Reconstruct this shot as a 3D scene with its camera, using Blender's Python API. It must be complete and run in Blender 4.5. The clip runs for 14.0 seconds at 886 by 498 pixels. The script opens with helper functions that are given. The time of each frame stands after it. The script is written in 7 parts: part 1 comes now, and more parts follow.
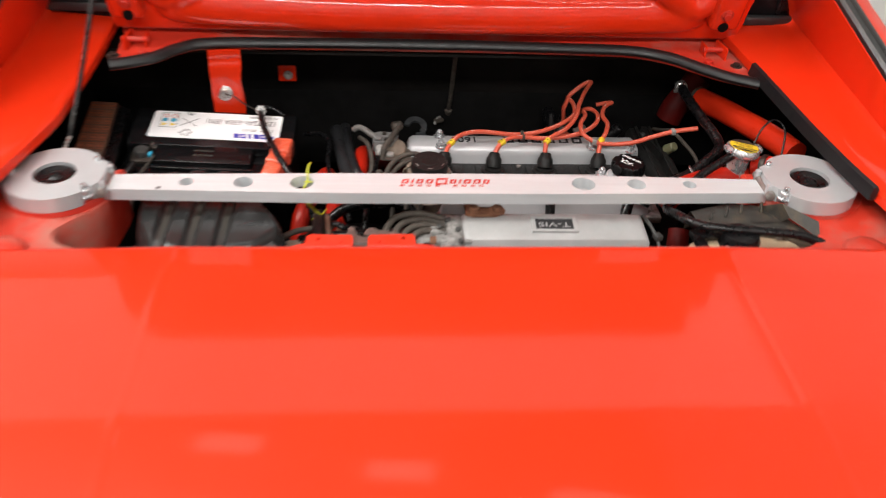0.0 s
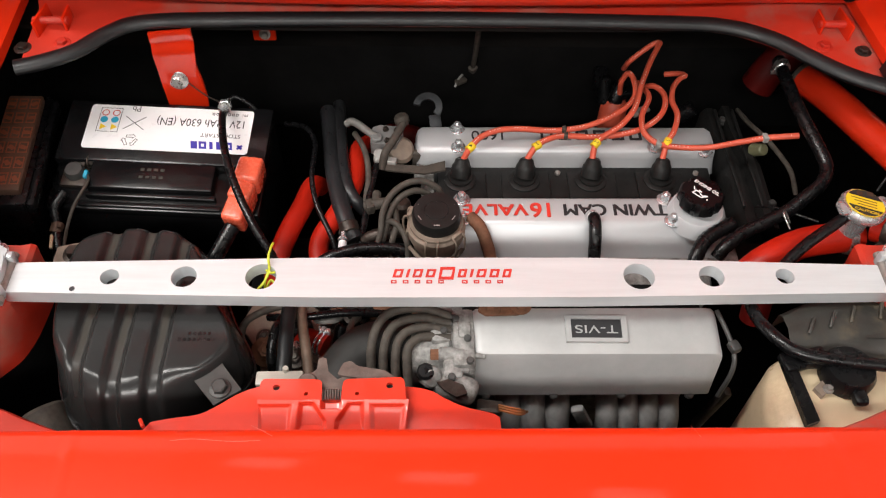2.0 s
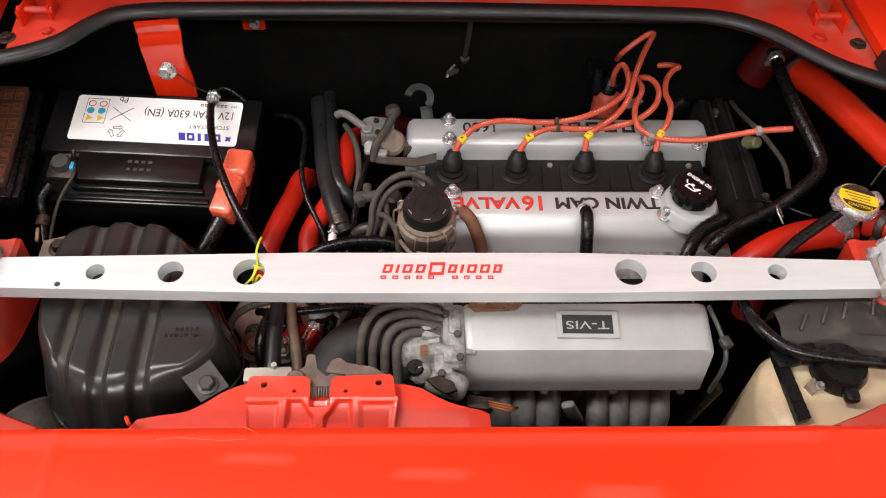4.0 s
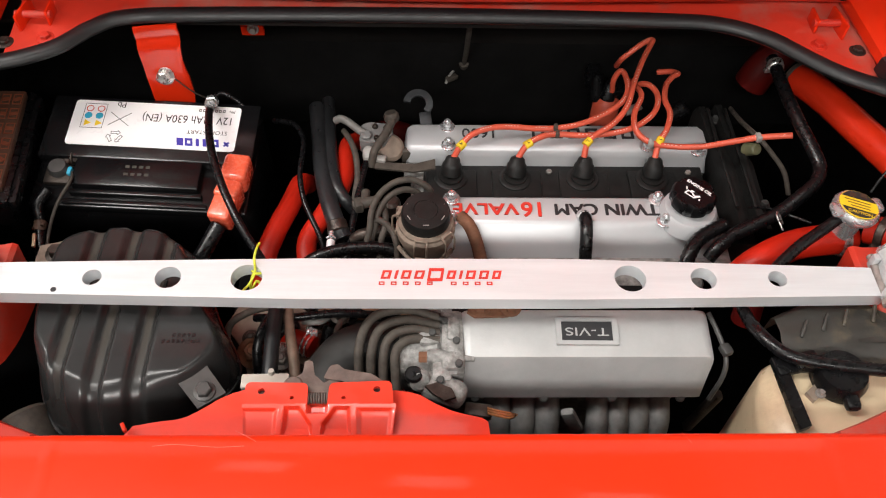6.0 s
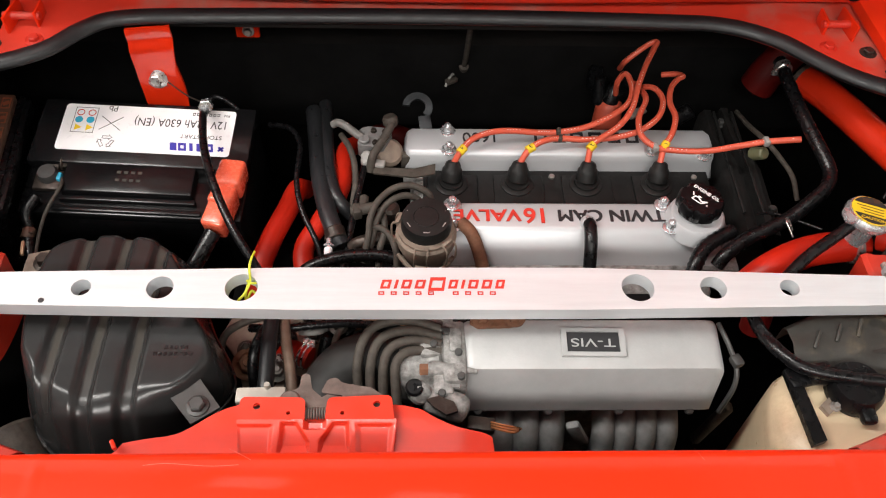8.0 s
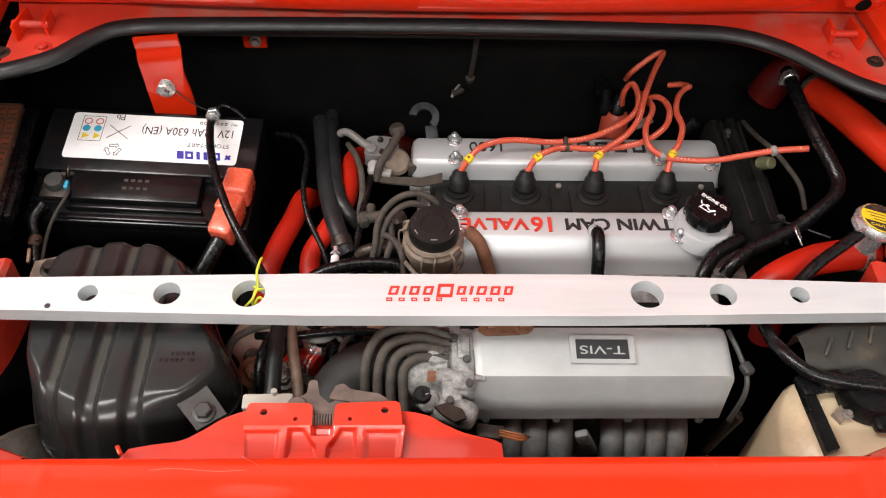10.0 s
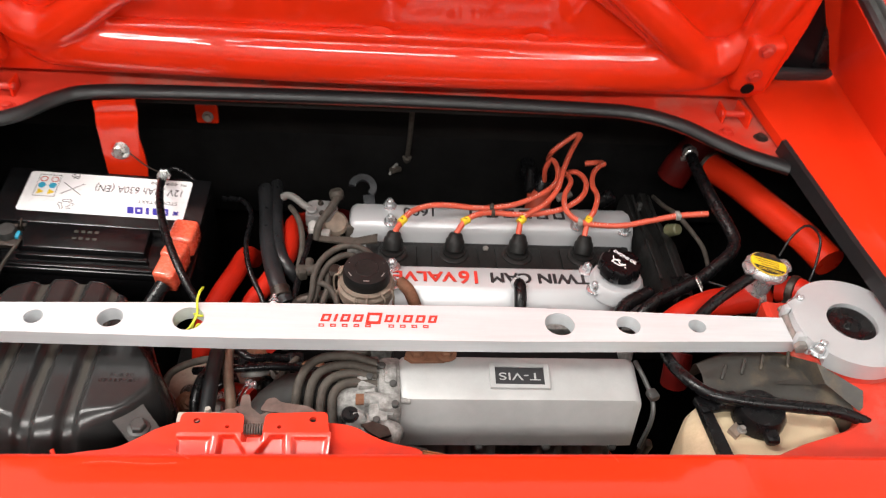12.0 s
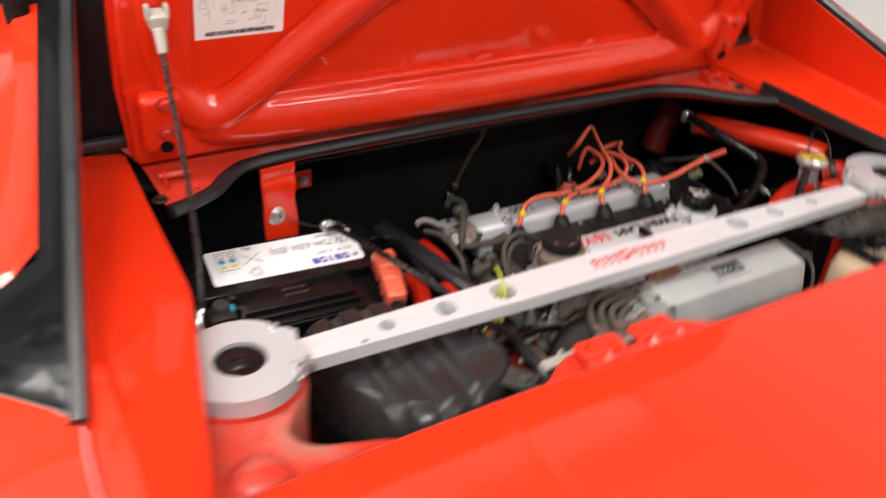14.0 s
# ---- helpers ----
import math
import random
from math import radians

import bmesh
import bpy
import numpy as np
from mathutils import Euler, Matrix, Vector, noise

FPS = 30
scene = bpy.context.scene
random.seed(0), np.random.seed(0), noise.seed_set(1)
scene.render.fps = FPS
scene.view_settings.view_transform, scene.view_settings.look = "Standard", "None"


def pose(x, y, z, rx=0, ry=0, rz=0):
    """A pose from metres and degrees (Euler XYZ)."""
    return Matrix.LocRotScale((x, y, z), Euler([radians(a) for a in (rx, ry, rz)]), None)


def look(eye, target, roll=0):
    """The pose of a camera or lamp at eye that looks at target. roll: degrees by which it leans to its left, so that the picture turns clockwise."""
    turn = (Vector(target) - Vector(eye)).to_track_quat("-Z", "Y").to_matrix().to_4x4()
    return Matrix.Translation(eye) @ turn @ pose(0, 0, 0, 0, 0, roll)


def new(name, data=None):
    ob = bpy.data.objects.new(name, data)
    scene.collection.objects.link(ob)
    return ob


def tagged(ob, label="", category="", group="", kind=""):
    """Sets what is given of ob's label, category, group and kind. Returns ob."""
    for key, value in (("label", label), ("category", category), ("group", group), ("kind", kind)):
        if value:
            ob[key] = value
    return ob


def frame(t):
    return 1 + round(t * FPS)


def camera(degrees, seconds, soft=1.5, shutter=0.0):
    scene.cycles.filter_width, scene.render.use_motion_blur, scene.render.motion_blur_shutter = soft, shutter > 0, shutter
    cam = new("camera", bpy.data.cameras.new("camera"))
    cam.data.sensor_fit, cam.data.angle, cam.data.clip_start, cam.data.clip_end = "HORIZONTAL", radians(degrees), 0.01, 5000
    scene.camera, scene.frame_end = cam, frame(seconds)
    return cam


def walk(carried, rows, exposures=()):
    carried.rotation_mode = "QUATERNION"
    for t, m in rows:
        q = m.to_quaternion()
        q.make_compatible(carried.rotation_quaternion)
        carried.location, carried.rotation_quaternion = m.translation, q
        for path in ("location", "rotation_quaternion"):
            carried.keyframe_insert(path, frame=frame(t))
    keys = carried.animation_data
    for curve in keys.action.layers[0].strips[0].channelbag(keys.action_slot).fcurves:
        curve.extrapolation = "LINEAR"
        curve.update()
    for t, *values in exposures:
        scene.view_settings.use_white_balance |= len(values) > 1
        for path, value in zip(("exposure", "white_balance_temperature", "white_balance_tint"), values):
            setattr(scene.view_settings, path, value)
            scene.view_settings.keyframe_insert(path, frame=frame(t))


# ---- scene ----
cam = camera(56.6, 14.0, soft=1.1, shutter=0.65)
PATH = [
    (0, (-0.088, -0.95, 1.408), (0.064, 0.637, 0.201), 3.3),
    (0.2, (-0.052, -0.847, 1.416), (0.072, 0.689, 0.142), 2.6),
    (0.5, (-0.02, -0.725, 1.419), (-0.037, 0.735, 0.053), -0.9),
    (0.7, (-0.024, -0.64, 1.419), (-0.034, 0.762, -0.007), -0.7),
    (1, (-0.036, -0.543, 1.429), (-0.003, 0.792, -0.061), 1.0),
    (1.5, (-0.021, -0.504, 1.477), (0.017, 0.767, -0.067), 1.0),
    (2, (-0.024, -0.493, 1.482), (0.014, 0.731, -0.1), 1.4),
    (2.5, (-0.02, -0.484, 1.482), (0.018, 0.713, -0.119), 1.5),
    (3, (-0.019, -0.482, 1.481), (0.024, 0.713, -0.123), 1.7),
    (5.5, (-0.02, -0.479, 1.481), (0.036, 0.727, -0.114), 2.2),
    (6, (-0.02, -0.479, 1.477), (0.036, 0.731, -0.114), 2.3),
    (6.5, (-0.021, -0.471, 1.469), (0.038, 0.743, -0.119), 2.3),
    (7, (-0.022, -0.468, 1.466), (0.038, 0.746, -0.123), 2.4),
    (7.5, (-0.022, -0.466, 1.466), (0.039, 0.749, -0.122), 2.4),
    (8, (-0.024, -0.458, 1.459), (0.04, 0.757, -0.128), 2.5),
    (10.5, (-0.03, -0.466, 1.449), (0.028, 0.79, -0.106), 2.3),
    (11, (-0.034, -0.465, 1.45), (0.031, 0.792, -0.104), 2.5),
    (11.5, (-0.05, -0.494, 1.443), (0.036, 0.799, -0.081), 2.1),
    (11.7, (-0.046, -0.53, 1.442), (0.128, 0.856, 0.011), 4.8),
    (12, (-0.009, -0.591, 1.433), (0.166, 0.892, 0.102), 5.8),
    (12.2, (-0.017, -0.63, 1.435), (0.13, 0.892, 0.147), 4.9),
    (12.5, (-0.073, -0.711, 1.429), (0.064, 0.848, 0.183), 4.6),
    (12.7, (-0.171, -0.758, 1.427), (-0.01, 0.841, 0.237), 3.6),
    (13, (-0.272, -0.813, 1.437), (0.07, 0.788, 0.288), 2.3),
    (13.2, (-0.335, -0.789, 1.428), (0.23, 0.784, 0.329), 4.0),
    (13.5, (-0.429, -0.705, 1.407), (0.212, 0.849, 0.322), 4.7),
    (13.7, (-0.496, -0.673, 1.389), (0.206, 0.862, 0.316), 5.4),
    (14, (-0.669, -0.65, 1.362), (0.197, 0.8, 0.29), 3.4),
]
walk(cam, [(t, look(eye, target, roll)) for t, eye, target, roll in PATH], exposures=[(0.0, -0.07), (0.5, -0.16), (1.0, -0.2), (2.0, -0.14), (5.5, -0.08), (8.0, -0.04), (10.5, -0.03), (11.5, 0.03), (12.2, 0.17), (13.0, 0.18), (13.5, 0.02), (14.0, -0.05)])

LAMP_WATTS = 46.0
# ---------- light ----------
world = bpy.data.worlds.new("room_air")
scene.world = world
world.use_nodes = True
world.node_tree.nodes["Background"].inputs[0].default_value = (0.9, 0.95, 1.0, 1)
world.node_tree.nodes["Background"].inputs[1].default_value = 0.01
scene.view_settings.exposure = 0.0


def ceiling_lamp(x, y, z, w, d, watts):
    """A light panel under the ceiling: an area lamp in the mouth of its own housing."""
    data = bpy.data.lights.new("ceiling_light", "AREA")
    data.shape, data.size, data.size_y, data.energy, data.color = "RECTANGLE", w, d, watts, (1.0, 0.965, 0.92)
    lamp = new("ceiling_light", data)
    lamp.location = (x, y, z)
    return lamp


# ---------- drawing helpers ----------
S = 0.94  # the plan below is drawn at this scale to the metre
BASE = {}
ORIGIN = Vector((0, 0, 0))


def origin(x=0.0, y=0.0, z=0.0):
    """Sets the point from which the things that follow are drawn."""
    ORIGIN[:] = (x, y, z)


def thing(name, base, label, category, group="", kind=""):
    ob = new(name)
    ob.empty_display_size = 0.02
    BASE[ob] = Vector(base) + ORIGIN
    ob.location = BASE[ob] * S
    return tagged(ob, label, category, group, kind)


def part(name, bm, mat, parent=None, label="", sharp=38, kind="", category=""):
    base = BASE.get(parent, Vector((0, 0, 0)))
    for v in bm.verts:
        v.co = (v.co + ORIGIN - base) * S
    bmesh.ops.recalc_face_normals(bm, faces=bm.faces[:])
    me = bpy.data.meshes.new(name)
    bm.to_mesh(me)
    bm.free()
    me.materials.append(mat)
    for p in me.polygons:
        p.use_smooth = True
    me.set_sharp_from_angle(angle=radians(sharp))
    ob = new(name, me)
    if parent is not None:
        ob.parent = parent
    BASE[ob] = base
    return tagged(ob, label, category, "", kind)


def box(bm, c, s, bev=0.0, rot=(0, 0, 0), seg=2, m=None):
    geo = bmesh.ops.create_cube(bm, size=1.0)
    vs = geo["verts"]
    for v in vs:
        v.co = Vector((v.co.x * s[0], v.co.y * s[1], v.co.z * s[2]))
    if bev:
        es = {e for v in vs for e in v.link_edges}
        out = bmesh.ops.bevel(bm, geom=list(es), offset=bev, segments=seg, affect="EDGES", profile=0.5)
        vs = list({v for f in out["faces"] for v in f.verts} | {v for v in vs if v.is_valid})
    mat = Matrix.Translation(c) @ Euler([radians(a) for a in rot]).to_matrix().to_4x4()
    if m is not None:
        mat = m @ mat
    for v in vs:
        v.co = mat @ v.co
    return bm


def ring(c, axis, r, seg, up=None):
    z = Vector(axis).normalized()
    ref = Vector(up) if up else (Vector((0, 0, 1)) if abs(z.z) < 0.9 else Vector((0, 1, 0)))
    x = ref.cross(z).normalized()
    y = z.cross(x)
    return [Vector(c) + (x * math.cos(2 * math.pi * i / seg) + y * math.sin(2 * math.pi * i / seg)) * r for i in range(seg)]


def loft(bm, rings, cap0=True, cap1=True, closed=True):
    rows = [[bm.verts.new(p) for p in r] for r in rings]
    n = len(rows[0])
    for a, b in zip(rows, rows[1:]):
        for i in range(n if closed else n - 1):
            bm.faces.new((a[i], a[(i + 1) % n], b[(i + 1) % n], b[i]))
    if closed and cap0:
        bm.faces.new(rows[0])
    if closed and cap1:
        bm.faces.new(rows[-1])
    return bm


def lathe(bm, c, axis, profile, seg=28):
    """profile: (radius, height along the axis)"""
    z = Vector(axis).normalized()
    return loft(bm, [ring(Vector(c) + z * h, z, max(r, 0.0004), seg) for r, h in profile])


def cyl(bm, p0, p1, r0, r1=None, seg=20, bev=0.0):
    p0, p1 = Vector(p0), Vector(p1)
    r1 = r0 if r1 is None else r1
    n = (p1 - p0).length
    prof = [(r0, 0), (r1, n)] if not bev else [(r0 - bev, 0), (r0, bev), (r1, n - bev), (r1 - bev, n)]
    return lathe(bm, p0, p1 - p0, prof, seg)


def smooth_path(pts, steps=6):
    pts = [Vector(p) for p in pts]
    if len(pts) < 3:
        return pts
    ext = [pts[0] * 2 - pts[1]] + pts + [pts[-1] * 2 - pts[-2]]
    out = []
    for i in range(1, len(ext) - 2):
        a, b, c, d = ext[i - 1:i + 3]
        for k in range(steps):
            t = k / steps
            out.append(0.5 * ((2 * b) + (c - a) * t + (2 * a - 5 * b + 4 * c - d) * t * t + (3 * b - a - 3 * c + d) * t ** 3))
    return out + [pts[-1]]


def round_poly(pts, r, n=4):
    """The outline with its corners rounded."""
    out = []
    for k, p in enumerate(pts):
        p, a, b = Vector(p), Vector(pts[k - 1]), Vector(pts[(k + 1) % len(pts)])
        q0, q1 = p + (a - p).normalized() * min(r, (a - p).length * 0.45), p + (b - p).normalized() * min(r, (b - p).length * 0.45)
        for i in range(n + 1):
            t = i / n
            q = q0 * (1 - t) ** 2 + p * 2 * t * (1 - t) + q1 * t * t
            out.append((q.x, q.y))
    return out


def tube(bm, pts, r, seg=12, steps=6, ripple=0.0, squash=1.0):
    path = smooth_path(pts, steps)
    rings, x = [], None
    for i, p in enumerate(path):
        d = (path[min(i + 1, len(path) - 1)] - path[max(i - 1, 0)]).normalized()
        if x is None:
            x = (Vector((0, 0, 1)) if abs(d.z) < 0.9 else Vector((1, 0, 0))).cross(d).normalized()
        else:
            x = (x - d * x.dot(d)).normalized()
        y = d.cross(x)
        rr = (r[0] + (r[1] - r[0]) * i / (len(path) - 1) if isinstance(r, tuple) else r) * (1 + ripple * (i % 2))
        rings.append([p + (x * math.cos(2 * math.pi * k / seg) + y * squash * math.sin(2 * math.pi * k / seg)) * rr for k in range(seg)])
    return loft(bm, rings)


def slab(bm, outline, z0, z1, holes=(), m=None, cuts=()):
    """A plate: a flat outline (x, y) with round holes (x, y, r), from z0 up to z1, under the pose m."""
    m = m or Matrix()
    loops = [list(outline)] + [list(c) for c in cuts] + [[(hx + hr * math.cos(2 * math.pi * k / 28), hy + hr * math.sin(2 * math.pi * k / 28)) for k in range(28)] for hx, hy, hr in holes]
    tmp = bmesh.new()
    edges = []
    for lp in loops:
        vs = [tmp.verts.new((x, y, 0)) for x, y in lp]
        edges += [tmp.edges.new((vs[i], vs[(i + 1) % len(vs)])) for i in range(len(vs))]
    bmesh.ops.triangle_fill(tmp, use_beauty=True, use_dissolve=False, edges=edges)
    tmp.verts.index_update()
    flat = [(v.co.x, v.co.y) for v in tmp.verts]
    tris = [[v.index for v in f.verts] for f in tmp.faces]
    tmp.free()
    lo = [bm.verts.new(m @ Vector((x, y, z0))) for x, y in flat]
    hi = [bm.verts.new(m @ Vector((x, y, z1))) for x, y in flat]
    for t in tris:
        bm.faces.new([lo[i] for i in t])
        bm.faces.new([hi[i] for i in t])
    k = 0
    for lp in loops:
        n = len(lp)
        for i in range(n):
            a, b = k + i, k + (i + 1) % n
            bm.faces.new((lo[a], lo[b], hi[b], hi[a]))
        k += n
    return bm


def sheet(bm, fn, nu, nv, thick=None):
    """A surface fn(u, v), u and v from 0 to 1; thick: an offset vector that gives it a back and edges."""
    def one(off):
        return [[bm.verts.new(Vector(fn(i / nu, j / nv)) + off) for j in range(nv + 1)] for i in range(nu + 1)]
    a = one(Vector((0, 0, 0)))
    for i in range(nu):
        for j in range(nv):
            bm.faces.new((a[i][j], a[i + 1][j], a[i + 1][j + 1], a[i][j + 1]))
    if thick is not None:
        b = one(Vector(thick))
        for i in range(nu):
            for j in range(nv):
                bm.faces.new((b[i][j], b[i][j + 1], b[i + 1][j + 1], b[i + 1][j]))
        for i in range(nu):
            bm.faces.new((a[i][0], b[i][0], b[i + 1][0], a[i + 1][0]))
            bm.faces.new((a[i][nv], a[i + 1][nv], b[i + 1][nv], b[i][nv]))
        for j in range(nv):
            bm.faces.new((a[0][j], a[0][j + 1], b[0][j + 1], b[0][j]))
            bm.faces.new((a[nu][j], b[nu][j], b[nu][j + 1], a[nu][j + 1]))
    return bm


def strip(bm, path, section, up=(0, 0, 1), steps=6, closed_path=False):
    """Sweep a closed section [(side, up)] along a path, kept upright."""
    path = smooth_path(path, steps) if steps else [Vector(p) for p in path]
    rings = []
    for i, p in enumerate(path):
        d = (path[min(i + 1, len(path) - 1)] - path[max(i - 1, 0)]).normalized()
        x = d.cross(Vector(up)).normalized()
        y = x.cross(d)
        rings.append([p + x * a + y * b for a, b in section])
    return loft(bm, rings)


def bolt(bm, c, axis=(0, 0, 1), r=0.007, h=0.006, washer=1.5, stud=0.0):
    z = Vector(axis).normalized()
    c = Vector(c)
    if washer:
        lathe(bm, c, z, [(r * washer, 0), (r * washer, 0.0015), (r * washer * 0.9, 0.0022)], 18)
    lathe(bm, c + z * 0.002, z, [(r, 0), (r, h * 0.8), (r * 0.82, h)], 6)
    if stud:
        cyl(bm, c + z * h * 0.8, c + z * (h + stud), r * 0.5, seg=10, bev=0.0008)
    return bm


def text(words, size, m, mat, parent, depth=0.0006, shear=0.0, name="lettering", spacing=1.0, stretch=1.0, bold=0.0, align="CENTER", width=0.0):
    """Letters lying in the xy plane of the pose m (plan units)."""
    cu = bpy.data.curves.new(name, "FONT")
    cu.body, cu.size, cu.extrude, cu.shear, cu.align_x, cu.align_y = words, size, depth, shear, align, "CENTER"
    cu.space_character, cu.offset = spacing, bold
    tmp = bpy.data.objects.new(name, cu)
    scene.collection.objects.link(tmp)
    me = bpy.data.meshes.new_from_object(tmp)
    bpy.data.objects.remove(tmp)
    bm = bmesh.new()
    bm.from_mesh(me)
    if width:
        xs = [v.co.x for v in bm.verts]
        stretch = width / (max(xs) - min(xs))
    for v in bm.verts:
        v.co = m @ Vector((v.co.x * stretch, v.co.y, v.co.z))
    return part(name, bm, mat, parent)


# ---------- materials ----------
def material(name, colour, rough=0.5, metal=0.0, coat=0.0, var=0.12, scale=30.0, dirt=None, dirt_amount=0.0, dirt_scale=12.0, bump=0.0, bump_scale=200.0,
             fine=None, spec=0.5, rough_var=0.1, stretch=(1, 1, 1), emit=0.0, coat_rough=0.06):
    m = bpy.data.materials.new(name)
    m.use_nodes = True
    nt = m.node_tree
    b = nt.nodes["Principled BSDF"]
    link = nt.links.new

    def nd(kind, **kw):
        n = nt.nodes.new(kind)
        for k, v in kw.items():
            n.inputs[k].default_value = v
        return n
    co = nd("ShaderNodeTexCoord")
    mp = nd("ShaderNodeMapping", Scale=stretch)
    link(co.outputs["Object"], mp.inputs["Vector"])
    big = nd("ShaderNodeTexNoise", Scale=scale, Detail=5.0, Roughness=0.6)
    link(mp.outputs[0], big.inputs["Vector"])
    ramp = nd("ShaderNodeMapRange", **{"From Min": 0.3, "From Max": 0.7, "To Min": 1 - var, "To Max": 1 + var})
    link(big.outputs["Fac"], ramp.inputs["Value"])
    tone = nd("ShaderNodeMix")
    tone.data_type, tone.blend_type = "RGBA", "MULTIPLY"
    tone.inputs["Factor"].default_value = 1.0
    tone.inputs["A"].default_value = (*colour, 1)
    link(ramp.outputs[0], tone.inputs["B"])
    out = tone.outputs["Result"]
    rough_out = nd("ShaderNodeMapRange", **{"From Min": 0.3, "From Max": 0.7, "To Min": max(rough - rough_var, 0.02), "To Max": min(rough + rough_var, 1)})
    mid = nd("ShaderNodeTexNoise", Scale=scale * 3.7, Detail=4.0)
    link(mp.outputs[0], mid.inputs["Vector"])
    link(mid.outputs["Fac"], rough_out.inputs["Value"])
    r_out = rough_out.outputs[0]
    if dirt:
        dn = nd("ShaderNodeTexNoise", Scale=dirt_scale, Detail=8.0, Roughness=0.68)
        link(co.outputs["Object"], dn.inputs["Vector"])
        dr = nd("ShaderNodeMapRange", **{"From Min": 0.72 - 0.5 * dirt_amount, "From Max": 0.85 - 0.35 * dirt_amount, "To Min": 0.0, "To Max": min(1.0, 0.35 + dirt_amount)})
        link(dn.outputs["Fac"], dr.inputs["Value"])
        mx = nd("ShaderNodeMix")
        mx.data_type = "RGBA"
        link(dr.outputs[0], mx.inputs["Factor"])
        link(out, mx.inputs["A"])
        mx.inputs["B"].default_value = (*dirt, 1)
        out = mx.outputs["Result"]
        mr = nd("ShaderNodeMix")
        link(dr.outputs[0], mr.inputs["Factor"])
        link(r_out, mr.inputs["A"])
        mr.inputs["B"].default_value = 0.85
        r_out = mr.outputs["Result"]
    link(out, b.inputs["Base Color"])
    link(r_out, b.inputs["Roughness"])
    b.inputs["Metallic"].default_value = metal
    b.inputs["Specular IOR Level"].default_value = spec
    b.inputs["Coat Weight"].default_value = coat
    b.inputs["Coat Roughness"].default_value = coat_rough
    if bump:
        bn = nd("ShaderNodeTexNoise", Scale=bump_scale, Detail=3.0)
        link(mp.outputs[0], bn.inputs["Vector"])
        bp = nd("ShaderNodeBump", Strength=bump, Distance=0.002)
        link(bn.outputs["Fac"], bp.inputs["Height"])
        link(bp.outputs[0], b.inputs["Normal"])
    if emit:
        b.inputs["Emission Color"].default_value = (1.0, 0.97, 0.93, 1)
        b.inputs["Emission Strength"].default_value = emit
    return m


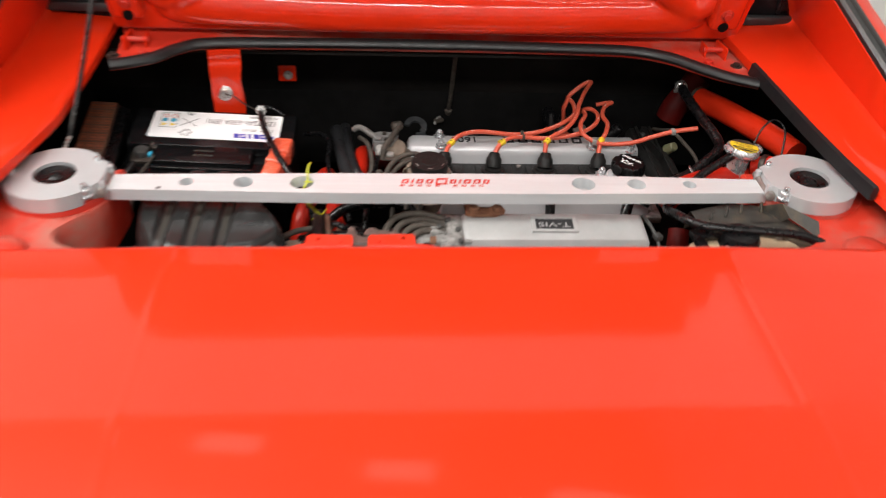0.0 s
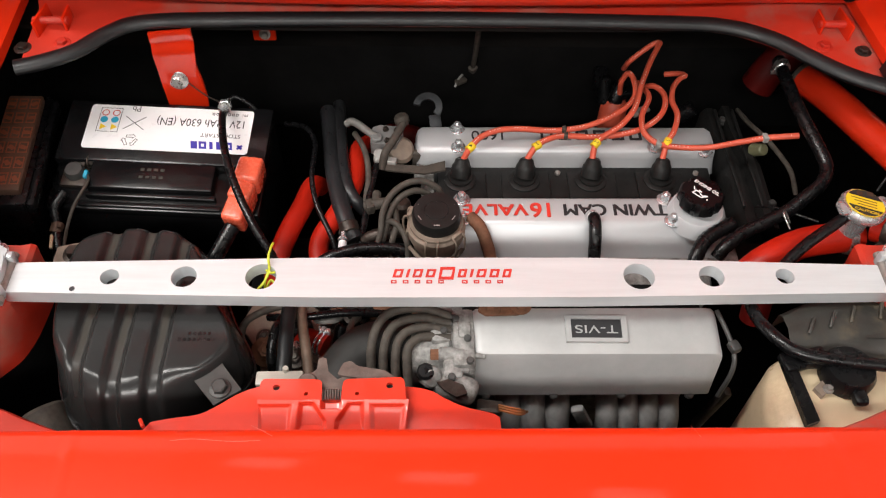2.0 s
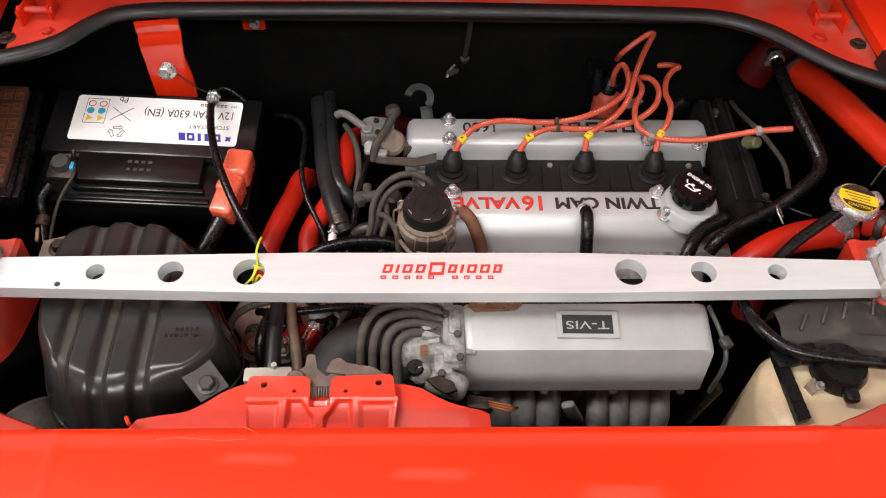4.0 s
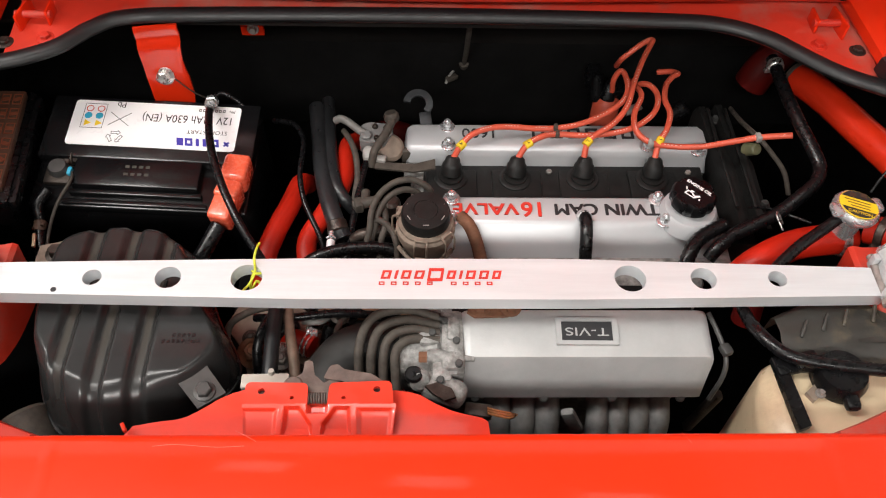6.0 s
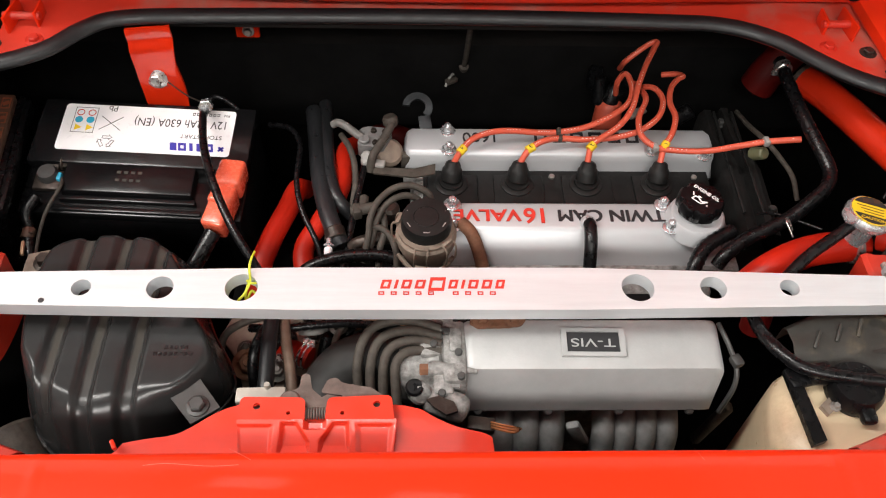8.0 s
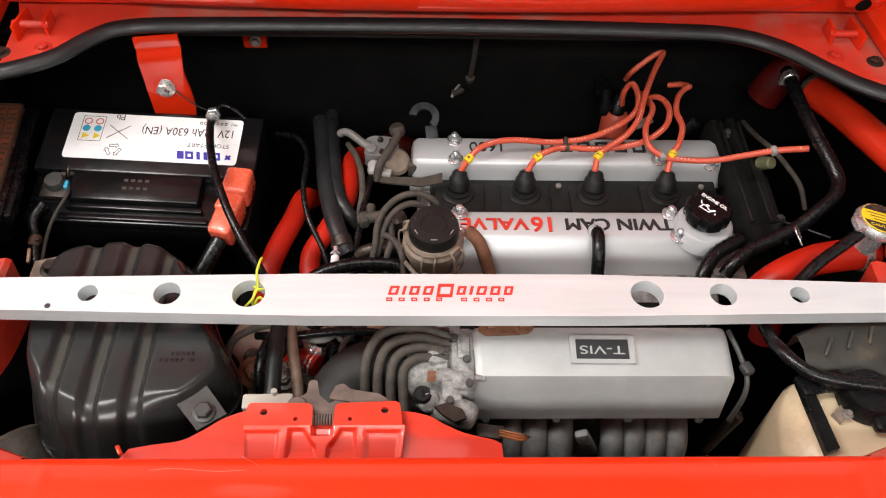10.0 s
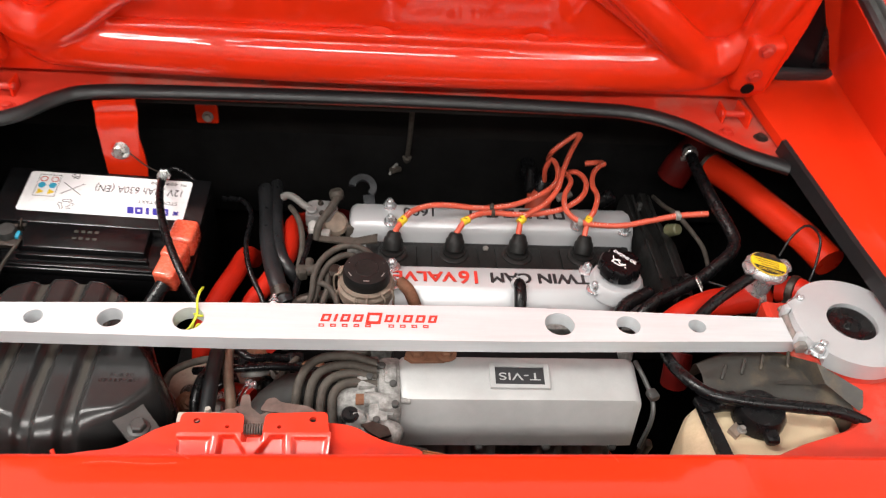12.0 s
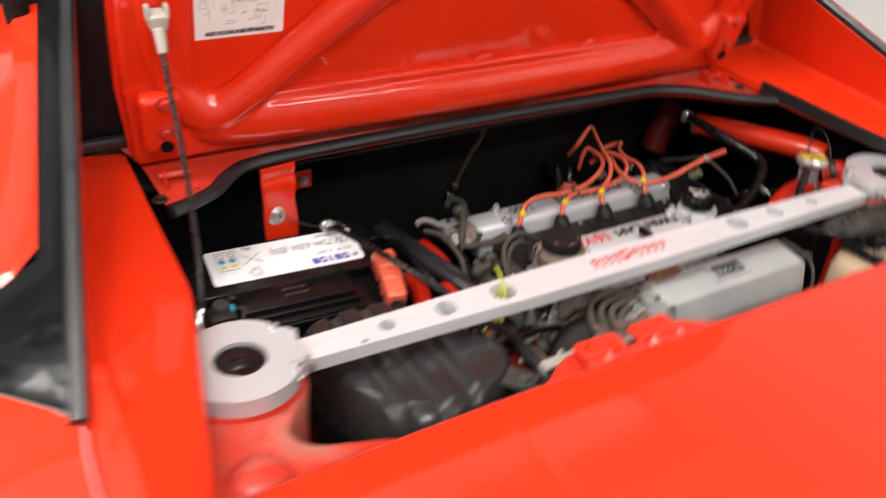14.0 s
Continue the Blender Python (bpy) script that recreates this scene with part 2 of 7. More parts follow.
RED = (0.70, 0.029, 0.0053)
M = dict(
    red=material("red_paint", RED, 0.44, coat=0.7, coat_rough=0.075, spec=0.12, var=0.04, scale=4, rough_var=0.05),
    red_in=material("red_paint_inner", (0.70, 0.027, 0.0045), 0.40, coat=1.0, coat_rough=0.035, spec=0.12, var=0.07, scale=7, dirt=(0.42, 0.07, 0.045), dirt_amount=0.03, dirt_scale=9),
    red_latch=material("red_paint_worn", (0.67, 0.033, 0.011), 0.42, coat=0.9, coat_rough=0.06, spec=0.46, var=0.10, scale=14, rough_var=0.08, dirt=(0.50, 0.13, 0.095), dirt_amount=0.10, dirt_scale=16, bump=0.03, bump_scale=40),
    red_dusty=material("red_paint_dusty", (0.52, 0.024, 0.010), 0.5, coat=0.15, var=0.10, scale=10, dirt=(0.34, 0.17, 0.135), dirt_amount=0.42, dirt_scale=7, bump=0.06, bump_scale=60),
    red_grimy=material("red_paint_grimy", (0.54, 0.032, 0.014), 0.5, coat=0.12, var=0.12, scale=9, dirt=(0.33, 0.175, 0.135), dirt_amount=0.50, dirt_scale=6, bump=0.08, bump_scale=60),
    silicone=material("red_silicone", (0.40, 0.013, 0.004), 0.42, spec=0.3, var=0.10, scale=20, bump=0.05, bump_scale=120, dirt=(0.16, 0.035, 0.02), dirt_amount=0.12, dirt_scale=20),
    duct=material("red_duct", (0.52, 0.022, 0.005), 0.36, spec=0.2, coat=0.5, var=0.06, scale=14),
    lead=material("orange_lead", (0.60, 0.092, 0.048), 0.45, var=0.08, scale=60),
    alu=material("machined_aluminium", (0.64, 0.67, 0.69), 0.36, metal=0.26, var=0.07, scale=14, rough_var=0.02, stretch=(0.5, 6, 6), dirt=(0.50, 0.50, 0.51), dirt_amount=0.13, dirt_scale=20, bump=0.02, bump_scale=500),
    plate=material("turned_aluminium", (0.50, 0.52, 0.535), 0.31, metal=0.32, var=0.04, scale=26, rough_var=0.008),
    cover=material("silver_painted_casting", (0.50, 0.51, 0.525), 0.40, metal=0.24, var=0.03, scale=12, rough_var=0.02, bump=0.015, bump_scale=700),
    cast=material("cast_aluminium", (0.41, 0.412, 0.41), 0.42, metal=0.2, rough_var=0.05, var=0.10, scale=22, bump=0.07, bump_scale=420, dirt=(0.15, 0.13, 0.11), dirt_amount=0.14, dirt_scale=30),
    cast_dirty=material("dirty_cast_aluminium", (0.26, 0.255, 0.245), 0.6, metal=0.3, var=0.45, scale=110, bump=0.5, bump_scale=300, dirt=(0.07, 0.055, 0.045), dirt_amount=0.4, dirt_scale=40),
    steel=material("zinc_steel", (0.62, 0.61, 0.59), 0.3, metal=0.9, var=0.12, scale=80),
    steel_old=material("tarnished_steel", (0.30, 0.28, 0.26), 0.5, metal=0.6, var=0.25, scale=70, dirt=(0.15, 0.07, 0.03), dirt_amount=0.3, dirt_scale=60),
    rust_pale=material("dusty_brown_pipe", (0.16, 0.105, 0.075), 0.6, metal=0.1, var=0.25, scale=60, dirt=(0.09, 0.05, 0.03), dirt_amount=0.25, dirt_scale=50),
    rust=material("rusty_steel", (0.17, 0.075, 0.04), 0.75, metal=0.2, var=0.35, scale=70, bump=0.3, bump_scale=300),
    chrome=material("chrome", (0.60, 0.615, 0.63), 0.27, metal=0.75, var=0.03, rough_var=0.04),
    black=material("black_plastic", (0.0035, 0.0035, 0.004), 0.30, spec=0.26, var=0.3, scale=30, rough_var=0.10, bump=0.05, bump_scale=400, dirt=(0.03, 0.027, 0.023), dirt_amount=0.05, dirt_scale=24),
    battery_black=material("glossy_battery_plastic", (0.0055, 0.0055, 0.006), 0.22, spec=0.36, var=0.15, scale=20, rough_var=0.03, bump=0.02, bump_scale=300),
    black_gloss=material("moulded_black_plastic", (0.009, 0.009, 0.0095), 0.25, spec=0.45, var=0.15, scale=24, rough_var=0.06, dirt=(0.06, 0.052, 0.043), dirt_amount=0.08, dirt_scale=16, bump=0.03, bump_scale=240),
    dusty_groove=material("dusty_black_plastic", (0.032, 0.028, 0.023), 0.8, var=0.3, scale=40, dirt=(0.07, 0.058, 0.045), dirt_amount=0.4),
    rubber=material("black_rubber", (0.004, 0.004, 0.0045), 0.30, spec=0.34, var=0.2, scale=40, rough_var=0.10, dirt=(0.045, 0.040, 0.036), dirt_amount=0.12, dirt_scale=26, bump=0.05, bump_scale=160),
    hose_black=material("satin_black_hose", (0.016, 0.0165, 0.018), 0.36, spec=0.45, var=0.3, scale=30, bump=0.05, bump_scale=120, dirt=(0.05, 0.046, 0.042), dirt_amount=0.12, dirt_scale=30),
    seal=material("rubber_seal", (0.009, 0.0095, 0.0105), 0.42, spec=0.4, var=0.15, scale=18, bump=0.04, bump_scale=80),
    hose_old=material("weathered_rubber", (0.055, 0.046, 0.038), 0.66, spec=0.3, var=0.35, scale=80, bump=0.18, bump_scale=300, dirt=(0.12, 0.10, 0.08), dirt_amount=0.15, dirt_scale=60),
    deep_black=material("bay_black", (0.0035, 0.0033, 0.0033), 0.85, var=0.5, scale=14, bump=0.1, bump_scale=60, spec=0.12),
    felt=material("black_insulation", (0.0085, 0.0074, 0.0068), 0.9, var=0.6, scale=5, bump=0.25, bump_scale=30, spec=0.10),
    cream=material("aged_cream_plastic", (0.54, 0.43, 0.285), 0.36, var=0.18, scale=9, dirt=(0.17, 0.085, 0.035), dirt_amount=0.30, dirt_scale=9, bump=0.03, bump_scale=60),
    white=material("white_label", (0.83, 0.83, 0.84), 0.35, var=0.02),
    paper=material("printed_paper", (0.78, 0.77, 0.74), 0.5, var=0.06, scale=30),
    ink=material("black_ink", (0.02, 0.02, 0.022), 0.5),
    ink_red=material("red_ink", (0.55, 0.035, 0.022), 0.42),
    ink_blue=material("blue_ink", (0.035, 0.03, 0.33), 0.45),
    ink_cyan=material("cyan_ink", (0.03, 0.36, 0.55), 0.45),
    ink_grey=material("grey_ink", (0.28, 0.28, 0.28), 0.5),
    yellow=material("yellow_plastic", (0.80, 0.56, 0.02), 0.45, var=0.05),
    yellow_wire=material("yellow_green_wire", (0.50, 0.52, 0.03), 0.5, var=0.15, scale=90),
    cap_red=material("translucent_red_cap", (0.74, 0.12, 0.062), 0.26, var=0.14, scale=60, coat=1.0, coat_rough=0.10),
    glass=material("dark_rear_glass", (0.008, 0.008, 0.009), 0.16, var=0.1, spec=0.12),
    trim=material("black_trim", (0.016, 0.017, 0.018), 0.42, var=0.25, scale=14, coat=0.22, coat_rough=0.22),
    wall=material("white_wall_paint", (0.85, 0.84, 0.82), 0.7, var=0.04, scale=2, bump=0.05, bump_scale=40),
    wall_grey=material("dimmed_wall_tone", (0.42, 0.415, 0.41), 0.7, var=0.08, scale=2, bump=0.05, bump_scale=40),
    ceiling=material("ceiling_paint", (0.15, 0.147, 0.143), 0.8, var=0.05, scale=2),
    floor=material("grey_workshop_floor", (0.36, 0.355, 0.345), 0.45, var=0.15, scale=3, dirt=(0.1, 0.09, 0.08), dirt_amount=0.25, dirt_scale=2),
    lamp_case=material("lamp_housing", (0.8, 0.8, 0.8), 0.4),
    brown=material("dusty_brown_plastic", (0.07, 0.036, 0.022), 0.6, var=0.3, scale=40),
    copper=material("copper_wire", (0.55, 0.24, 0.10), 0.35, metal=0.8),
    olive=material("olive_plastic", (0.13, 0.13, 0.07), 0.5),
    black_dusty=material("dusty_black_moulding", (0.011, 0.0108, 0.0105), 0.46, spec=0.22, var=0.3, scale=60, bump=0.08, bump_scale=200, dirt=(0.034, 0.029, 0.024), dirt_amount=0.20, dirt_scale=26),
    grey=material("grey_plastic", (0.30, 0.29, 0.275), 0.5, var=0.12, scale=60),
    scuff=material("scuffed_primer", (0.74, 0.10, 0.065), 0.7, var=0.3, scale=90),
    grime=material("grimy_dark_steel", (0.045, 0.034, 0.028), 0.42, metal=0.55, var=0.45, scale=60, bump=0.25, bump_scale=300, dirt=(0.10, 0.085, 0.07), dirt_amount=0.18, dirt_scale=60),
    bracket=material("dull_grey_steel", (0.066, 0.065, 0.063), 0.45, metal=0.4, var=0.2, scale=50, dirt=(0.06, 0.05, 0.04), dirt_amount=0.2, dirt_scale=40),
    hook=material("dark_zinc_steel", (0.055, 0.058, 0.062), 0.4, metal=0.5, var=0.25, scale=60, bump=0.1, bump_scale=200),
    hose_grey=material("pale_grey_hose", (0.16, 0.155, 0.145), 0.5, var=0.2, scale=60, dirt=(0.08, 0.07, 0.06), dirt_amount=0.2, dirt_scale=50),
    lever=material("worn_brown_steel", (0.15, 0.12, 0.105), 0.42, metal=0.45, var=0.35, scale=60, bump=0.15, bump_scale=300, dirt=(0.07, 0.045, 0.035), dirt_amount=0.25, dirt_scale=50),
    beige=material("dusty_beige_metal", (0.20, 0.155, 0.12), 0.65, metal=0.15, var=0.25, scale=60, dirt=(0.08, 0.06, 0.045), dirt_amount=0.25, dirt_scale=40),
    runner=material("speckled_casting", (0.20, 0.198, 0.195), 0.6, metal=0.25, var=0.25, scale=50, dirt=(0.40, 0.39, 0.38), dirt_amount=0.12, dirt_scale=240, bump=0.35, bump_scale=260),
    elbow=material("aged_intake_rubber", (0.022, 0.021, 0.020), 0.6, spec=0.3, var=0.35, scale=26, bump=0.15, bump_scale=70, dirt=(0.05, 0.045, 0.04), dirt_amount=0.2, dirt_scale=24),
    # silicone red darkened: the shade deep in the bay is in the colour
    shaded_red=material("shaded_red_rubber", (0.085, 0.003, 0.002), 0.55, spec=0.2, var=0.3, scale=20),
    symbol=material("orange_brown_print", (0.20, 0.055, 0.022), 0.6),
    translucent=material("white_nylon", (0.42, 0.40, 0.35), 0.4, var=0.1, scale=40),
)


def groove_dust(m, lines, half, y_fade, colour):
    """Pale dust that has settled along straight grooves, at the given x, thinning out towards y_fade."""
    nt = m.node_tree
    b = nt.nodes["Principled BSDF"]
    link = nt.links.new

    def math_node(op, a, c=None):
        n = nt.nodes.new("ShaderNodeMath")
        n.operation = op
        for k, v in enumerate((a, c)):
            if v is None:
                continue
            if isinstance(v, (int, float)):
                n.inputs[k].default_value = v
            else:
                link(v, n.inputs[k])
        return n.outputs[0]
    co = nt.nodes.new("ShaderNodeTexCoord")
    sp = nt.nodes.new("ShaderNodeSeparateXYZ")
    link(co.outputs["Object"], sp.inputs[0])
    near = None
    for gx in lines:
        d = math_node("ABSOLUTE", math_node("SUBTRACT", sp.outputs["X"], gx))
        near = d if near is None else math_node("MINIMUM", near, d)
    nz = nt.nodes.new("ShaderNodeTexNoise")
    nz.inputs["Scale"].default_value, nz.inputs["Detail"].default_value = 90.0, 6.0
    link(co.outputs["Object"], nz.inputs["Vector"])
    near = math_node("ADD", near, math_node("MULTIPLY", math_node("SUBTRACT", nz.outputs["Fac"], 0.5), half * 0.9))
    fac = nt.nodes.new("ShaderNodeMapRange")
    fac.inputs["From Min"].default_value, fac.inputs["From Max"].default_value = half * 1.15, half * 0.45
    link(near, fac.inputs["Value"])
    fade = nt.nodes.new("ShaderNodeMapRange")
    fade.inputs["From Min"].default_value, fade.inputs["From Max"].default_value = y_fade - 0.03, y_fade + 0.025
    link(sp.outputs["Y"], fade.inputs["Value"])
    amount = math_node("MULTIPLY", math_node("MULTIPLY", fac.outputs[0], fade.outputs[0]), 0.9)
    for socket, value in (("Base Color", (*colour, 1)), ("Roughness", 0.85)):
        src = b.inputs[socket].links[0].from_socket
        mx = nt.nodes.new("ShaderNodeMix")
        kind = "RGBA" if socket == "Base Color" else "FLOAT"
        mx.data_type = kind
        ins = [s for s in mx.inputs if s.type == ("RGBA" if kind == "RGBA" else "VALUE")]
        if kind == "RGBA":
            ia, ib = ins[0], ins[1]
        else:
            ia, ib = ins[1], ins[2]
        link(amount, mx.inputs["Factor"])
        link(src, ia)
        ib.default_value = value
        link([s for s in mx.outputs if s.type == ins[-1].type][0], b.inputs[socket])
    return m

# ---------- room ----------
def room_panel(name, c, s, mat):
    bm = bmesh.new()
    box(bm, c, s)
    return part(name, bm, mat, kind="structure", label="", category="")


tagged(room_panel("floor", (0, 0, -0.05), (8.2, 9.2, 0.1), M["floor"]), "grey workshop floor under the car", "floor")
tagged(room_panel("wall_north", (0, 4.1, 3.2), (8.2, 0.2, 6.4), M["wall"]), "plain white workshop wall", "wall")
# south wall is out of view; its grey only dims the lid's reflections
tagged(room_panel("wall_south", (0, -4.1, 3.2), (8.2, 0.2, 6.4), M["wall_grey"]), "unseen workshop wall, greyed to dim reflections in the engine lid", "wall")
tagged(room_panel("wall_east", (2.4, 0, 3.2), (0.2, 8.0, 6.4), M["wall"]), "plain white workshop wall beside the car", "wall")
tagged(room_panel("wall_west", (-4.0, 0, 3.2), (0.2, 8.0, 6.4), M["wall"]), "plain white workshop wall", "wall")
tagged(room_panel("ceiling", (-0.8, 0, 6.45), (6.8, 8.4, 0.1), M["ceiling"]), "pale workshop ceiling", "ceiling")

def lamp_unit(x, y, z, w, d, watts, label, turn=-10):
    case = thing("ceiling_lamp", (x, y, z + 0.1), label, "lamp", "ceiling lamps")
    bm = bmesh.new()
    a, b = w / 2 / S, d / 2 / S
    slab(bm, [(-a - 0.02, -b - 0.02), (a + 0.02, -b - 0.02), (a + 0.02, b + 0.02), (-a - 0.02, b + 0.02)], 0, 0.1, m=pose(x, y, z, 0, 0, turn), cuts=[[(-a, -b), (a, -b), (a, b), (-a, b)]])
    part("housing", bm, M["lamp_case"], case)
    for sx in (-0.4, 0.4):
        bm = bmesh.new()
        cyl(bm, (x + sx * a, y, z + 0.09), (x + sx * a, y, 6.41), 0.006, seg=8)
        part("hanger_rod", bm, M["lamp_case"], case)
    lamp = ceiling_lamp(x * S, y * S, (z + 0.02) * S, w, d, watts)
    lamp.rotation_euler = (0, 0, radians(turn))


for col in range(-1, 2):
    lamp_unit(-1.45 + 1.55 * col, -0.3 * col, 3.6, 1.2, 0.45, LAMP_WATTS * (1.73, 1.21, 0.21)[col + 1], "long white hanging batten lamp")
    lamp_unit(-0.15 + 1.40 * col, -2.75, 3.6, 1.2, 0.45, LAMP_WATTS * (1.75, 1.5, 0.65)[col + 1], "long white hanging batten lamp", 0)
# added panel, no known lamp: gives the boot lid its pale reflection
lamp_unit(-0.80, 2.42, 3.6, 5.6, 1.45, 23.0, "broad light panel added ahead of the car to whiten the boot lid's reflection", 0)
for col in range(-1, 2):
    lamp_unit(0.06 + 1.345 * col, 2.12 - 0.58 * col, 5.9, 0.48, 0.32, 0.85, "dim rectangular ceiling lamp")


# ---------- car body ----------
def edge_x(y, s=1):
    """Half width of the engine bay's opening at y, on the side s."""
    if s > 0:
        return 0.602 - 0.125 * y if y > -0.3 else 0.64
    return 0.568 + 0.2 * max(0.0, 0.10 - y)


def ridge_z(y):
    return max(0.902, 0.945 + 0.42 * y)


def ledge_rise(y, s=1):
    """The ledges climb gently towards the cabin."""
    if s > 0:
        return 0.075 * max(0.0, y - 0.04)
    return 0.012 * max(0.0, min(1.0, y / 0.1 + 1.5)) + 0.06 * max(0.0, y - 0.3)


body = thing("car", (0, 0.1, 0.0), "bright red car with its rear engine lid standing open", "car")

# rear quarters: ledge beside the bay, buttress and outer skin, one each side
for s in (-1, 1):
    ys = [0.52 - 1.72 * k / 60 for k in range(61)]
    rings = []
    for y in ys:
        e, rz = edge_x(y, s), ridge_z(y)
        rx = 0.69 - 0.2 * max(y, -0.1)
        fx = 0.675
        back = max(0.0, -0.75 - y)
        up = ledge_rise(y, s)
        prof = [(e + 0.008, 0.866 + up * 0.6), (e - 0.002, 0.872 + up), (e, 0.884 + up), (e + 0.008, 0.889 + up), (fx - 0.03, 0.896 + up), (fx - 0.006, 0.899 + up), (fx, 0.903 + up),
                (fx + 0.004, (0.908 if rz > 0.91 else 0.903) + up), (rx - 0.003, rz - 0.006), (rx, rz)]
        rings.append([Vector((s * x, y, z - back * back * 1.6)) for x, z in prof])
    bm = bmesh.new()
    loft(bm, rings, closed=False)
    part("quarter_panel", bm, M["red"], body)
    bm = bmesh.new()
    rings = []
    for y in ys:
        rz = ridge_z(y)
        rx = 0.69 - 0.2 * max(y, -0.1)
        back = max(0.0, -0.75 - y)
        w = 0.042 + 0.11 * max(0.0, min(1.0, (0.10 - y) / 0.03)) if y > 0.05 else max(0.004, 0.152 * (y + 0.08) / 0.13)
        rings.append([Vector((s * x, y, z - back * back * 1.6)) for x, z in [(rx + w, rz - w * 0.35), (rx + w + 0.03, rz - w * 0.35 - 0.006), (max(rx + w, 0.80) + 0.07, min(rz, 0.93) - 0.05), (max(rx + w, 0.80) + 0.11, 0.78), (max(rx + w, 0.80) + 0.11, 0.60), (max(rx + w, 0.80) + 0.08, 0.3)]])
    loft(bm, rings, closed=False)
    part("outer_skin", bm, M["red"], body)
    bm = bmesh.new()
    path = [(s * (0.69 - 0.2 * max(y, -0.1) + 0.010), y, ridge_z(y) - 0.001) for y in [0.52 - 0.60 * k / 20 for k in range(21)]]
    strip(bm, path, [(0.012 * s, -0.006), (0.013 * s, 0.004), (0.009 * s, 0.009), (-0.001 * s, 0.008), (-0.005 * s, 0.003), (-0.005 * s, -0.010)], steps=0)
    part("edge_trim", bm, M["trim"], body, "satin black moulding along the buttress edge")
    bm = bmesh.new()
    rings = []
    for y in [0.52 - 0.60 * k / 30 for k in range(31)]:
        rz, rx = ridge_z(y), 0.69 - 0.2 * y
        w = 0.043 + 0.11 * max(0.0, min(1.0, (0.10 - y) / 0.03)) if y > 0.05 else max(0.005, 0.153 * (y + 0.08) / 0.13)
        rings.append([Vector((s * (rx + a), y, rz + 0.003 - d)) for a, d in ((0.006, 0.0), (min(0.034, w * 0.6), 0.003), (w, w * 0.35))])
    loft(bm, rings, closed=False)
    part("side_glass", bm, M["glass"], body, "black quarter glass beside the buttress edge")

origin(0.0018, 0.0018, 0.0180)
# front cowl behind the seal
SEAL = [(-0.545, 0.292, 0.873), (-0.515, 0.303, 0.873), (-0.478, 0.325, 0.873), (-0.445, 0.362, 0.873), (-0.405, 0.383, 0.874), (-0.30, 0.389, 0.875), (0.0, 0.391, 0.876),
        (0.28, 0.387, 0.875), (0.37, 0.380, 0.875), (0.43, 0.353, 0.875), (0.475, 0.312, 0.874), (0.51, 0.284, 0.873), (0.56, 0.258, 0.872)]
bm = bmesh.new()
line = smooth_path(SEAL, 5)
rings = [[Vector((p.x, p.y + 0.004, 0.860)), Vector((p.x, p.y, 0.866)), Vector((p.x, p.y + 0.012, 0.868)), Vector((p.x * 1.01, max(p.y + 0.02, 0.415), 0.872)),
          Vector((p.x * 1.02, 0.435, 0.878)), Vector((p.x * 1.06, 0.445, 0.905)), Vector((p.x * 1.15, 0.452, 0.915))] for p in line]
loft(bm, rings, closed=False)
part("cowl", bm, M["red_grimy"], body, "dusty red cowl panel in front of the bay")
bm = bmesh.new()
strip(bm, SEAL, [(0.012 * math.cos(a), 0.009 * math.sin(a)) for a in [math.pi * 2 * k / 12 for k in range(12)]])
part("bay_seal", bm, M["seal"], body, "thick black rubber seal along the front of the bay")
origin()
bm = bmesh.new()
strip(bm, [(edge_x(y) - 0.006, y, 0.884 + ledge_rise(y)) for y in (0.295, 0.25, 0.2, 0.1, 0.0, -0.075)], [(-0.005, -0.010), (-0.005, 0.006), (-0.001, 0.012), (0.005, 0.010), (0.007, -0.010)], steps=2)
part("side_seal", bm, M["seal"], body, "black rubber seal along the bay's side edge")

# inside of the bay
bm = bmesh.new()
box(bm, (0, 0.640, 0.52), (1.40, 0.03, 0.80), rot=(20, 0, 0))
box(bm, (0, 0.48, 0.868), (1.3, 0.15, 0.006))
part("firewall", bm, M["felt"], body, "black insulated bulkhead")
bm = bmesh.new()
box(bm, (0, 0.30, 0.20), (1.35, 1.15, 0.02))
part("undertray", bm, M["deep_black"], body, "near-black tray under the engine")
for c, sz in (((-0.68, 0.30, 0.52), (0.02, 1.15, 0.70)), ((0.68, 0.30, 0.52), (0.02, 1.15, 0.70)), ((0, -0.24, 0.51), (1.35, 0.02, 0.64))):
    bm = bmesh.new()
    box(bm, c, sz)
    part("bay_lining", bm, M["deep_black"], body, "near-black engine bay lining")

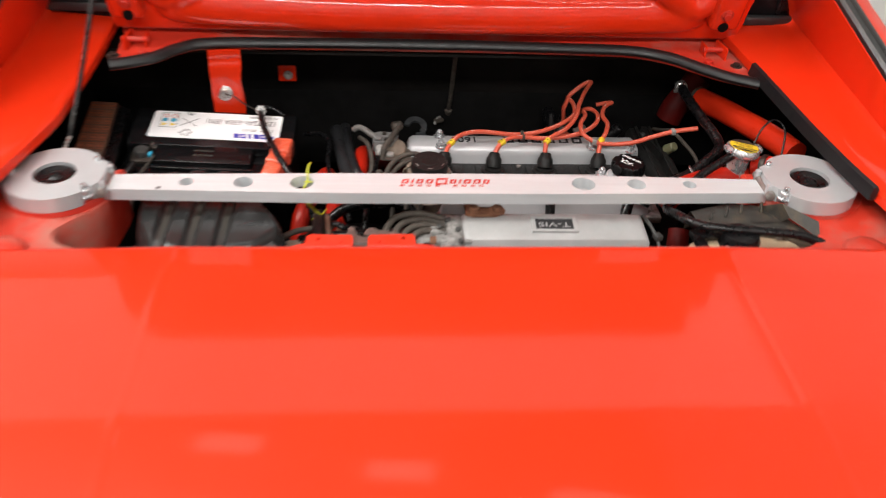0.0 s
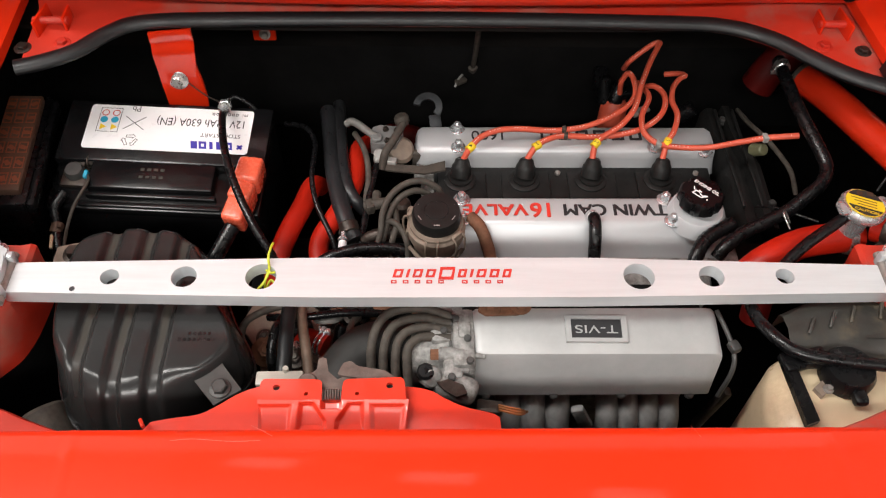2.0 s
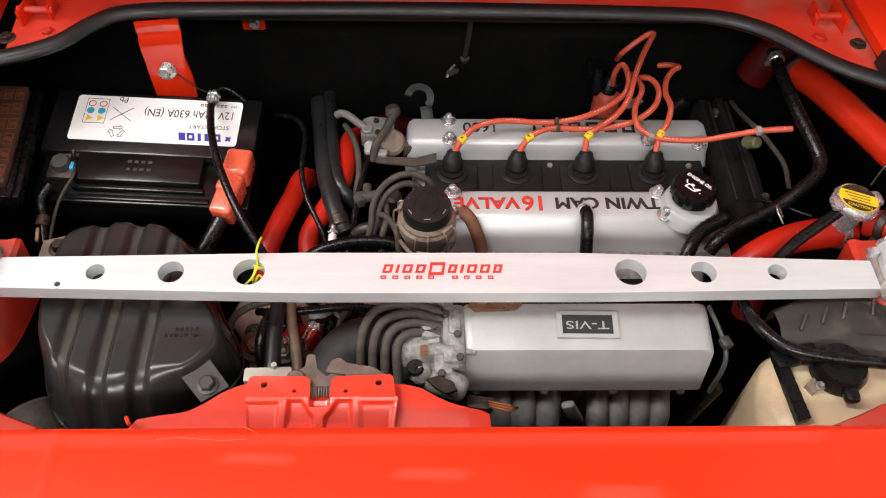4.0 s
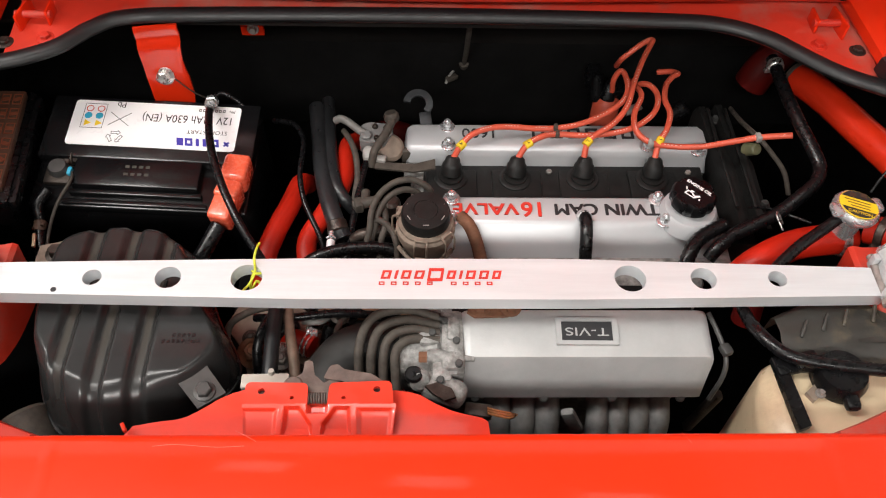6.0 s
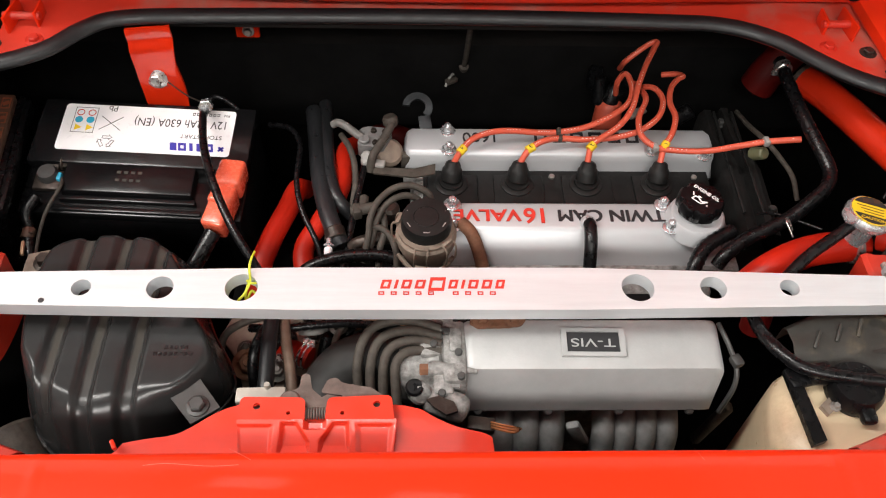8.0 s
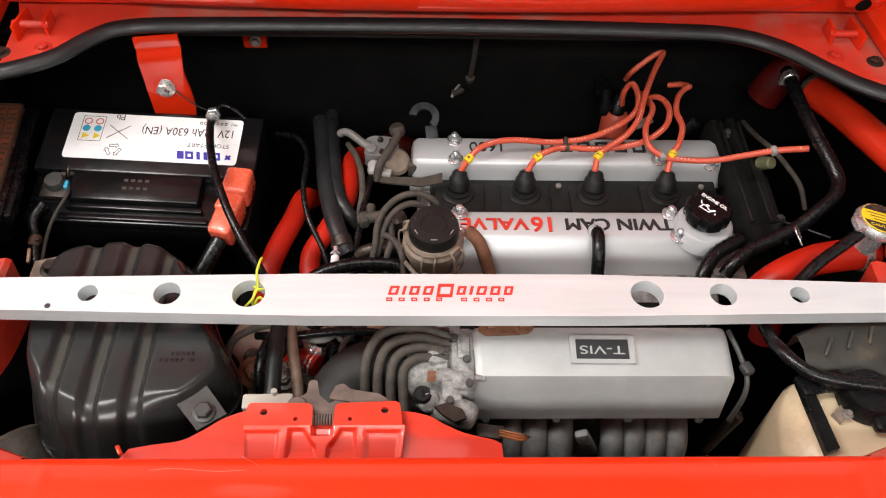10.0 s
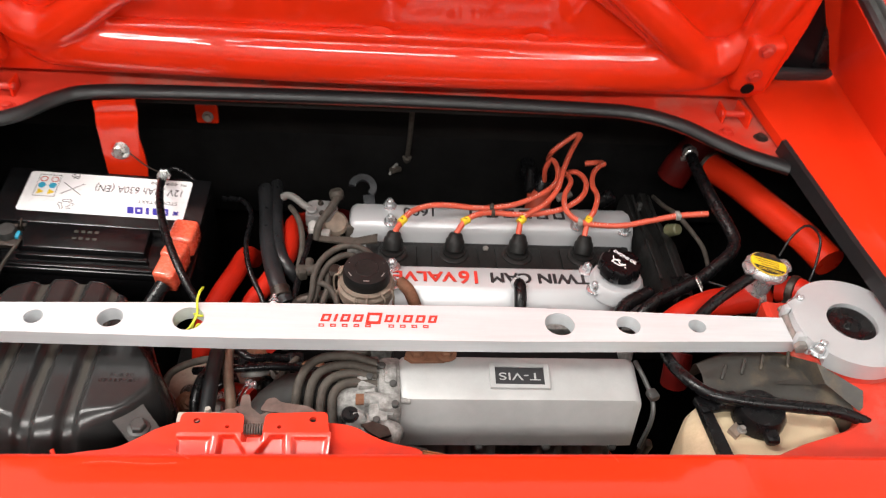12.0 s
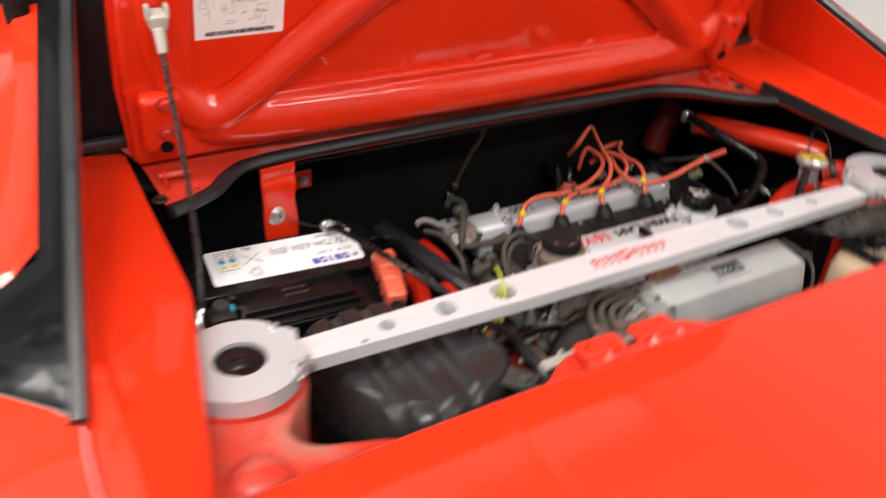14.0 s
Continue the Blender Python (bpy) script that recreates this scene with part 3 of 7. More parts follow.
for s in (-1, 1):
    # strut tower
    bm = bmesh.new()
    prof = [(0.050, 0.8445), (0.066, 0.8435), (0.0690, 0.836), (0.0690, 0.828), (0.066, 0.815), (0.058, 0.79), (0.05, 0.75), (0.046, 0.70), (0.045, 0.60), (0.045, 0.32)]
    rings = []
    for r, z in prof:
        rings.append([Vector((s * 0.547 + r * math.cos(a) * (1.0 if s * math.cos(a) < 0 else 1.25), r * math.sin(a) - 0.003, z)) for a in [2 * math.pi * k / 56 for k in range(56)]])
    loft(bm, rings, cap1=False)
    part("strut_tower", bm, M["red_dusty"], body, "dusty red suspension strut tower")
    # shelf behind the tower
    lip = smooth_path([Vector((s * x, y, 0.832)) for x, y in ((0.385, -0.170), (0.415, -0.159), (0.444, -0.147), (0.473, -0.138), (0.499, -0.129), (0.516, -0.117), (0.524, -0.100), (0.519, -0.085), (0.503, -0.066), (0.486, -0.045), (0.479, -0.026), (0.475, -0.006), (0.472, 0.030), (0.472, 0.060))], 5)
    deep = 0.085 if s < 0 else 0.05
    bm = bmesh.new()
    loft(bm, [[Vector((s * 0.69, p.y - 0.01, 0.848)), Vector((s * (0.35 * abs(p.x) + 0.65 * 0.64), p.y - 0.008, 0.839)), p + Vector((s * 0.012, -0.005, 0.0025)), p + Vector((s * 0.004, -0.0015, 0.0012)), p + Vector((0, 0, -0.004)), p + Vector((s * 0.002, 0, -0.03)), p + Vector((s * 0.003, 0, -deep))] for p in lip], closed=False)
    part("tower_shelf", bm, M["red_grimy"], body, "dusty red panel beside the strut tower")
    if s < 0:
        # the red wall's lower part, black to put its shade into the colour
        bm = bmesh.new()
        loft(bm, [[p + Vector((s * 0.003, 0, -deep)), p + Vector((s * 0.004, 0, -0.30))] for p in lip], closed=False)
        part("shaded_tower_wall", bm, M["deep_black"], body, "lower wall below the shelf, blackened for shade")
    bm = bmesh.new()
    lathe(bm, (s * 0.575, -0.150, 0.826), (0, 0, 1), [(0.034, 0.0), (0.033, 0.012), (0.026, 0.020), (0.012, 0.024), (0.0, 0.025)], 28)
    part("pressing", bm, M["red_grimy"], body)
    # panel behind the lid's corner with the hinge pocket
    origin(0.0, -0.0024, 0.018)
    bm = bmesh.new()
    box(bm, (s * 0.531, 0.382, 0.880), (0.004, 0.044, 0.026), 0.0015, (0, 0, s * 8))
    part("hinge", bm, M["red_in"], body, "red painted lid hinge")
    bm = bmesh.new()
    box(bm, (s * 0.500, 0.388, 0.879), (0.004, 0.030, 0.024), 0.0015)
    part("hinge", bm, M["red_in"], body, "red painted lid hinge")
    bm = bmesh.new()
    cyl(bm, (s * 0.495, 0.378, 0.884), (s * 0.54, 0.378, 0.884), 0.005, seg=12)
    part("hinge_pin", bm, M["red_dusty"], body)
    for bx, by in ((0.50, 0.350), (0.548, 0.340)):
        bm = bmesh.new()
        bolt(bm, (s * bx, by, 0.868), r=0.007, h=0.005, washer=1.6)
        part("hinge_base_bolt", bm, M["red_dusty"] if bx < 0.52 else M["grime"], body)
    origin()

origin(0.0012, 0.0026, -0.0120)
# panel under the front edge of the boot lid, with the latch plate
bm = bmesh.new()
rim = smooth_path([Vector((x, y, 0)) for x, y in ((0.0445, -0.162), (0.036, -0.1575), (0.011, -0.151), (-0.008, -0.142), (-0.022, -0.1335), (-0.04, -0.129), (-0.06, -0.128), (-0.12, -0.128), (-0.185, -0.127), (-0.20, -0.129), (-0.218, -0.137),
                                                  (-0.235, -0.149), (-0.252, -0.158), (-0.277, -0.162), (-0.297, -0.166))], 5)
slab(bm, [(-0.64, -0.25), (0.64, -0.25), (0.64, -0.176), (0.45, -0.19), (0.06, -0.19), (0.046, -0.178)] + [(p.x, p.y) for p in rim] + [(-0.301, -0.172), (-0.308, -0.180), (-0.33, -0.186), (-0.45, -0.19), (-0.64, -0.176)], 0.832, 0.846)
bmesh.ops.bevel(bm, geom=[e for e in bm.edges if len(e.link_faces) == 2 and e.calc_face_angle(0) > 0.6], offset=0.004, segments=2, affect="EDGES")
part("rear_panel", bm, M["red_latch"], body, "red cross panel under the boot lid edge")
latch = bmesh.new()
for lip_edge, holes in (([(-0.1925, -0.1495), (-0.192, -0.126), (-0.1315, -0.127), (-0.1305, -0.1495)], [(-0.176, -0.136, 0.0034), (-0.146, -0.143, 0.002)]),
                        ([(-0.1115, -0.1495), (-0.1105, -0.127), (-0.050, -0.1245), (-0.0475, -0.1495)], [(-0.096, -0.143, 0.002), (-0.064, -0.134, 0.0034)])):
    corners = round_poly(lip_edge, 0.006)
    slab(latch, [lip_edge[0]] + corners[5:-5] + [lip_edge[-1]], 0.855, 0.8595, holes=holes)


def latch_face(u, v):
    """The bracket's folded face: two pressed pockets leave a Y-shaped ridge between them."""
    x = -0.072 + 0.148 * u
    d = abs(x)
    inner = 0.0035 + 0.0125 * max(0.0, (0.52 - v) / 0.45)
    inside = min(d - inner, 0.0325 - d + 0.004 * v, (v - 0.06) * 0.05)
    pocket = max(0.0, min(1.0, inside / 0.0055))
    outer = max(0.0, min(1.0, min(d - 0.0365 - 0.004 * v, (v - 0.10) * 0.05, 0.075 - d) / 0.006))
    depth = 0.0075 * pocket * pocket * (3 - 2 * pocket) + 0.0042 * outer * outer * (3 - 2 * outer)
    notch = max(0.0, min(1.0, min((0.0105 - d) / 0.004, (0.24 - v) / 0.08)))
    drop = 0.010 * v + 0.006 * v * v * v
    return (-0.121 + x * (1 - 0.05 * v), -0.149 - 0.039 * v + depth * 0.45, 0.8595 - drop - depth * 0.8 - 0.009 * notch)


sheet(latch, latch_face, 160, 36)
part("latch_bracket", latch, M["red_latch"], body, "folded red latch bracket with four holes")
bm = bmesh.new()
slab(bm, [(-0.180, -0.133), (-0.169, -0.127), (-0.153, -0.121), (-0.139, -0.112), (-0.138, -0.099), (-0.1335, -0.0975), (-0.130, -0.099), (-0.127, -0.114), (-0.117, -0.123), (-0.110, -0.119), (-0.111, -0.107), (-0.107, -0.105), (-0.103, -0.106),
          (-0.098, -0.111), (-0.0694, -0.117), (-0.050, -0.128), (-0.050, -0.138), (-0.180, -0.138)], 0.8490, 0.8520)
bmesh.ops.bevel(bm, geom=[e for e in bm.edges if len(e.link_faces) == 2 and e.calc_face_angle(0) > 0.6], offset=0.0008, segments=2, affect="EDGES")
cyl(bm, (-0.147, -0.126, 0.8500), (-0.147, -0.126, 0.8546), 0.010, seg=22, bev=0.0018)
cyl(bm, (-0.090, -0.124, 0.8500), (-0.090, -0.124, 0.8546), 0.009, seg=20, bev=0.0018)
slab(bm, round_poly([(-0.118, -0.119), (-0.112, -0.105), (-0.104, -0.103), (-0.098, -0.109), (-0.070, -0.114), (-0.056, -0.124), (-0.060, -0.130), (-0.100, -0.122)], 0.003), 0.8520, 0.8545)
part("latch_mechanism", bm, M["lever"], body, "tarnished steel latch levers")
bm = bmesh.new()
for k in range(9):
    lathe(bm, (-0.121 + (k - 4) * 0.0026, -0.139, 0.850), (1, 0, 0), [(0.005, 0.0), (0.006, 0.0008), (0.005, 0.0016)], 12)
part("latch_spring", bm, M["steel_old"], body)

origin()
# red bracket and tab on the bulkhead
bm = bmesh.new()


def hanger(u, v):
    """A pressed strap: flat flange, a bend, then a dished plate with a waist."""
    w = 0.0275 - 0.0035 * math.exp(-((v - 0.42) / 0.16) ** 2) - 0.016 * max(0.0, v - 0.82)
    dish = 0.004 * math.exp(-((v - 0.14) / 0.05) ** 2) + 0.0045 * math.exp(-(((u - 0.42) / 0.3) ** 2 + ((v - 0.60) / 0.2) ** 2))
    rim = -0.004 * abs(2 * u - 1) ** 6 * min(1.0, v * 5)
    return (-0.369 + (u - 0.5) * 2 * w - 0.004 * math.exp(-((v - 0.42) / 0.2) ** 2) * (1 - u), 0.372 + 0.008 * u + dish + rim, 0.884 - 0.142 * v)


sheet(bm, hanger, 14, 28, (0, 0.004, 0))
part("hanger_bracket", bm, M["red_in"], body, "red pressed steel hanger bracket")
bm = bmesh.new()
bolt(bm, (-0.3765, 0.378, 0.800), (0, -1, 0.2), r=0.009, h=0.008, washer=1.6)
part("hanger_bolt", bm, M["steel"], body)
origin(0.0040, 0.0060, 0.0170)
bm = bmesh.new()
box(bm, (-0.283, 0.522, 0.754), (0.036, 0.010, 0.034), 0.003)
box(bm, (-0.283, 0.540, 0.768), (0.034, 0.04, 0.006), 0.002)
part("tab", bm, M["red_in"], body, "small red tab on the bulkhead")
bm = bmesh.new()
bolt(bm, (-0.281, 0.515, 0.752), (0, -1, 0.2), r=0.006, h=0.006)
part("tab_bolt", bm, M["steel_old"], body)

origin()
# rear window behind the lid
window = thing("rear_window", (0, 0.46, 0.9), "dark upright rear cabin window in a black rubber frame", "window", kind="structure")
bm = bmesh.new()
box(bm, (0, 0.475, 1.16), (1.36, 0.008, 0.50), 0.002, (-4, 0, 0))
part("pane", bm, M["glass"], window)
bm = bmesh.new()
for c, sz in (((0, 0.462, 0.919), (1.34, 0.02, 0.026)), ((-0.665, 0.462, 1.15), (0.03, 0.02, 0.45)), ((0.665, 0.462, 1.15), (0.03, 0.02, 0.45))):
    box(bm, c, sz, 0.006)
part("window_frame", bm, M["rubber"], window)
for s in (-1, 1):
    bm = bmesh.new()
    box(bm, (s * 0.632, 0.446, 0.932), (0.15, 0.016, 0.018), 0.005, (0, 0, 0))
    part("corner_moulding", bm, M["trim"], window)
# black sheet added behind the pane in place of the cabin's shade
bm = bmesh.new()
box(bm, (0, 0.56, 1.1), (1.5, 0.02, 1.1))
part("cabin_shade_sheet", bm, M["deep_black"], window, "black sheet standing for the unlit cabin behind the glass")

# ---------- boot lid ----------
origin(0.0, -0.003, -0.005)
bm = bmesh.new()
LID_ROWS = [(-0.200, 0.858), (-0.192, 0.868), (-0.1885, 0.879), (-0.191, 0.8855), (-0.198, 0.8872), (-0.25, 0.8872), (-0.35, 0.8870), (-0.450, 0.8870), (-0.456, 0.8870), (-0.462, 0.8868), (-0.48, 0.8860), (-0.506, 0.8844), (-0.53, 0.8825), (-0.556, 0.880), (-0.58, 0.8773), (-0.606, 0.874), (-0.656, 0.8660), (-0.72, 0.852), (-0.78, 0.835), (-0.84, 0.81), (-0.89, 0.78), (-0.92, 0.74), (-0.925, 0.60)]
rings = []
for y, z in LID_ROWS:
    ring_pts = []
    for x in sorted([0.628 * k / 30 for k in range(-30, 31)] + [sx * (0.345 + d) for sx in (-1, 1) for d in (-0.009, -0.006, -0.003, 0.003, 0.006)]):
        a = abs(x)
        dz = 0.0009 * math.exp(-((a - 0.345) / 0.0035) ** 2) - 0.022 * max(0.0, a - 0.345) - 0.9 * max(0.0, a - 0.6) ** 1.5
        yb = -0.6 * max(0.0, a - 0.56) ** 1.5 if y > -0.5 else 0
        ring_pts.append(Vector((x, y + yb, z + dz)))
    rings.append(ring_pts)
loft(bm, rings, closed=False)
boot = part("boot_lid", bm, M["red"], body, "closed glossy red boot lid with faint side creases", sharp=60)

origin()
# ---------- open engine lid ----------
LIDM = Matrix.Translation((0, 0.420, 0.888)) @ Matrix(((1, 0, 0, 0), (0, -0.259, -0.966, 0), (0, 0.966, -0.259, 0), (0, 0, 0, 1)))


def lid_up(z):
    """Way up the lid from its hinge."""
    return (z - 0.885) * 1.17 + 0.008


def lid_xy(pts):
    return [(x, lid_up(z)) for x, z in pts]


bm = bmesh.new()
slab(bm, lid_xy([(-0.565, 0.90), (0.575, 0.90), (0.585, 1.0), (0.57, 1.40), (-0.56, 1.40), (-0.575, 1.0)]), -0.034, -0.0125, m=LIDM)
lid = part("engine_lid", bm, M["red_in"], body, "open red engine lid with pressed stiffening ribs")
bm = bmesh.new()
slab(bm, lid_xy([(-0.56, 0.893), (0.57, 0.893), (0.578, 1.0), (0.565, 1.395), (-0.555, 1.395), (-0.568, 1.0)]), -0.016, 0.002, m=LIDM,
     cuts=[lid_xy(c) for c in ([(-0.475, 0.985), (-0.44, 0.982), (-0.41, 0.996), (-0.205, 1.145), (-0.195, 1.33), (-0.48, 1.33)],
                               [(0.49, 0.985), (0.455, 0.982), (0.425, 0.996), (0.22, 1.145), (0.21, 1.33), (0.495, 1.33)],
                               [(-0.37, 0.972), (0.37, 0.972), (0.355, 0.985), (0.195, 1.085), (-0.18, 1.085), (-0.355, 0.985)],
                               [(-0.15, 1.125), (0.165, 1.125), (0.13, 1.33), (-0.12, 1.33)])])
def lid_rib(pts, r, broad=1.35):
    """A rounded swage, run into the pressed panel, broader than it is deep."""
    tube(bm, [LIDM @ Vector((x, lid_up(z), d)) for x, z, d in pts], r, seg=24, steps=5, squash=broad)


lid_rib([(-0.47, 0.945, -0.010), (-0.42, 0.938, 0.003), (-0.2, 0.932, 0.006), (0.01, 0.931, 0.007), (0.2, 0.932, 0.006), (0.43, 0.938, 0.003), (0.485, 0.945, -0.010)], 0.0185, 1.75)
lid_rib([(-0.50, 0.99, -0.012), (-0.465, 0.957, 0.000), (-0.42, 0.968, 0.002), (-0.30, 1.055, 0.002), (-0.19, 1.14, 0.001), (-0.12, 1.25, -0.010)], 0.020)
lid_rib([(0.515, 0.99, -0.012), (0.48, 0.957, 0.000), (0.435, 0.968, 0.002), (0.315, 1.055, 0.002), (0.205, 1.14, 0.001), (0.13, 1.25, -0.010)], 0.020)
lid_rib([(-0.185, 1.106, -0.012), (-0.10, 1.106, -0.006), (0.10, 1.106, -0.006), (0.20, 1.106, -0.012)], 0.016)
lid_rib([(-0.50, 0.985, -0.012), (-0.52, 1.05, -0.006), (-0.525, 1.2, -0.006), (-0.52, 1.34, -0.012)], 0.017)
lid_rib([(0.515, 0.985, -0.012), (0.533, 1.05, -0.006), (0.538, 1.2, -0.006), (0.53, 1.34, -0.012)], 0.017)
pressed = part("inner_panel", bm, M["red_in"], lid, sharp=180)
mod = pressed.modifiers.new("blend", "REMESH")
mod.mode, mod.voxel_size, mod.use_smooth_shade = "VOXEL", 0.0034, True
mod = pressed.modifiers.new("soften", "SMOOTH")
mod.factor, mod.iterations = 0.5, 9
for x in (-0.006, 0.209):
    bm = bmesh.new()
    lathe(bm, LIDM @ Vector((x, 0.094, -0.006)), LIDM.to_3x3() @ Vector((0, 0, 1)), [(0.026, 0.0), (0.020, 0.0035), (0.010, 0.0055), (0.0, 0.006)], 24)
    part("dimple", bm, M["red_in"], lid)
for s in (-1, 1):
    bm = bmesh.new()
    box(bm, (s * 0.526, 0.386, 0.982), (0.054, 0.036, 0.090), 0.009, (15, 0, s * 3), 3)
    part("hinge_plate", bm, M["red_in"], lid)
    # hole drawn as a solid disc, the shade inside it given as black
    bm = bmesh.new()
    lathe(bm, (s * 0.522, 0.378, 0.944), (0, -0.966, -0.259), [(0.0095, 0.0), (0.0095, 0.0022), (0.0, 0.0023)], 20)
    part("drain_hole", bm, M["deep_black"], lid, "drain hole, its shade drawn as a black disc")
    for bx, by, bz in ((0.521, 0.359, 1.014), (0.522, 0.372, 0.968)):
        bm = bmesh.new()
        bolt(bm, (s * bx, by, bz), (0, -0.966, -0.259), r=0.008, h=0.006, washer=1.5)
        part("hinge_bolt", bm, M["red_dusty"], lid)
for x, z in ((-0.165, 0.912), (0.20, 0.914), (-0.512, 1.06), (0.538, 1.075)):
    c = LIDM @ Vector((x, lid_up(z), 0.020 if abs(x) < 0.4 else 0.011))
    bm = bmesh.new()
    lathe(bm, c, LIDM.to_3x3() @ Vector((0, 0, 1)), [(0.005, -0.012), (0.005, 0.0012), (0.0, 0.0012)], 14)
    part("drain_plug", bm, M["ink"], lid)


def lid_sticker(x0, x1, z0, z1, rows, name):
    st = thing(name, LIDM @ Vector(((x0 + x1) / 2, lid_up(z0), -0.01)), "white printed paper notice stuck inside the red engine lid", "sticker")
    b = bmesh.new()
    slab(b, lid_xy([(x0, z0), (x1, z0), (x1, z1), (x0, z1)]), -0.0124, -0.0118, m=LIDM)
    part("sheet", b, M["paper"], st)
    rng = random.Random(5)
    u0, u1 = lid_up(z0) + 0.016, lid_up(z1) - 0.006
    b = bmesh.new()

    def bar(xa, ua, xb, ub):
        slab(b, [(xa, ua), (xb, ua), (xb, ub), (xa, ub)], -0.0117, -0.0114, m=LIDM)
    for k in range(rows * 5):
        x, u = rng.uniform(x0 + 0.006, x1 - 0.022), rng.uniform(u0, u1 - 0.008)
        w, h = rng.uniform(0.004, 0.018), rng.uniform(0.003, 0.012)
        kind = k % 4
        if kind == 0:
            for t in (0, h):
                bar(x, u + t, x + w, u + t + 0.0006)
            for t in (0, w):
                bar(x + t, u, x + t + 0.0006, u + h)
        elif kind == 1:
            bar(x, u, x + w, u + 0.0005)
            bar(x + w, u, x + w + 0.0005, min(u + h * 1.6, u1))
        elif kind == 2:
            bar(x, u, x + w * 0.5, u + 0.0012)
        else:
            bar(x, u, x + 0.0005, min(u + h * 2.2, u1))
    if rows > 10:
        xm = (x0 + x1) / 2 - 0.004
        bar(xm, u0 + 0.036, xm + 0.006, u1 - 0.02)
    part("print", b, M["ink_grey"], st, "faint printed hose diagram", kind="stuff")
    text("4AGE VACUUM HOSE INFORMATION", 0.0080, LIDM @ pose((x0 + x1) / 2, lid_up(z0) + 0.0075, -0.0114), M["ink"], st, depth=0.0002, bold=0.0004, width=x1 - x0 - 0.026, name="heading")
    return st


lid_sticker(-0.468, -0.348, 1.050, 1.19, 17, "notice")
lid_sticker(0.352, 0.474, 1.094, 1.18, 9, "notice")

# stay that holds the lid up
stay = thing("lid_stay", (-0.56, 0.07, 0.84), "thin black metal lid stay in a white nylon clip", "stay rod")
bm = bmesh.new()
tube(bm, [(-0.524, 0.316, 1.108), (-0.526, 0.290, 1.068), (-0.534, 0.215, 0.990), (-0.545, 0.150, 0.920), (-0.554, 0.118, 0.880), (-0.558, 0.106, 0.862)], 0.0034, seg=10)
part("rod", bm, M["rubber"], stay)
bm = bmesh.new()
tube(bm, [(-0.558, 0.106, 0.862), (-0.565, 0.096, 0.848), (-0.562, 0.084, 0.840)], 0.003, seg=8)
part("hook", bm, M["steel"], stay)
bm = bmesh.new()
box(bm, (-0.522, 0.328, 1.134), (0.022, 0.024, 0.022), 0.005, (20, 0, 0))
cyl(bm, (-0.523, 0.320, 1.126), (-0.524, 0.308, 1.098), 0.0075, 0.006, seg=14, bev=0.0015)
box(bm, (-0.533, 0.326, 1.144), (0.005, 0.016, 0.018), 0.0015)
box(bm, (-0.511, 0.326, 1.144), (0.005, 0.016, 0.018), 0.0015)
part("clip", bm, M["translucent"], stay, "white nylon clip")

# old scuffs in the boot lid's paint
for pts in ([(-0.255, -0.2075), (-0.235, -0.206), (-0.20, -0.2085), (-0.175, -0.2075)], [(-0.185, -0.193), (-0.175, -0.198), (-0.165, -0.2035)], [(0.215, -0.195), (0.222, -0.206)]):
    bm = bmesh.new()
    path = smooth_path([Vector((x, y, 0.8874)) for x, y in pts], 4)
    loft(bm, [[p + Vector((0, a, 0)) for a in (-0.00025, 0.00025)] for p in path], closed=False)
    part("scuff", bm, M["scuff"], boot)

# ---------- strut brace ----------
brace = thing("strut_brace", (0, 0, 0.83), "machined aluminium strut brace bolted between the strut towers", "strut brace")
HOLES = [(-0.369, 0, 0.0100), (-0.289, 0, 0.0138), (-0.206, 0, 0.0168), (0.206, 0, 0.0172), (0.286, 0, 0.0140), (0.367, 0, 0.0102)]
bm = bmesh.new()
slab(bm, [(-0.484, -0.017), (-0.478, -0.020), (-0.15, -0.0275), (0.15, -0.0275), (0.478, -0.022), (0.486, -0.018), (0.486, 0.010), (0.478, 0.015), (0.15, 0.0255), (-0.15, 0.0255), (-0.478, 0.019), (-0.484, 0.015)], 0.832, 0.850, HOLES)
bmesh.ops.bevel(bm, geom=[e for e in bm.edges if len(e.link_faces) == 2 and e.calc_face_angle(0) > 0.9], offset=0.0024, segments=2, affect="EDGES")
part("bar", bm, M["alu"], brace)
bm = bmesh.new()
lathe(bm, (-0.405, -0.016, 0.848), (0, 0, 1), [(0.003, 0), (0.003, 0.0026), (0.0, 0.0027)], 12)
part("bar_screw", bm, M["ink"], brace)
# plain marks in place of the maker's red print
bm = bmesh.new()
TOPM = pose(0, 0, 0.8502)
x = -0.0635
for k, w in enumerate((0.0125, 0.0055, 0.0125, 0.0125, 0.019, 0.0115, 0.0055, 0.0125, 0.0125, 0.0115)):
    h = 0.0085 if k == 4 else 0.0055
    o = [(x, 0.004 - h), (x + w - 0.0025, 0.004 - h), (x + w, 0.004 + h), (x + 0.0025, 0.004 + h)]
    cut = [[(x + 0.0032, 0.004 - h * 0.55), (x + w - 0.005, 0.004 - h * 0.55), (x + w - 0.0032, 0.004 + h * 0.55), (x + 0.005, 0.004 + h * 0.55)]] if w > 0.011 else []
    slab(bm, o, 0, 0.0004, m=TOPM, cuts=cut)
    x += w + 0.0017
part("print_mark", bm, M["ink_red"], brace, "row of red printed marks")
bm = bmesh.new()
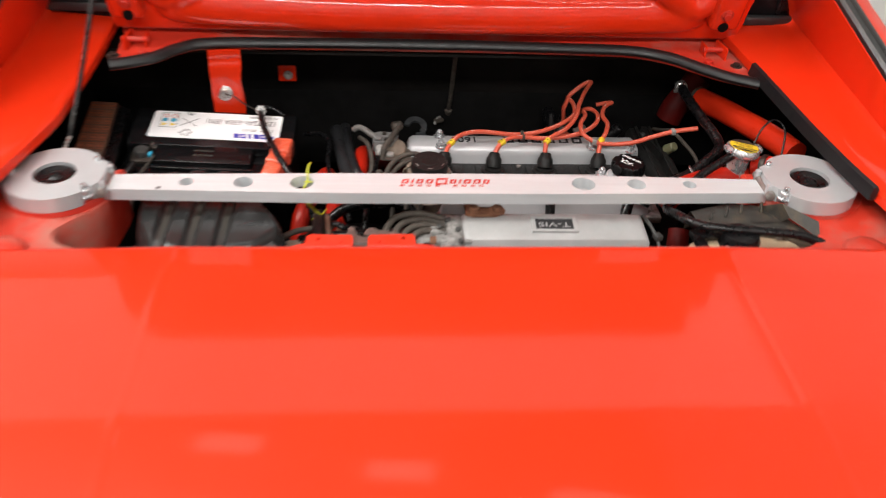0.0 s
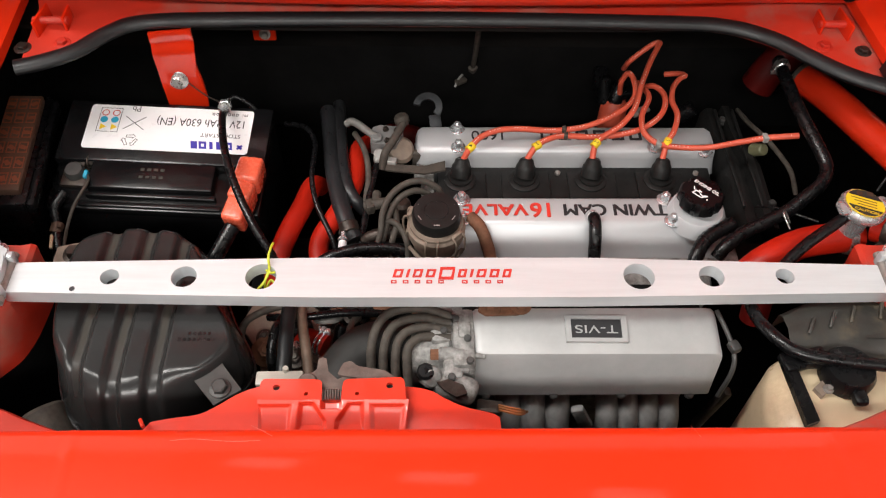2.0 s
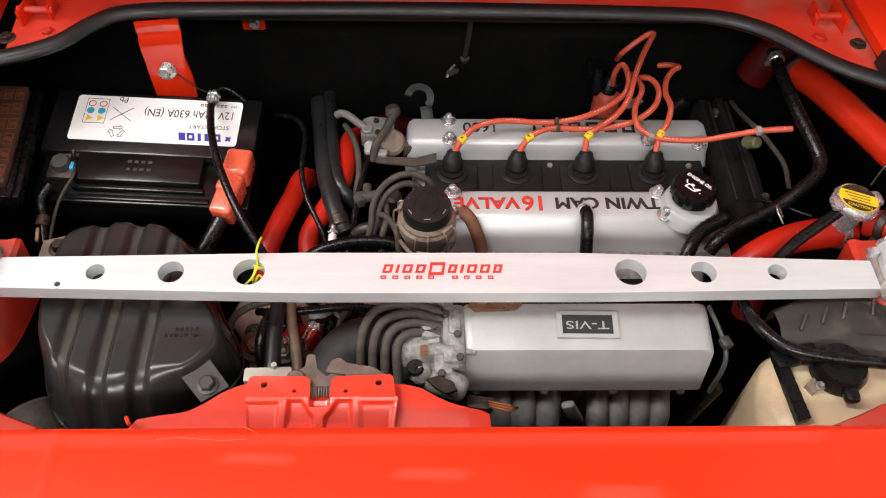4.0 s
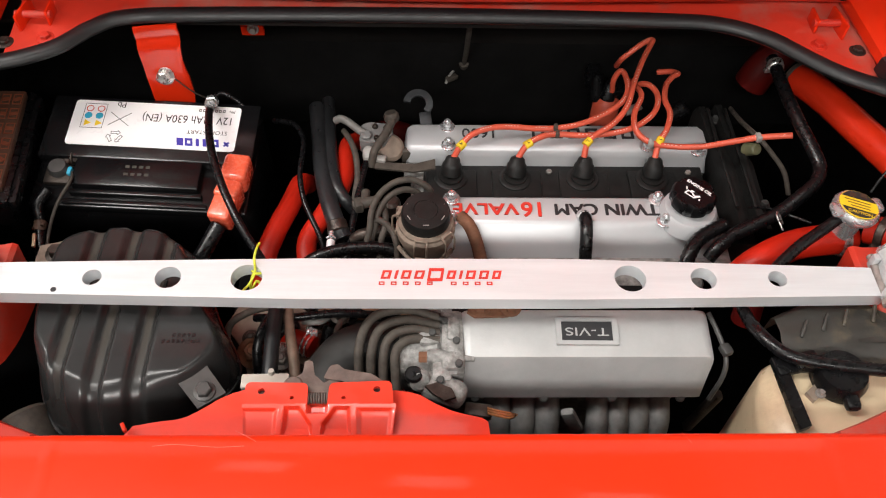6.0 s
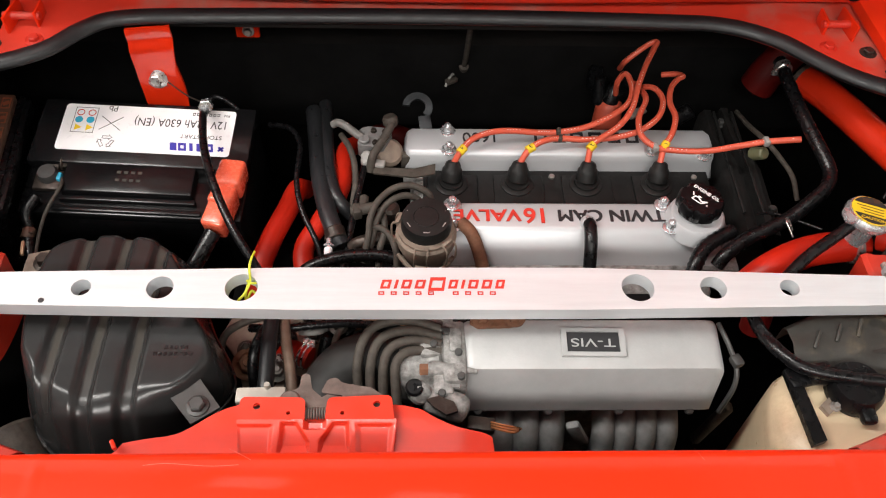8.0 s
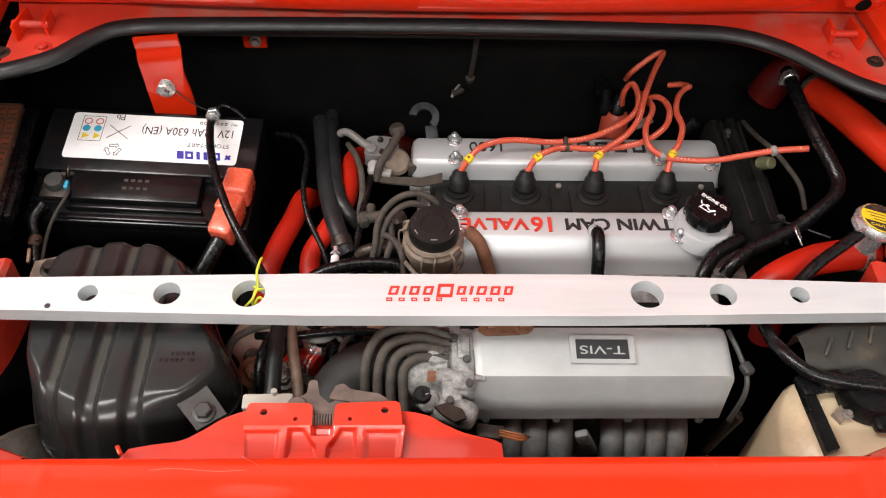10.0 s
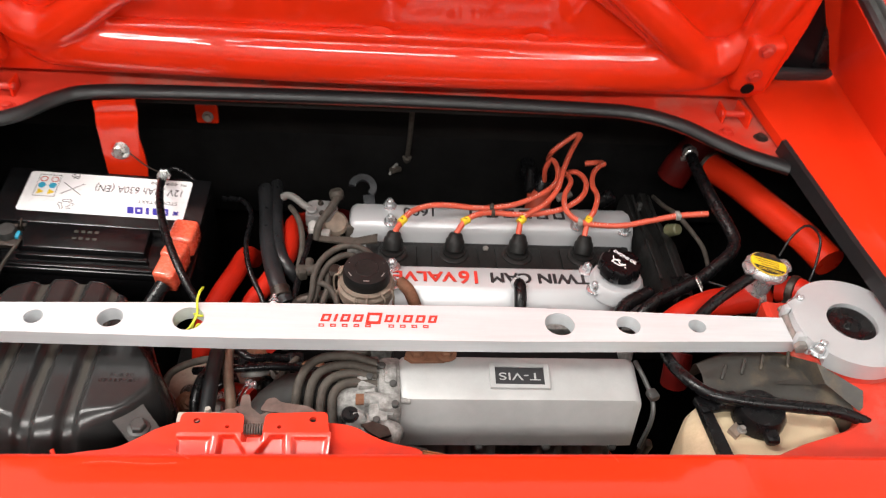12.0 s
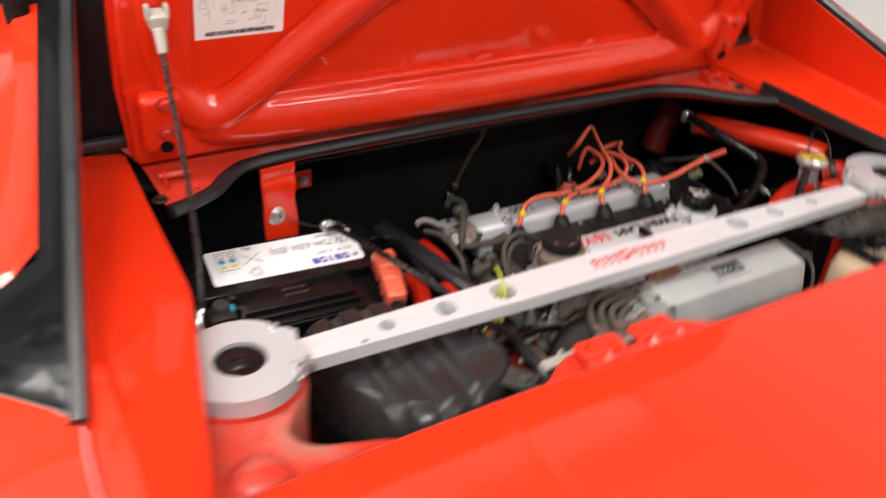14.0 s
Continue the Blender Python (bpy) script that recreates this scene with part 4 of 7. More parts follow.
for k in range(10):
    if k != 5:
        x = -0.065 + 0.0128 * k
        slab(bm, [(x, -0.0095), (x + 0.0062, -0.0095), (x + 0.0062, -0.0052), (x, -0.0052)], 0, 0.0004, m=TOPM, cuts=[[(x + 0.0014, -0.0083), (x + 0.0048, -0.0083), (x + 0.0048, -0.0064), (x + 0.0014, -0.0064)]])
part("small_print_mark", bm, M["ink_red"], brace)

for s in (-1, 1):
    cx = s * 0.546
    bm = bmesh.new()
    out = []
    for k in range(64):
        a = 2 * math.pi * k / 64
        r = 0.068
        for na, nw in ((0.62, 0.13), (-0.62, 0.13)):
            d = abs((a - (math.pi if s > 0 else 0) - na + math.pi) % (2 * math.pi) - math.pi)
            if d < nw:
                r -= 0.010 * (1 - (d / nw) ** 2)
        ox = r * math.cos(a)
        out.append((cx + s * min(s * ox, 0.0605), -0.004 + r * math.sin(a)))
    slab(bm, out, 0.844, 0.866, [(cx, -0.004, 0.029)])
    bmesh.ops.bevel(bm, geom=[e for e in bm.edges if len(e.link_faces) == 2 and e.calc_face_angle(0) > 0.9 and (e.verts[0].co.z + e.verts[1].co.z) / 2 > 0.86], offset=0.004, segments=2, affect="EDGES")
    plate = part("end_plate", bm, M["plate"], brace, "turned aluminium ring plate")
    bm = bmesh.new()
    lathe(bm, (cx, -0.004, 0.8535), (0, 0, 1), [(0.0288, 0.0), (0.0285, 0.007), (0.024, 0.010), (0.012, 0.008), (0.008, 0.0105), (0.0, 0.011)], 28)
    part("rubber_cap", bm, M["rubber"], plate, "black rubber strut cap")
    bm = bmesh.new()
    slab(bm, [(s * 0.510, 0.046), (s * 0.494, 0.034), (s * 0.480, 0.026), (s * 0.480, 0.016), (s * 0.498, 0.016), (s * 0.498, -0.018), (s * 0.480, -0.018), (s * 0.480, -0.027), (s * 0.494, -0.036), (s * 0.510, -0.046)], 0.846, 0.8655)
    bmesh.ops.bevel(bm, geom=[e for e in bm.edges if len(e.link_faces) == 2 and e.calc_face_angle(0) > 0.6], offset=0.0014, segments=2, affect="EDGES")
    part("neck", bm, M["plate"], plate)
    for side in (-1, 1):
        bm = bmesh.new()
        box(bm, (s * 0.486, side * 0.0215 - 0.001, 0.8545), (0.024, 0.009, 0.019), 0.002)
        part("fork_arm", bm, M["plate"], plate)
    bm = bmesh.new()
    cyl(bm, (s * 0.479, -0.034, 0.851), (s * 0.479, 0.030, 0.851), 0.005, seg=14)
    lathe(bm, (s * 0.479, -0.028, 0.851), (0, -1, 0), [(0.008, 0.0), (0.008, 0.006), (0.006, 0.007)], 6)
    part("pivot_bolt", bm, M["steel_old"], plate)
    for a in (0.62, -0.62, math.pi):
        bm = bmesh.new()
        a2 = a if s < 0 else math.pi - a
        c = (cx + 0.061 * math.cos(a2), -0.004 + 0.061 * math.sin(a2), 0.853 if a != math.pi else 0.863)
        bolt(bm, c, r=0.0085, h=0.009, washer=1.35, stud=0.009)
        part("stud_nut", bm, M["chrome"], plate)

# ---------- battery ----------
BAT = pose(-0.3904, 0.2760, 0.7600, 8.5, 1.2, -2.4)
battery = thing("battery", (-0.389, 0.27, 0.55), "black car battery with a white printed label on top", "battery")
bm = bmesh.new()
box(bm, (0, 0, -0.115), (0.280, 0.165, 0.19), 0.004, m=BAT)
part("case", bm, M["battery_black"], battery)
bm = bmesh.new()
box(bm, (0, 0.0325, -0.0125), (0.286, 0.103, 0.025), 0.0035, m=BAT)
part("top_cover", bm, M["battery_black"], battery, "glossy black battery cover")
bm = bmesh.new()
box(bm, (0, -0.046, -0.024), (0.286, 0.080, 0.014), 0.0025, m=BAT)
part("cover_step", bm, M["battery_black"], battery)
bm = bmesh.new()
box(bm, (-0.006, -0.036, -0.011), (0.168, 0.050, 0.020), 0.003, m=BAT)
part("vent_cover", bm, M["battery_black"], battery)
for y, z, w in ((-0.066, -0.014, 0.174), (-0.079, -0.019, 0.19)):
    bm = bmesh.new()
    box(bm, (-0.004, y, z), (w, 0.008, 0.012), 0.002, m=BAT)
    part("cover_rib", bm, M["battery_black"], battery)
bm = bmesh.new()
for k in range(8):
    box(bm, (-0.006 + (k % 4 - 1.5) * 0.009, -0.036 + (0.006 if k < 4 else -0.006), -0.0009), (0.0055, 0.004, 0.0006), m=BAT)
part("moulded_mark", bm, M["dusty_groove"], battery)
bm = bmesh.new()
pts = []
for cx, cy, a0 in ((0.112, 0.071, 0), (-0.106, 0.071, 90), (-0.106, 0.006, 180), (0.112, 0.006, 270)):
    for k in range(5):
        a = radians(a0 + 22.5 * k)
        pts.append((cx + 0.005 * math.cos(a), cy + 0.005 * math.sin(a)))
slab(bm, pts, 0.0003, 0.001, m=BAT)
label = part("label", bm, M["white"], battery, "white printed battery label")


def bat_text(words, x, y, size, mat, **kw):
    text(words, size, BAT @ pose(x, y, 0.0012, 0, 0, 180), mat, label, depth=0.0001, **kw)


bat_text("12V 72Ah 630A (EN)", 0.046, 0.052, 0.0185, M["ink"], stretch=0.78)
bat_text("STOP   START", 0.076, 0.031, 0.009, M["ink"])
bat_text("Pb", -0.048, 0.071, 0.013, M["ink"])
bat_text("PN", 0.105, 0.068, 0.0065, M["ink"])
bm = bmesh.new()
for k in range(7):
    slab(bm, [(0.092 - 0.0055 * k, 0.0658), (0.0955 - 0.0055 * k, 0.0658), (0.0955 - 0.0055 * k, 0.0702), (0.092 - 0.0055 * k, 0.0702)], 0.0011, 0.0013, m=BAT, cuts=[[(0.0928 - 0.0055 * k, 0.0668), (0.0947 - 0.0055 * k, 0.0668), (0.0947 - 0.0055 * k, 0.0692), (0.0928 - 0.0055 * k, 0.0692)]])
part("part_number_bars", bm, M["ink"], label)
bm = bmesh.new()
for k, w in enumerate((0.0105, 0.0095, 0.0045, 0.0105, 0.009)):
    x, y = 0.0895 - 0.0118 * k, 0.0135
    cut = [[(x - w * 0.5 + 0.0036, y - 0.0025), (x + w * 0.5 - 0.0026, y - 0.0025), (x + w * 0.5 - 0.0036, y + 0.0025), (x - w * 0.5 + 0.0026, y + 0.0025)]] if w > 0.0095 else []
    slab(bm, [(x - w * 0.5 + 0.0012, y - 0.0062), (x + w * 0.5 + 0.0012, y - 0.0062), (x + w * 0.5 - 0.0012, y + 0.0062), (x - w * 0.5 - 0.0012, y + 0.0062)], 0.0011, 0.0014, m=BAT, cuts=cut)
part("maker_mark", bm, M["ink_blue"], label, "row of dark blue printed marks")
bm = bmesh.new()
box(bm, (0.105, 0.0125, 0.0013), (0.009, 0.003, 0.0004), rot=(0, 0, 45), m=BAT)
box(bm, (0.105, 0.0125, 0.0013), (0.009, 0.003, 0.0004), rot=(0, 0, -45), m=BAT)
part("maker_star", bm, M["ink_blue"], label)
bm = bmesh.new()
for x0, x1, y0, y1 in ((-0.097, -0.067, 0.0700, 0.0706), (-0.097, -0.067, 0.0290, 0.0296), (-0.097, -0.0964, 0.029, 0.0706), (-0.0676, -0.067, 0.029, 0.0706)):
    box(bm, ((x0 + x1) / 2, (y0 + y1) / 2, 0.0012), (x1 - x0, y1 - y0, 0.0003), m=BAT)
for a in (38, -38):
    box(bm, (-0.046, 0.046, 0.0013), (0.036, 0.0009, 0.0003), rot=(0, 0, a), m=BAT)
for k in range(3):
    a = radians(90 + 120 * k)
    at = BAT @ pose(-0.047 + 0.0075 * math.cos(a), 0.0165 + 0.0065 * math.sin(a), 0.0011, 0, 0, 120 * k)
    slab(bm, [(-0.006, -0.0022), (0.003, -0.0022), (0.003, -0.0042), (0.0075, 0.0), (0.003, 0.0042), (0.003, 0.0022), (-0.006, 0.0022)], 0, 0.0003, m=at, cuts=[[(-0.0052, -0.0015), (0.0036, -0.0015), (0.0036, -0.0026), (0.0064, 0.0), (0.0036, 0.0026), (0.0036, 0.0015), (-0.0052, 0.0015)]])
part("symbols", bm, M["ink"], label)


def disc(x, y, r, mat, name, inner=0.0, n=24):
    b = bmesh.new()
    slab(b, [(x + r * math.cos(2 * math.pi * k / n), y + r * math.sin(2 * math.pi * k / n)) for k in range(n)], 0.0011, 0.0014, [(x, y, inner)] if inner else (), m=BAT)
    part(name, b, mat, label)


disc(-0.0895, 0.0500, 0.0052, M["ink_cyan"], "blue_symbol")
disc(-0.0745, 0.0500, 0.0052, M["ink_cyan"], "blue_symbol")
disc(-0.0895, 0.0620, 0.0052, M["ink_red"], "red_symbol", 0.0040)
disc(-0.0745, 0.0620, 0.0052, M["ink_red"], "red_symbol", 0.0040)
disc(-0.0895, 0.0375, 0.0060, M["yellow"], "yellow_symbol", 0.0, 3)
disc(-0.0745, 0.0375, 0.0060, M["yellow"], "yellow_symbol", 0.0, 3)

bm = bmesh.new()
lathe(bm, BAT @ Vector((-0.112, -0.034, -0.018)), BAT.to_3x3() @ Vector((0, 0, 1)), [(0.014, 0), (0.013, 0.014), (0.011, 0.018), (0.0, 0.0185)], 20)
part("negative_post", bm, M["bracket"], battery)
bm = bmesh.new()
box(bm, (-0.108, -0.014, -0.012), (0.014, 0.026, 0.012), 0.003, m=BAT)
box(bm, (-0.112, -0.040, -0.014), (0.036, 0.030, 0.008), 0.003, m=BAT)
bolt(bm, BAT @ Vector((-0.098, -0.016, -0.008)), BAT.to_3x3() @ Vector((1, 0, 0)), r=0.006, h=0.012)
part("terminal_clamp", bm, M["grime"], battery, "tarnished terminal clamp with a bolt")
bm = bmesh.new()
box(bm, (-0.097, -0.037, -0.010), (0.006, 0.012, 0.010), 0.002, m=BAT)
part("blue_ring", bm, M["ink_cyan"], battery)
origin(-0.0014, 0.0083, 0.0030)
bm = bmesh.new()
box(bm, (-0.260, 0.2175, 0.764), (0.034, 0.042, 0.034), 0.006, (2, 0, -7), 3)
part("terminal_cap", bm, M["cap_red"], battery, "translucent red plastic terminal cover")
bm = bmesh.new()
box(bm, (-0.2695, 0.172, 0.752), (0.029, 0.054, 0.036), 0.005, (12, 2, -14), 3)
box(bm, (-0.2665, 0.186, 0.757), (0.031, 0.028, 0.036), 0.005, (3, 2, -14), 3)
part("cable_sleeve", bm, M["cap_red"], battery, "translucent red plastic terminal cover")


def cable(name, pts, r, mat, label, category="cable", seg=12, group="", ripple=0.0, steps=6):
    t = thing(name, pts[-1], label, category, group)
    b = bmesh.new()
    tube(b, pts, r, seg=seg, ripple=ripple, steps=steps)
    part("tube" if "hose" in name else "sheath", b, mat, t)
    return t


def band(parent, p, axis, r, w, mat, name="clamp"):
    b = bmesh.new()
    a = Vector(axis).normalized()
    lathe(b, Vector(p) - a * w / 2, a, [(r * 0.9, 0), (r, w * 0.1), (r, w * 0.9), (r * 0.9, w)], 20)
    side = a.orthogonal().normalized()
    box(b, Vector(p) + side * r * 1.1, (r * 0.6, r * 0.5, r * 0.5), r * 0.08)
    return part(name, b, mat, parent)


origin(-0.0016, 0.0050, 0.0080)
earth = cable("battery_cable", [(-0.507, 0.205, 0.742), (-0.516, 0.185, 0.735), (-0.513, 0.165, 0.72), (-0.506, 0.12, 0.70), (-0.50, 0.06, 0.64)], 0.0066, M["rubber"], "short black battery earth cable")
bm = bmesh.new()
tube(bm, [(-0.482, 0.236, 0.742), (-0.478, 0.215, 0.748), (-0.492, 0.185, 0.735), (-0.500, 0.15, 0.715), (-0.497, 0.11, 0.70)], 0.0022, seg=8)
part("thin_lead", bm, M["hose_old"], earth)
band(earth, (-0.513, 0.163, 0.719), (0.1, 0.9, 0.3), 0.0082, 0.014, M["brown"], "tape")
bm = bmesh.new()
box(bm, (-0.512, 0.137, 0.722), (0.004, 0.022, 0.005), 0.001, (0, 0, 12))
part("tag", bm, M["cream"], earth)
origin(-0.0015, 0.0084, 0.0000)
pos_cable = cable("battery_cable", [(-0.275, 0.142, 0.752), (-0.288, 0.118, 0.74), (-0.302, 0.095, 0.72), (-0.31, 0.06, 0.66)], 0.010, M["rubber"], "thick black battery supply cable")

origin(0.0004, 0.0022, 0.0120)
lead = cable("release_cable", [(-0.309, 0.336, 0.770), (-0.304, 0.30, 0.786), (-0.290, 0.235, 0.795), (-0.267, 0.171, 0.792), (-0.238, 0.115, 0.778), (-0.205, 0.07, 0.748), (-0.19, 0.03, 0.70)], 0.0052, M["rubber"], "thin black sheathed cable lying across the battery")
bm = bmesh.new()
lathe(bm, (-0.3095, 0.346, 0.770), (0.1, -0.9, 0.35), [(0.0062, -0.006), (0.0062, 0.004), (0.0098, 0.0045), (0.0098, 0.012), (0.0072, 0.013), (0.0072, 0.021)], 6)
part("ferrule", bm, M["chrome"], lead, "zinc plated cable ferrule")
bm = bmesh.new()
lathe(bm, (-0.3075, 0.330, 0.777), (0.1, -0.9, 0.35), [(0.0088, 0.0), (0.0088, 0.0025)], 18)
part("lock_washer", bm, M["steel"], lead)
bm = bmesh.new()
tube(bm, [(-0.362, 0.372, 0.785), (-0.340, 0.362, 0.772), (-0.322, 0.356, 0.766), (-0.310, 0.350, 0.768)], 0.0011, seg=6)
part("inner_wire", bm, M["grime"], lead)
cable("wiring_lead", [(-0.315, 0.345, 0.764), (-0.30, 0.365, 0.766), (-0.27, 0.35, 0.755), (-0.262, 0.33, 0.74)], 0.003, M["rubber"], "thin black wire behind the battery")

# fuse box beside the battery
fuse = thing("fuse_box", (-0.59, 0.27, 0.55), "black fuse box with a dusty brown printed lid", "fuse box")
FM = pose(-0.573, 0.261, 0.780, 0, 6, 6)
bm = bmesh.new()
box(bm, (0, 0, -0.07), (0.058, 0.205, 0.12), 0.006, m=FM)
box(bm, (0.033, -0.005, -0.02), (0.010, 0.195, 0.02), 0.003, m=FM)
part("case", bm, M["black"], fuse)
bm = bmesh.new()
box(bm, (-0.002, 0.002, -0.006), (0.046, 0.178, 0.014), 0.004, m=FM)
fl = part("lid", bm, M["brown"], fuse, "dusty brown lid")
for i in range(3):
    for j in range(6):
        bm = bmesh.new()
        x, y = -0.0165 + 0.0145 * i, -0.068 + 0.028 * j
        slab(bm, [(x - 0.0058, y - 0.010), (x + 0.0058, y - 0.010), (x + 0.0058, y + 0.010), (x - 0.0058, y + 0.010)], 0.0012, 0.0018, m=FM,
             cuts=[[(x - 0.0044, y - 0.0085), (x + 0.0044, y - 0.0085), (x + 0.0044, y + 0.0085), (x - 0.0044, y + 0.0085)]])
        box(bm, (x, y, 0.0014), (0.006, 0.009, 0.0006), rot=(0, 0, 17 * (i + j)), m=FM)
        part("moulded_symbol", bm, M["symbol"], fl)

origin()
# ---------- engine ----------
engine = thing("engine", (0.15, 0.12, 0.30), "four-cylinder engine with silver cam covers in the middle of the bay", "engine")
bm = bmesh.new()
box(bm, (0.165, 0.215, 0.50), (0.40, 0.22, 0.36), 0.02)
box(bm, (0.15, 0.06, 0.52), (0.34, 0.16, 0.24), 0.03)
part("block", bm, M["cast_dirty"], engine, "grimy cast engine block")
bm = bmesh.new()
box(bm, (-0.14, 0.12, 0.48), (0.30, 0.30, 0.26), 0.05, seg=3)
part("gearbox", bm, M["deep_black"], engine)


def cam_cover(x0, x1, y0, y1, ztop, zlow, slope0, slope1, end=0.0):
    """A long cover with rounded shoulders: y0 side faces the boot."""
    b = bmesh.new()
    prof = [(y0 - slope0, zlow), (y0 - slope0 * 0.45, ztop - 0.016), (y0 - 0.002, ztop - 0.006), (y0 + 0.002, ztop - 0.0015), (y0 + 0.007, ztop), (y1 - 0.007, ztop - 0.001), (y1 - 0.002, ztop - 0.004), (y1 + slope1 * 0.5, ztop - 0.016), (y1 + slope1, zlow)]
    rings = []
    for t, inset, drop in ((x0, 0.010, 0.010), (x0 + 0.003, 0.004, 0.003), (x0 + 0.010, 0.0, 0.0), (x1 - 0.010, 0.0, 0.0), (x1 - 0.003, 0.004, 0.003), (x1, 0.010, 0.010)):
        rings.append([Vector((t, y + (inset if y < (y0 + y1) / 2 else -inset) * (1 if z > zlow else 0), z - (drop if z > zlow else 0))) for y, z in prof])
    loft(b, rings)
    return b


origin(0.0048, 0.0112, 0.0000)
rear = part("rear_cam_cover", cam_cover(0.004, 0.368, 0.158, 0.208, 0.735, 0.694, 0.030, 0.004), M["cover"], engine, "silver painted cam cover with raised lettering")
origin(0.0041, 0.0131, 0.0060)
front = part("front_cam_cover", cam_cover(-0.047, 0.392, 0.300, 0.352, 0.722, 0.680, 0.008, 0.014), M["cover"], engine, "silver painted cam cover")
origin(0.0048, 0.0112, 0.0000)
bm = bmesh.new()
box(bm, (0.19, 0.172, 0.690), (0.40, 0.10, 0.014), 0.003)
box(bm, (0.17, 0.327, 0.678), (0.44, 0.07, 0.014), 0.003)
part("cover_gasket_flange", bm, M["cast_dirty"], engine)
origin(-0.0026, -0.0053, 0.0170)
bm = bmesh.new()
lathe(bm, (0.338, 0.192, 0.722), (0, 0, 1), [(0.040, -0.012), (0.036, 0.006), (0.033, 0.010), (0.0, 0.011)], 36)
part("filler_boss", bm, M["cover"], rear)
bm = bmesh.new()
prof = []
for r, h in ((0.026, 0.0), (0.0295, 0.004), (0.0295, 0.017), (0.0265, 0.021), (0.0, 0.022)):
    prof.append([Vector((0.338 + (r - (0.0032 if (k // 2) % 4 == 0 and r > 0.026 else 0)) * math.cos(2 * math.pi * k / 48), 0.196 + (r - (0.0032 if (k // 2) % 4 == 0 and r > 0.026 else 0)) * math.sin(2 * math.pi * k / 48), 0.736 + h)) for k in range(48)])
loft(bm, prof)
cap = part("oil_filler_cap", bm, M["black"], engine, "black ribbed oil filler cap with white print")
CAPM = pose(0.338, 0.196, 0.7583, 0, 0, -45) @ Matrix.Scale(0.82, 4)
text("ENGINE OIL", 0.0085, CAPM @ pose(0, 0.012, 0), M["white"], cap, depth=0.0002, bold=0.0002)
bm = bmesh.new()
slab(bm, [(-0.012, -0.014), (0.006, -0.014), (0.013, -0.004), (0.010, -0.003), (0.004, -0.008), (-0.003, -0.004), (-0.010, -0.004)], 0, 0.0003, m=CAPM, cuts=[[(-0.009, -0.012), (0.004, -0.012), (0.006, -0.0095), (0.002, -0.0095), (-0.003, -0.006), (-0.008, -0.006)]])
slab(bm, [(-0.013, -0.006), (-0.017, 0.0), (-0.0155, 0.001), (-0.011, -0.005)], 0, 0.0003, m=CAPM)
slab(bm, [(-0.006, -0.0035), (0.0, -0.0035), (0.0, -0.001), (-0.006, -0.001)], 0, 0.0003, m=CAPM)
slab(bm, [(0.0145, -0.008), (0.016, -0.011), (0.0145, -0.0125), (0.013, -0.011)], 0, 0.0003, m=CAPM)
part("oil_can_symbol", bm, M["white"], cap)

origin(0.0048, 0.0112, 0.0000)
for k in range(3):
    text("TWIN CAM", 0.0275, pose(0.2218 + 0.0007 * k, 0.183, 0.7352 + 0.00012 * k, 0, 0, 180), M["ink"], rear, depth=0.0007, width=0.139, name="raised_lettering")
for k in range(2):
    text("VALVE", 0.0270, pose(0.0600 + 0.0007 * k, 0.183, 0.7352 + 0.00012 * k, 0, 0, 180), M["ink_red"], rear, depth=0.0007, width=0.088, bold=0.0003, name="raised_lettering")
    text("16", 0.0350, pose(0.1240 + 0.0007 * k, 0.183, 0.7352 + 0.00012 * k, 0, 0, 180), M["ink_red"], rear, depth=0.0007, width=0.026, bold=0.0003, name="raised_lettering")
origin(0.0041, 0.0131, 0.0060)
text("1600", 0.026, pose(0.060, 0.330, 0.7222, 0, 0, 180), M["ink"], front, depth=0.0007, name="raised_lettering")
bm = bmesh.new()
for k in range(6):
    x = 0.145 + 0.026 * k
    slab(bm, [(x - 0.009, 0.320), (x + 0.009, 0.320), (x + 0.009, 0.340), (x - 0.009, 0.340)], 0.7215, 0.7226, cuts=[[(x - 0.005, 0.324), (x + 0.005, 0.324), (x + 0.005, 0.336), (x - 0.005, 0.336)]])
part("maker_mark", bm, M["ink"], front)
for x, y, z, p in ((0.016, 0.200, 0.735, rear), (0.293, 0.2, 0.735, rear), (0.297, 0.162, 0.735, rear), (0.016, 0.164, 0.735, rear), (0.014, 0.343, 0.720, front), (0.015, 0.306, 0.720, front), (0.300, 0.306, 0.720, front), (0.374, 0.301, 0.716, front)):
    origin(*((0.0048, 0.0112, 0.0000) if p is rear else (0.0041, 0.0131, 0.0060)))
    bm = bmesh.new()
    bolt(bm, (x, y, z), r=0.0068, h=0.010, washer=1.65, stud=0.005)
    part("acorn_nut", bm, M["chrome"], p)

origin(0.0060, 0.0140, -0.0160)
bm = bmesh.new()
box(bm, (0.180, 0.256, 0.700), (0.405, 0.104, 0.026), 0.004)
plug_cover = part("plug_cover", bm, M["black_dusty"], engine, "black plastic spark plug cover")
PLUGS = [0.016, 0.108, 0.204, 0.304]
for x in PLUGS:
    bm = bmesh.new()
    box(bm, (x + 0.002, 0.252, 0.7135), (0.070, 0.062, 0.006), 0.0025)
    part("plug_panel", bm, M["black_dusty"], plug_cover)
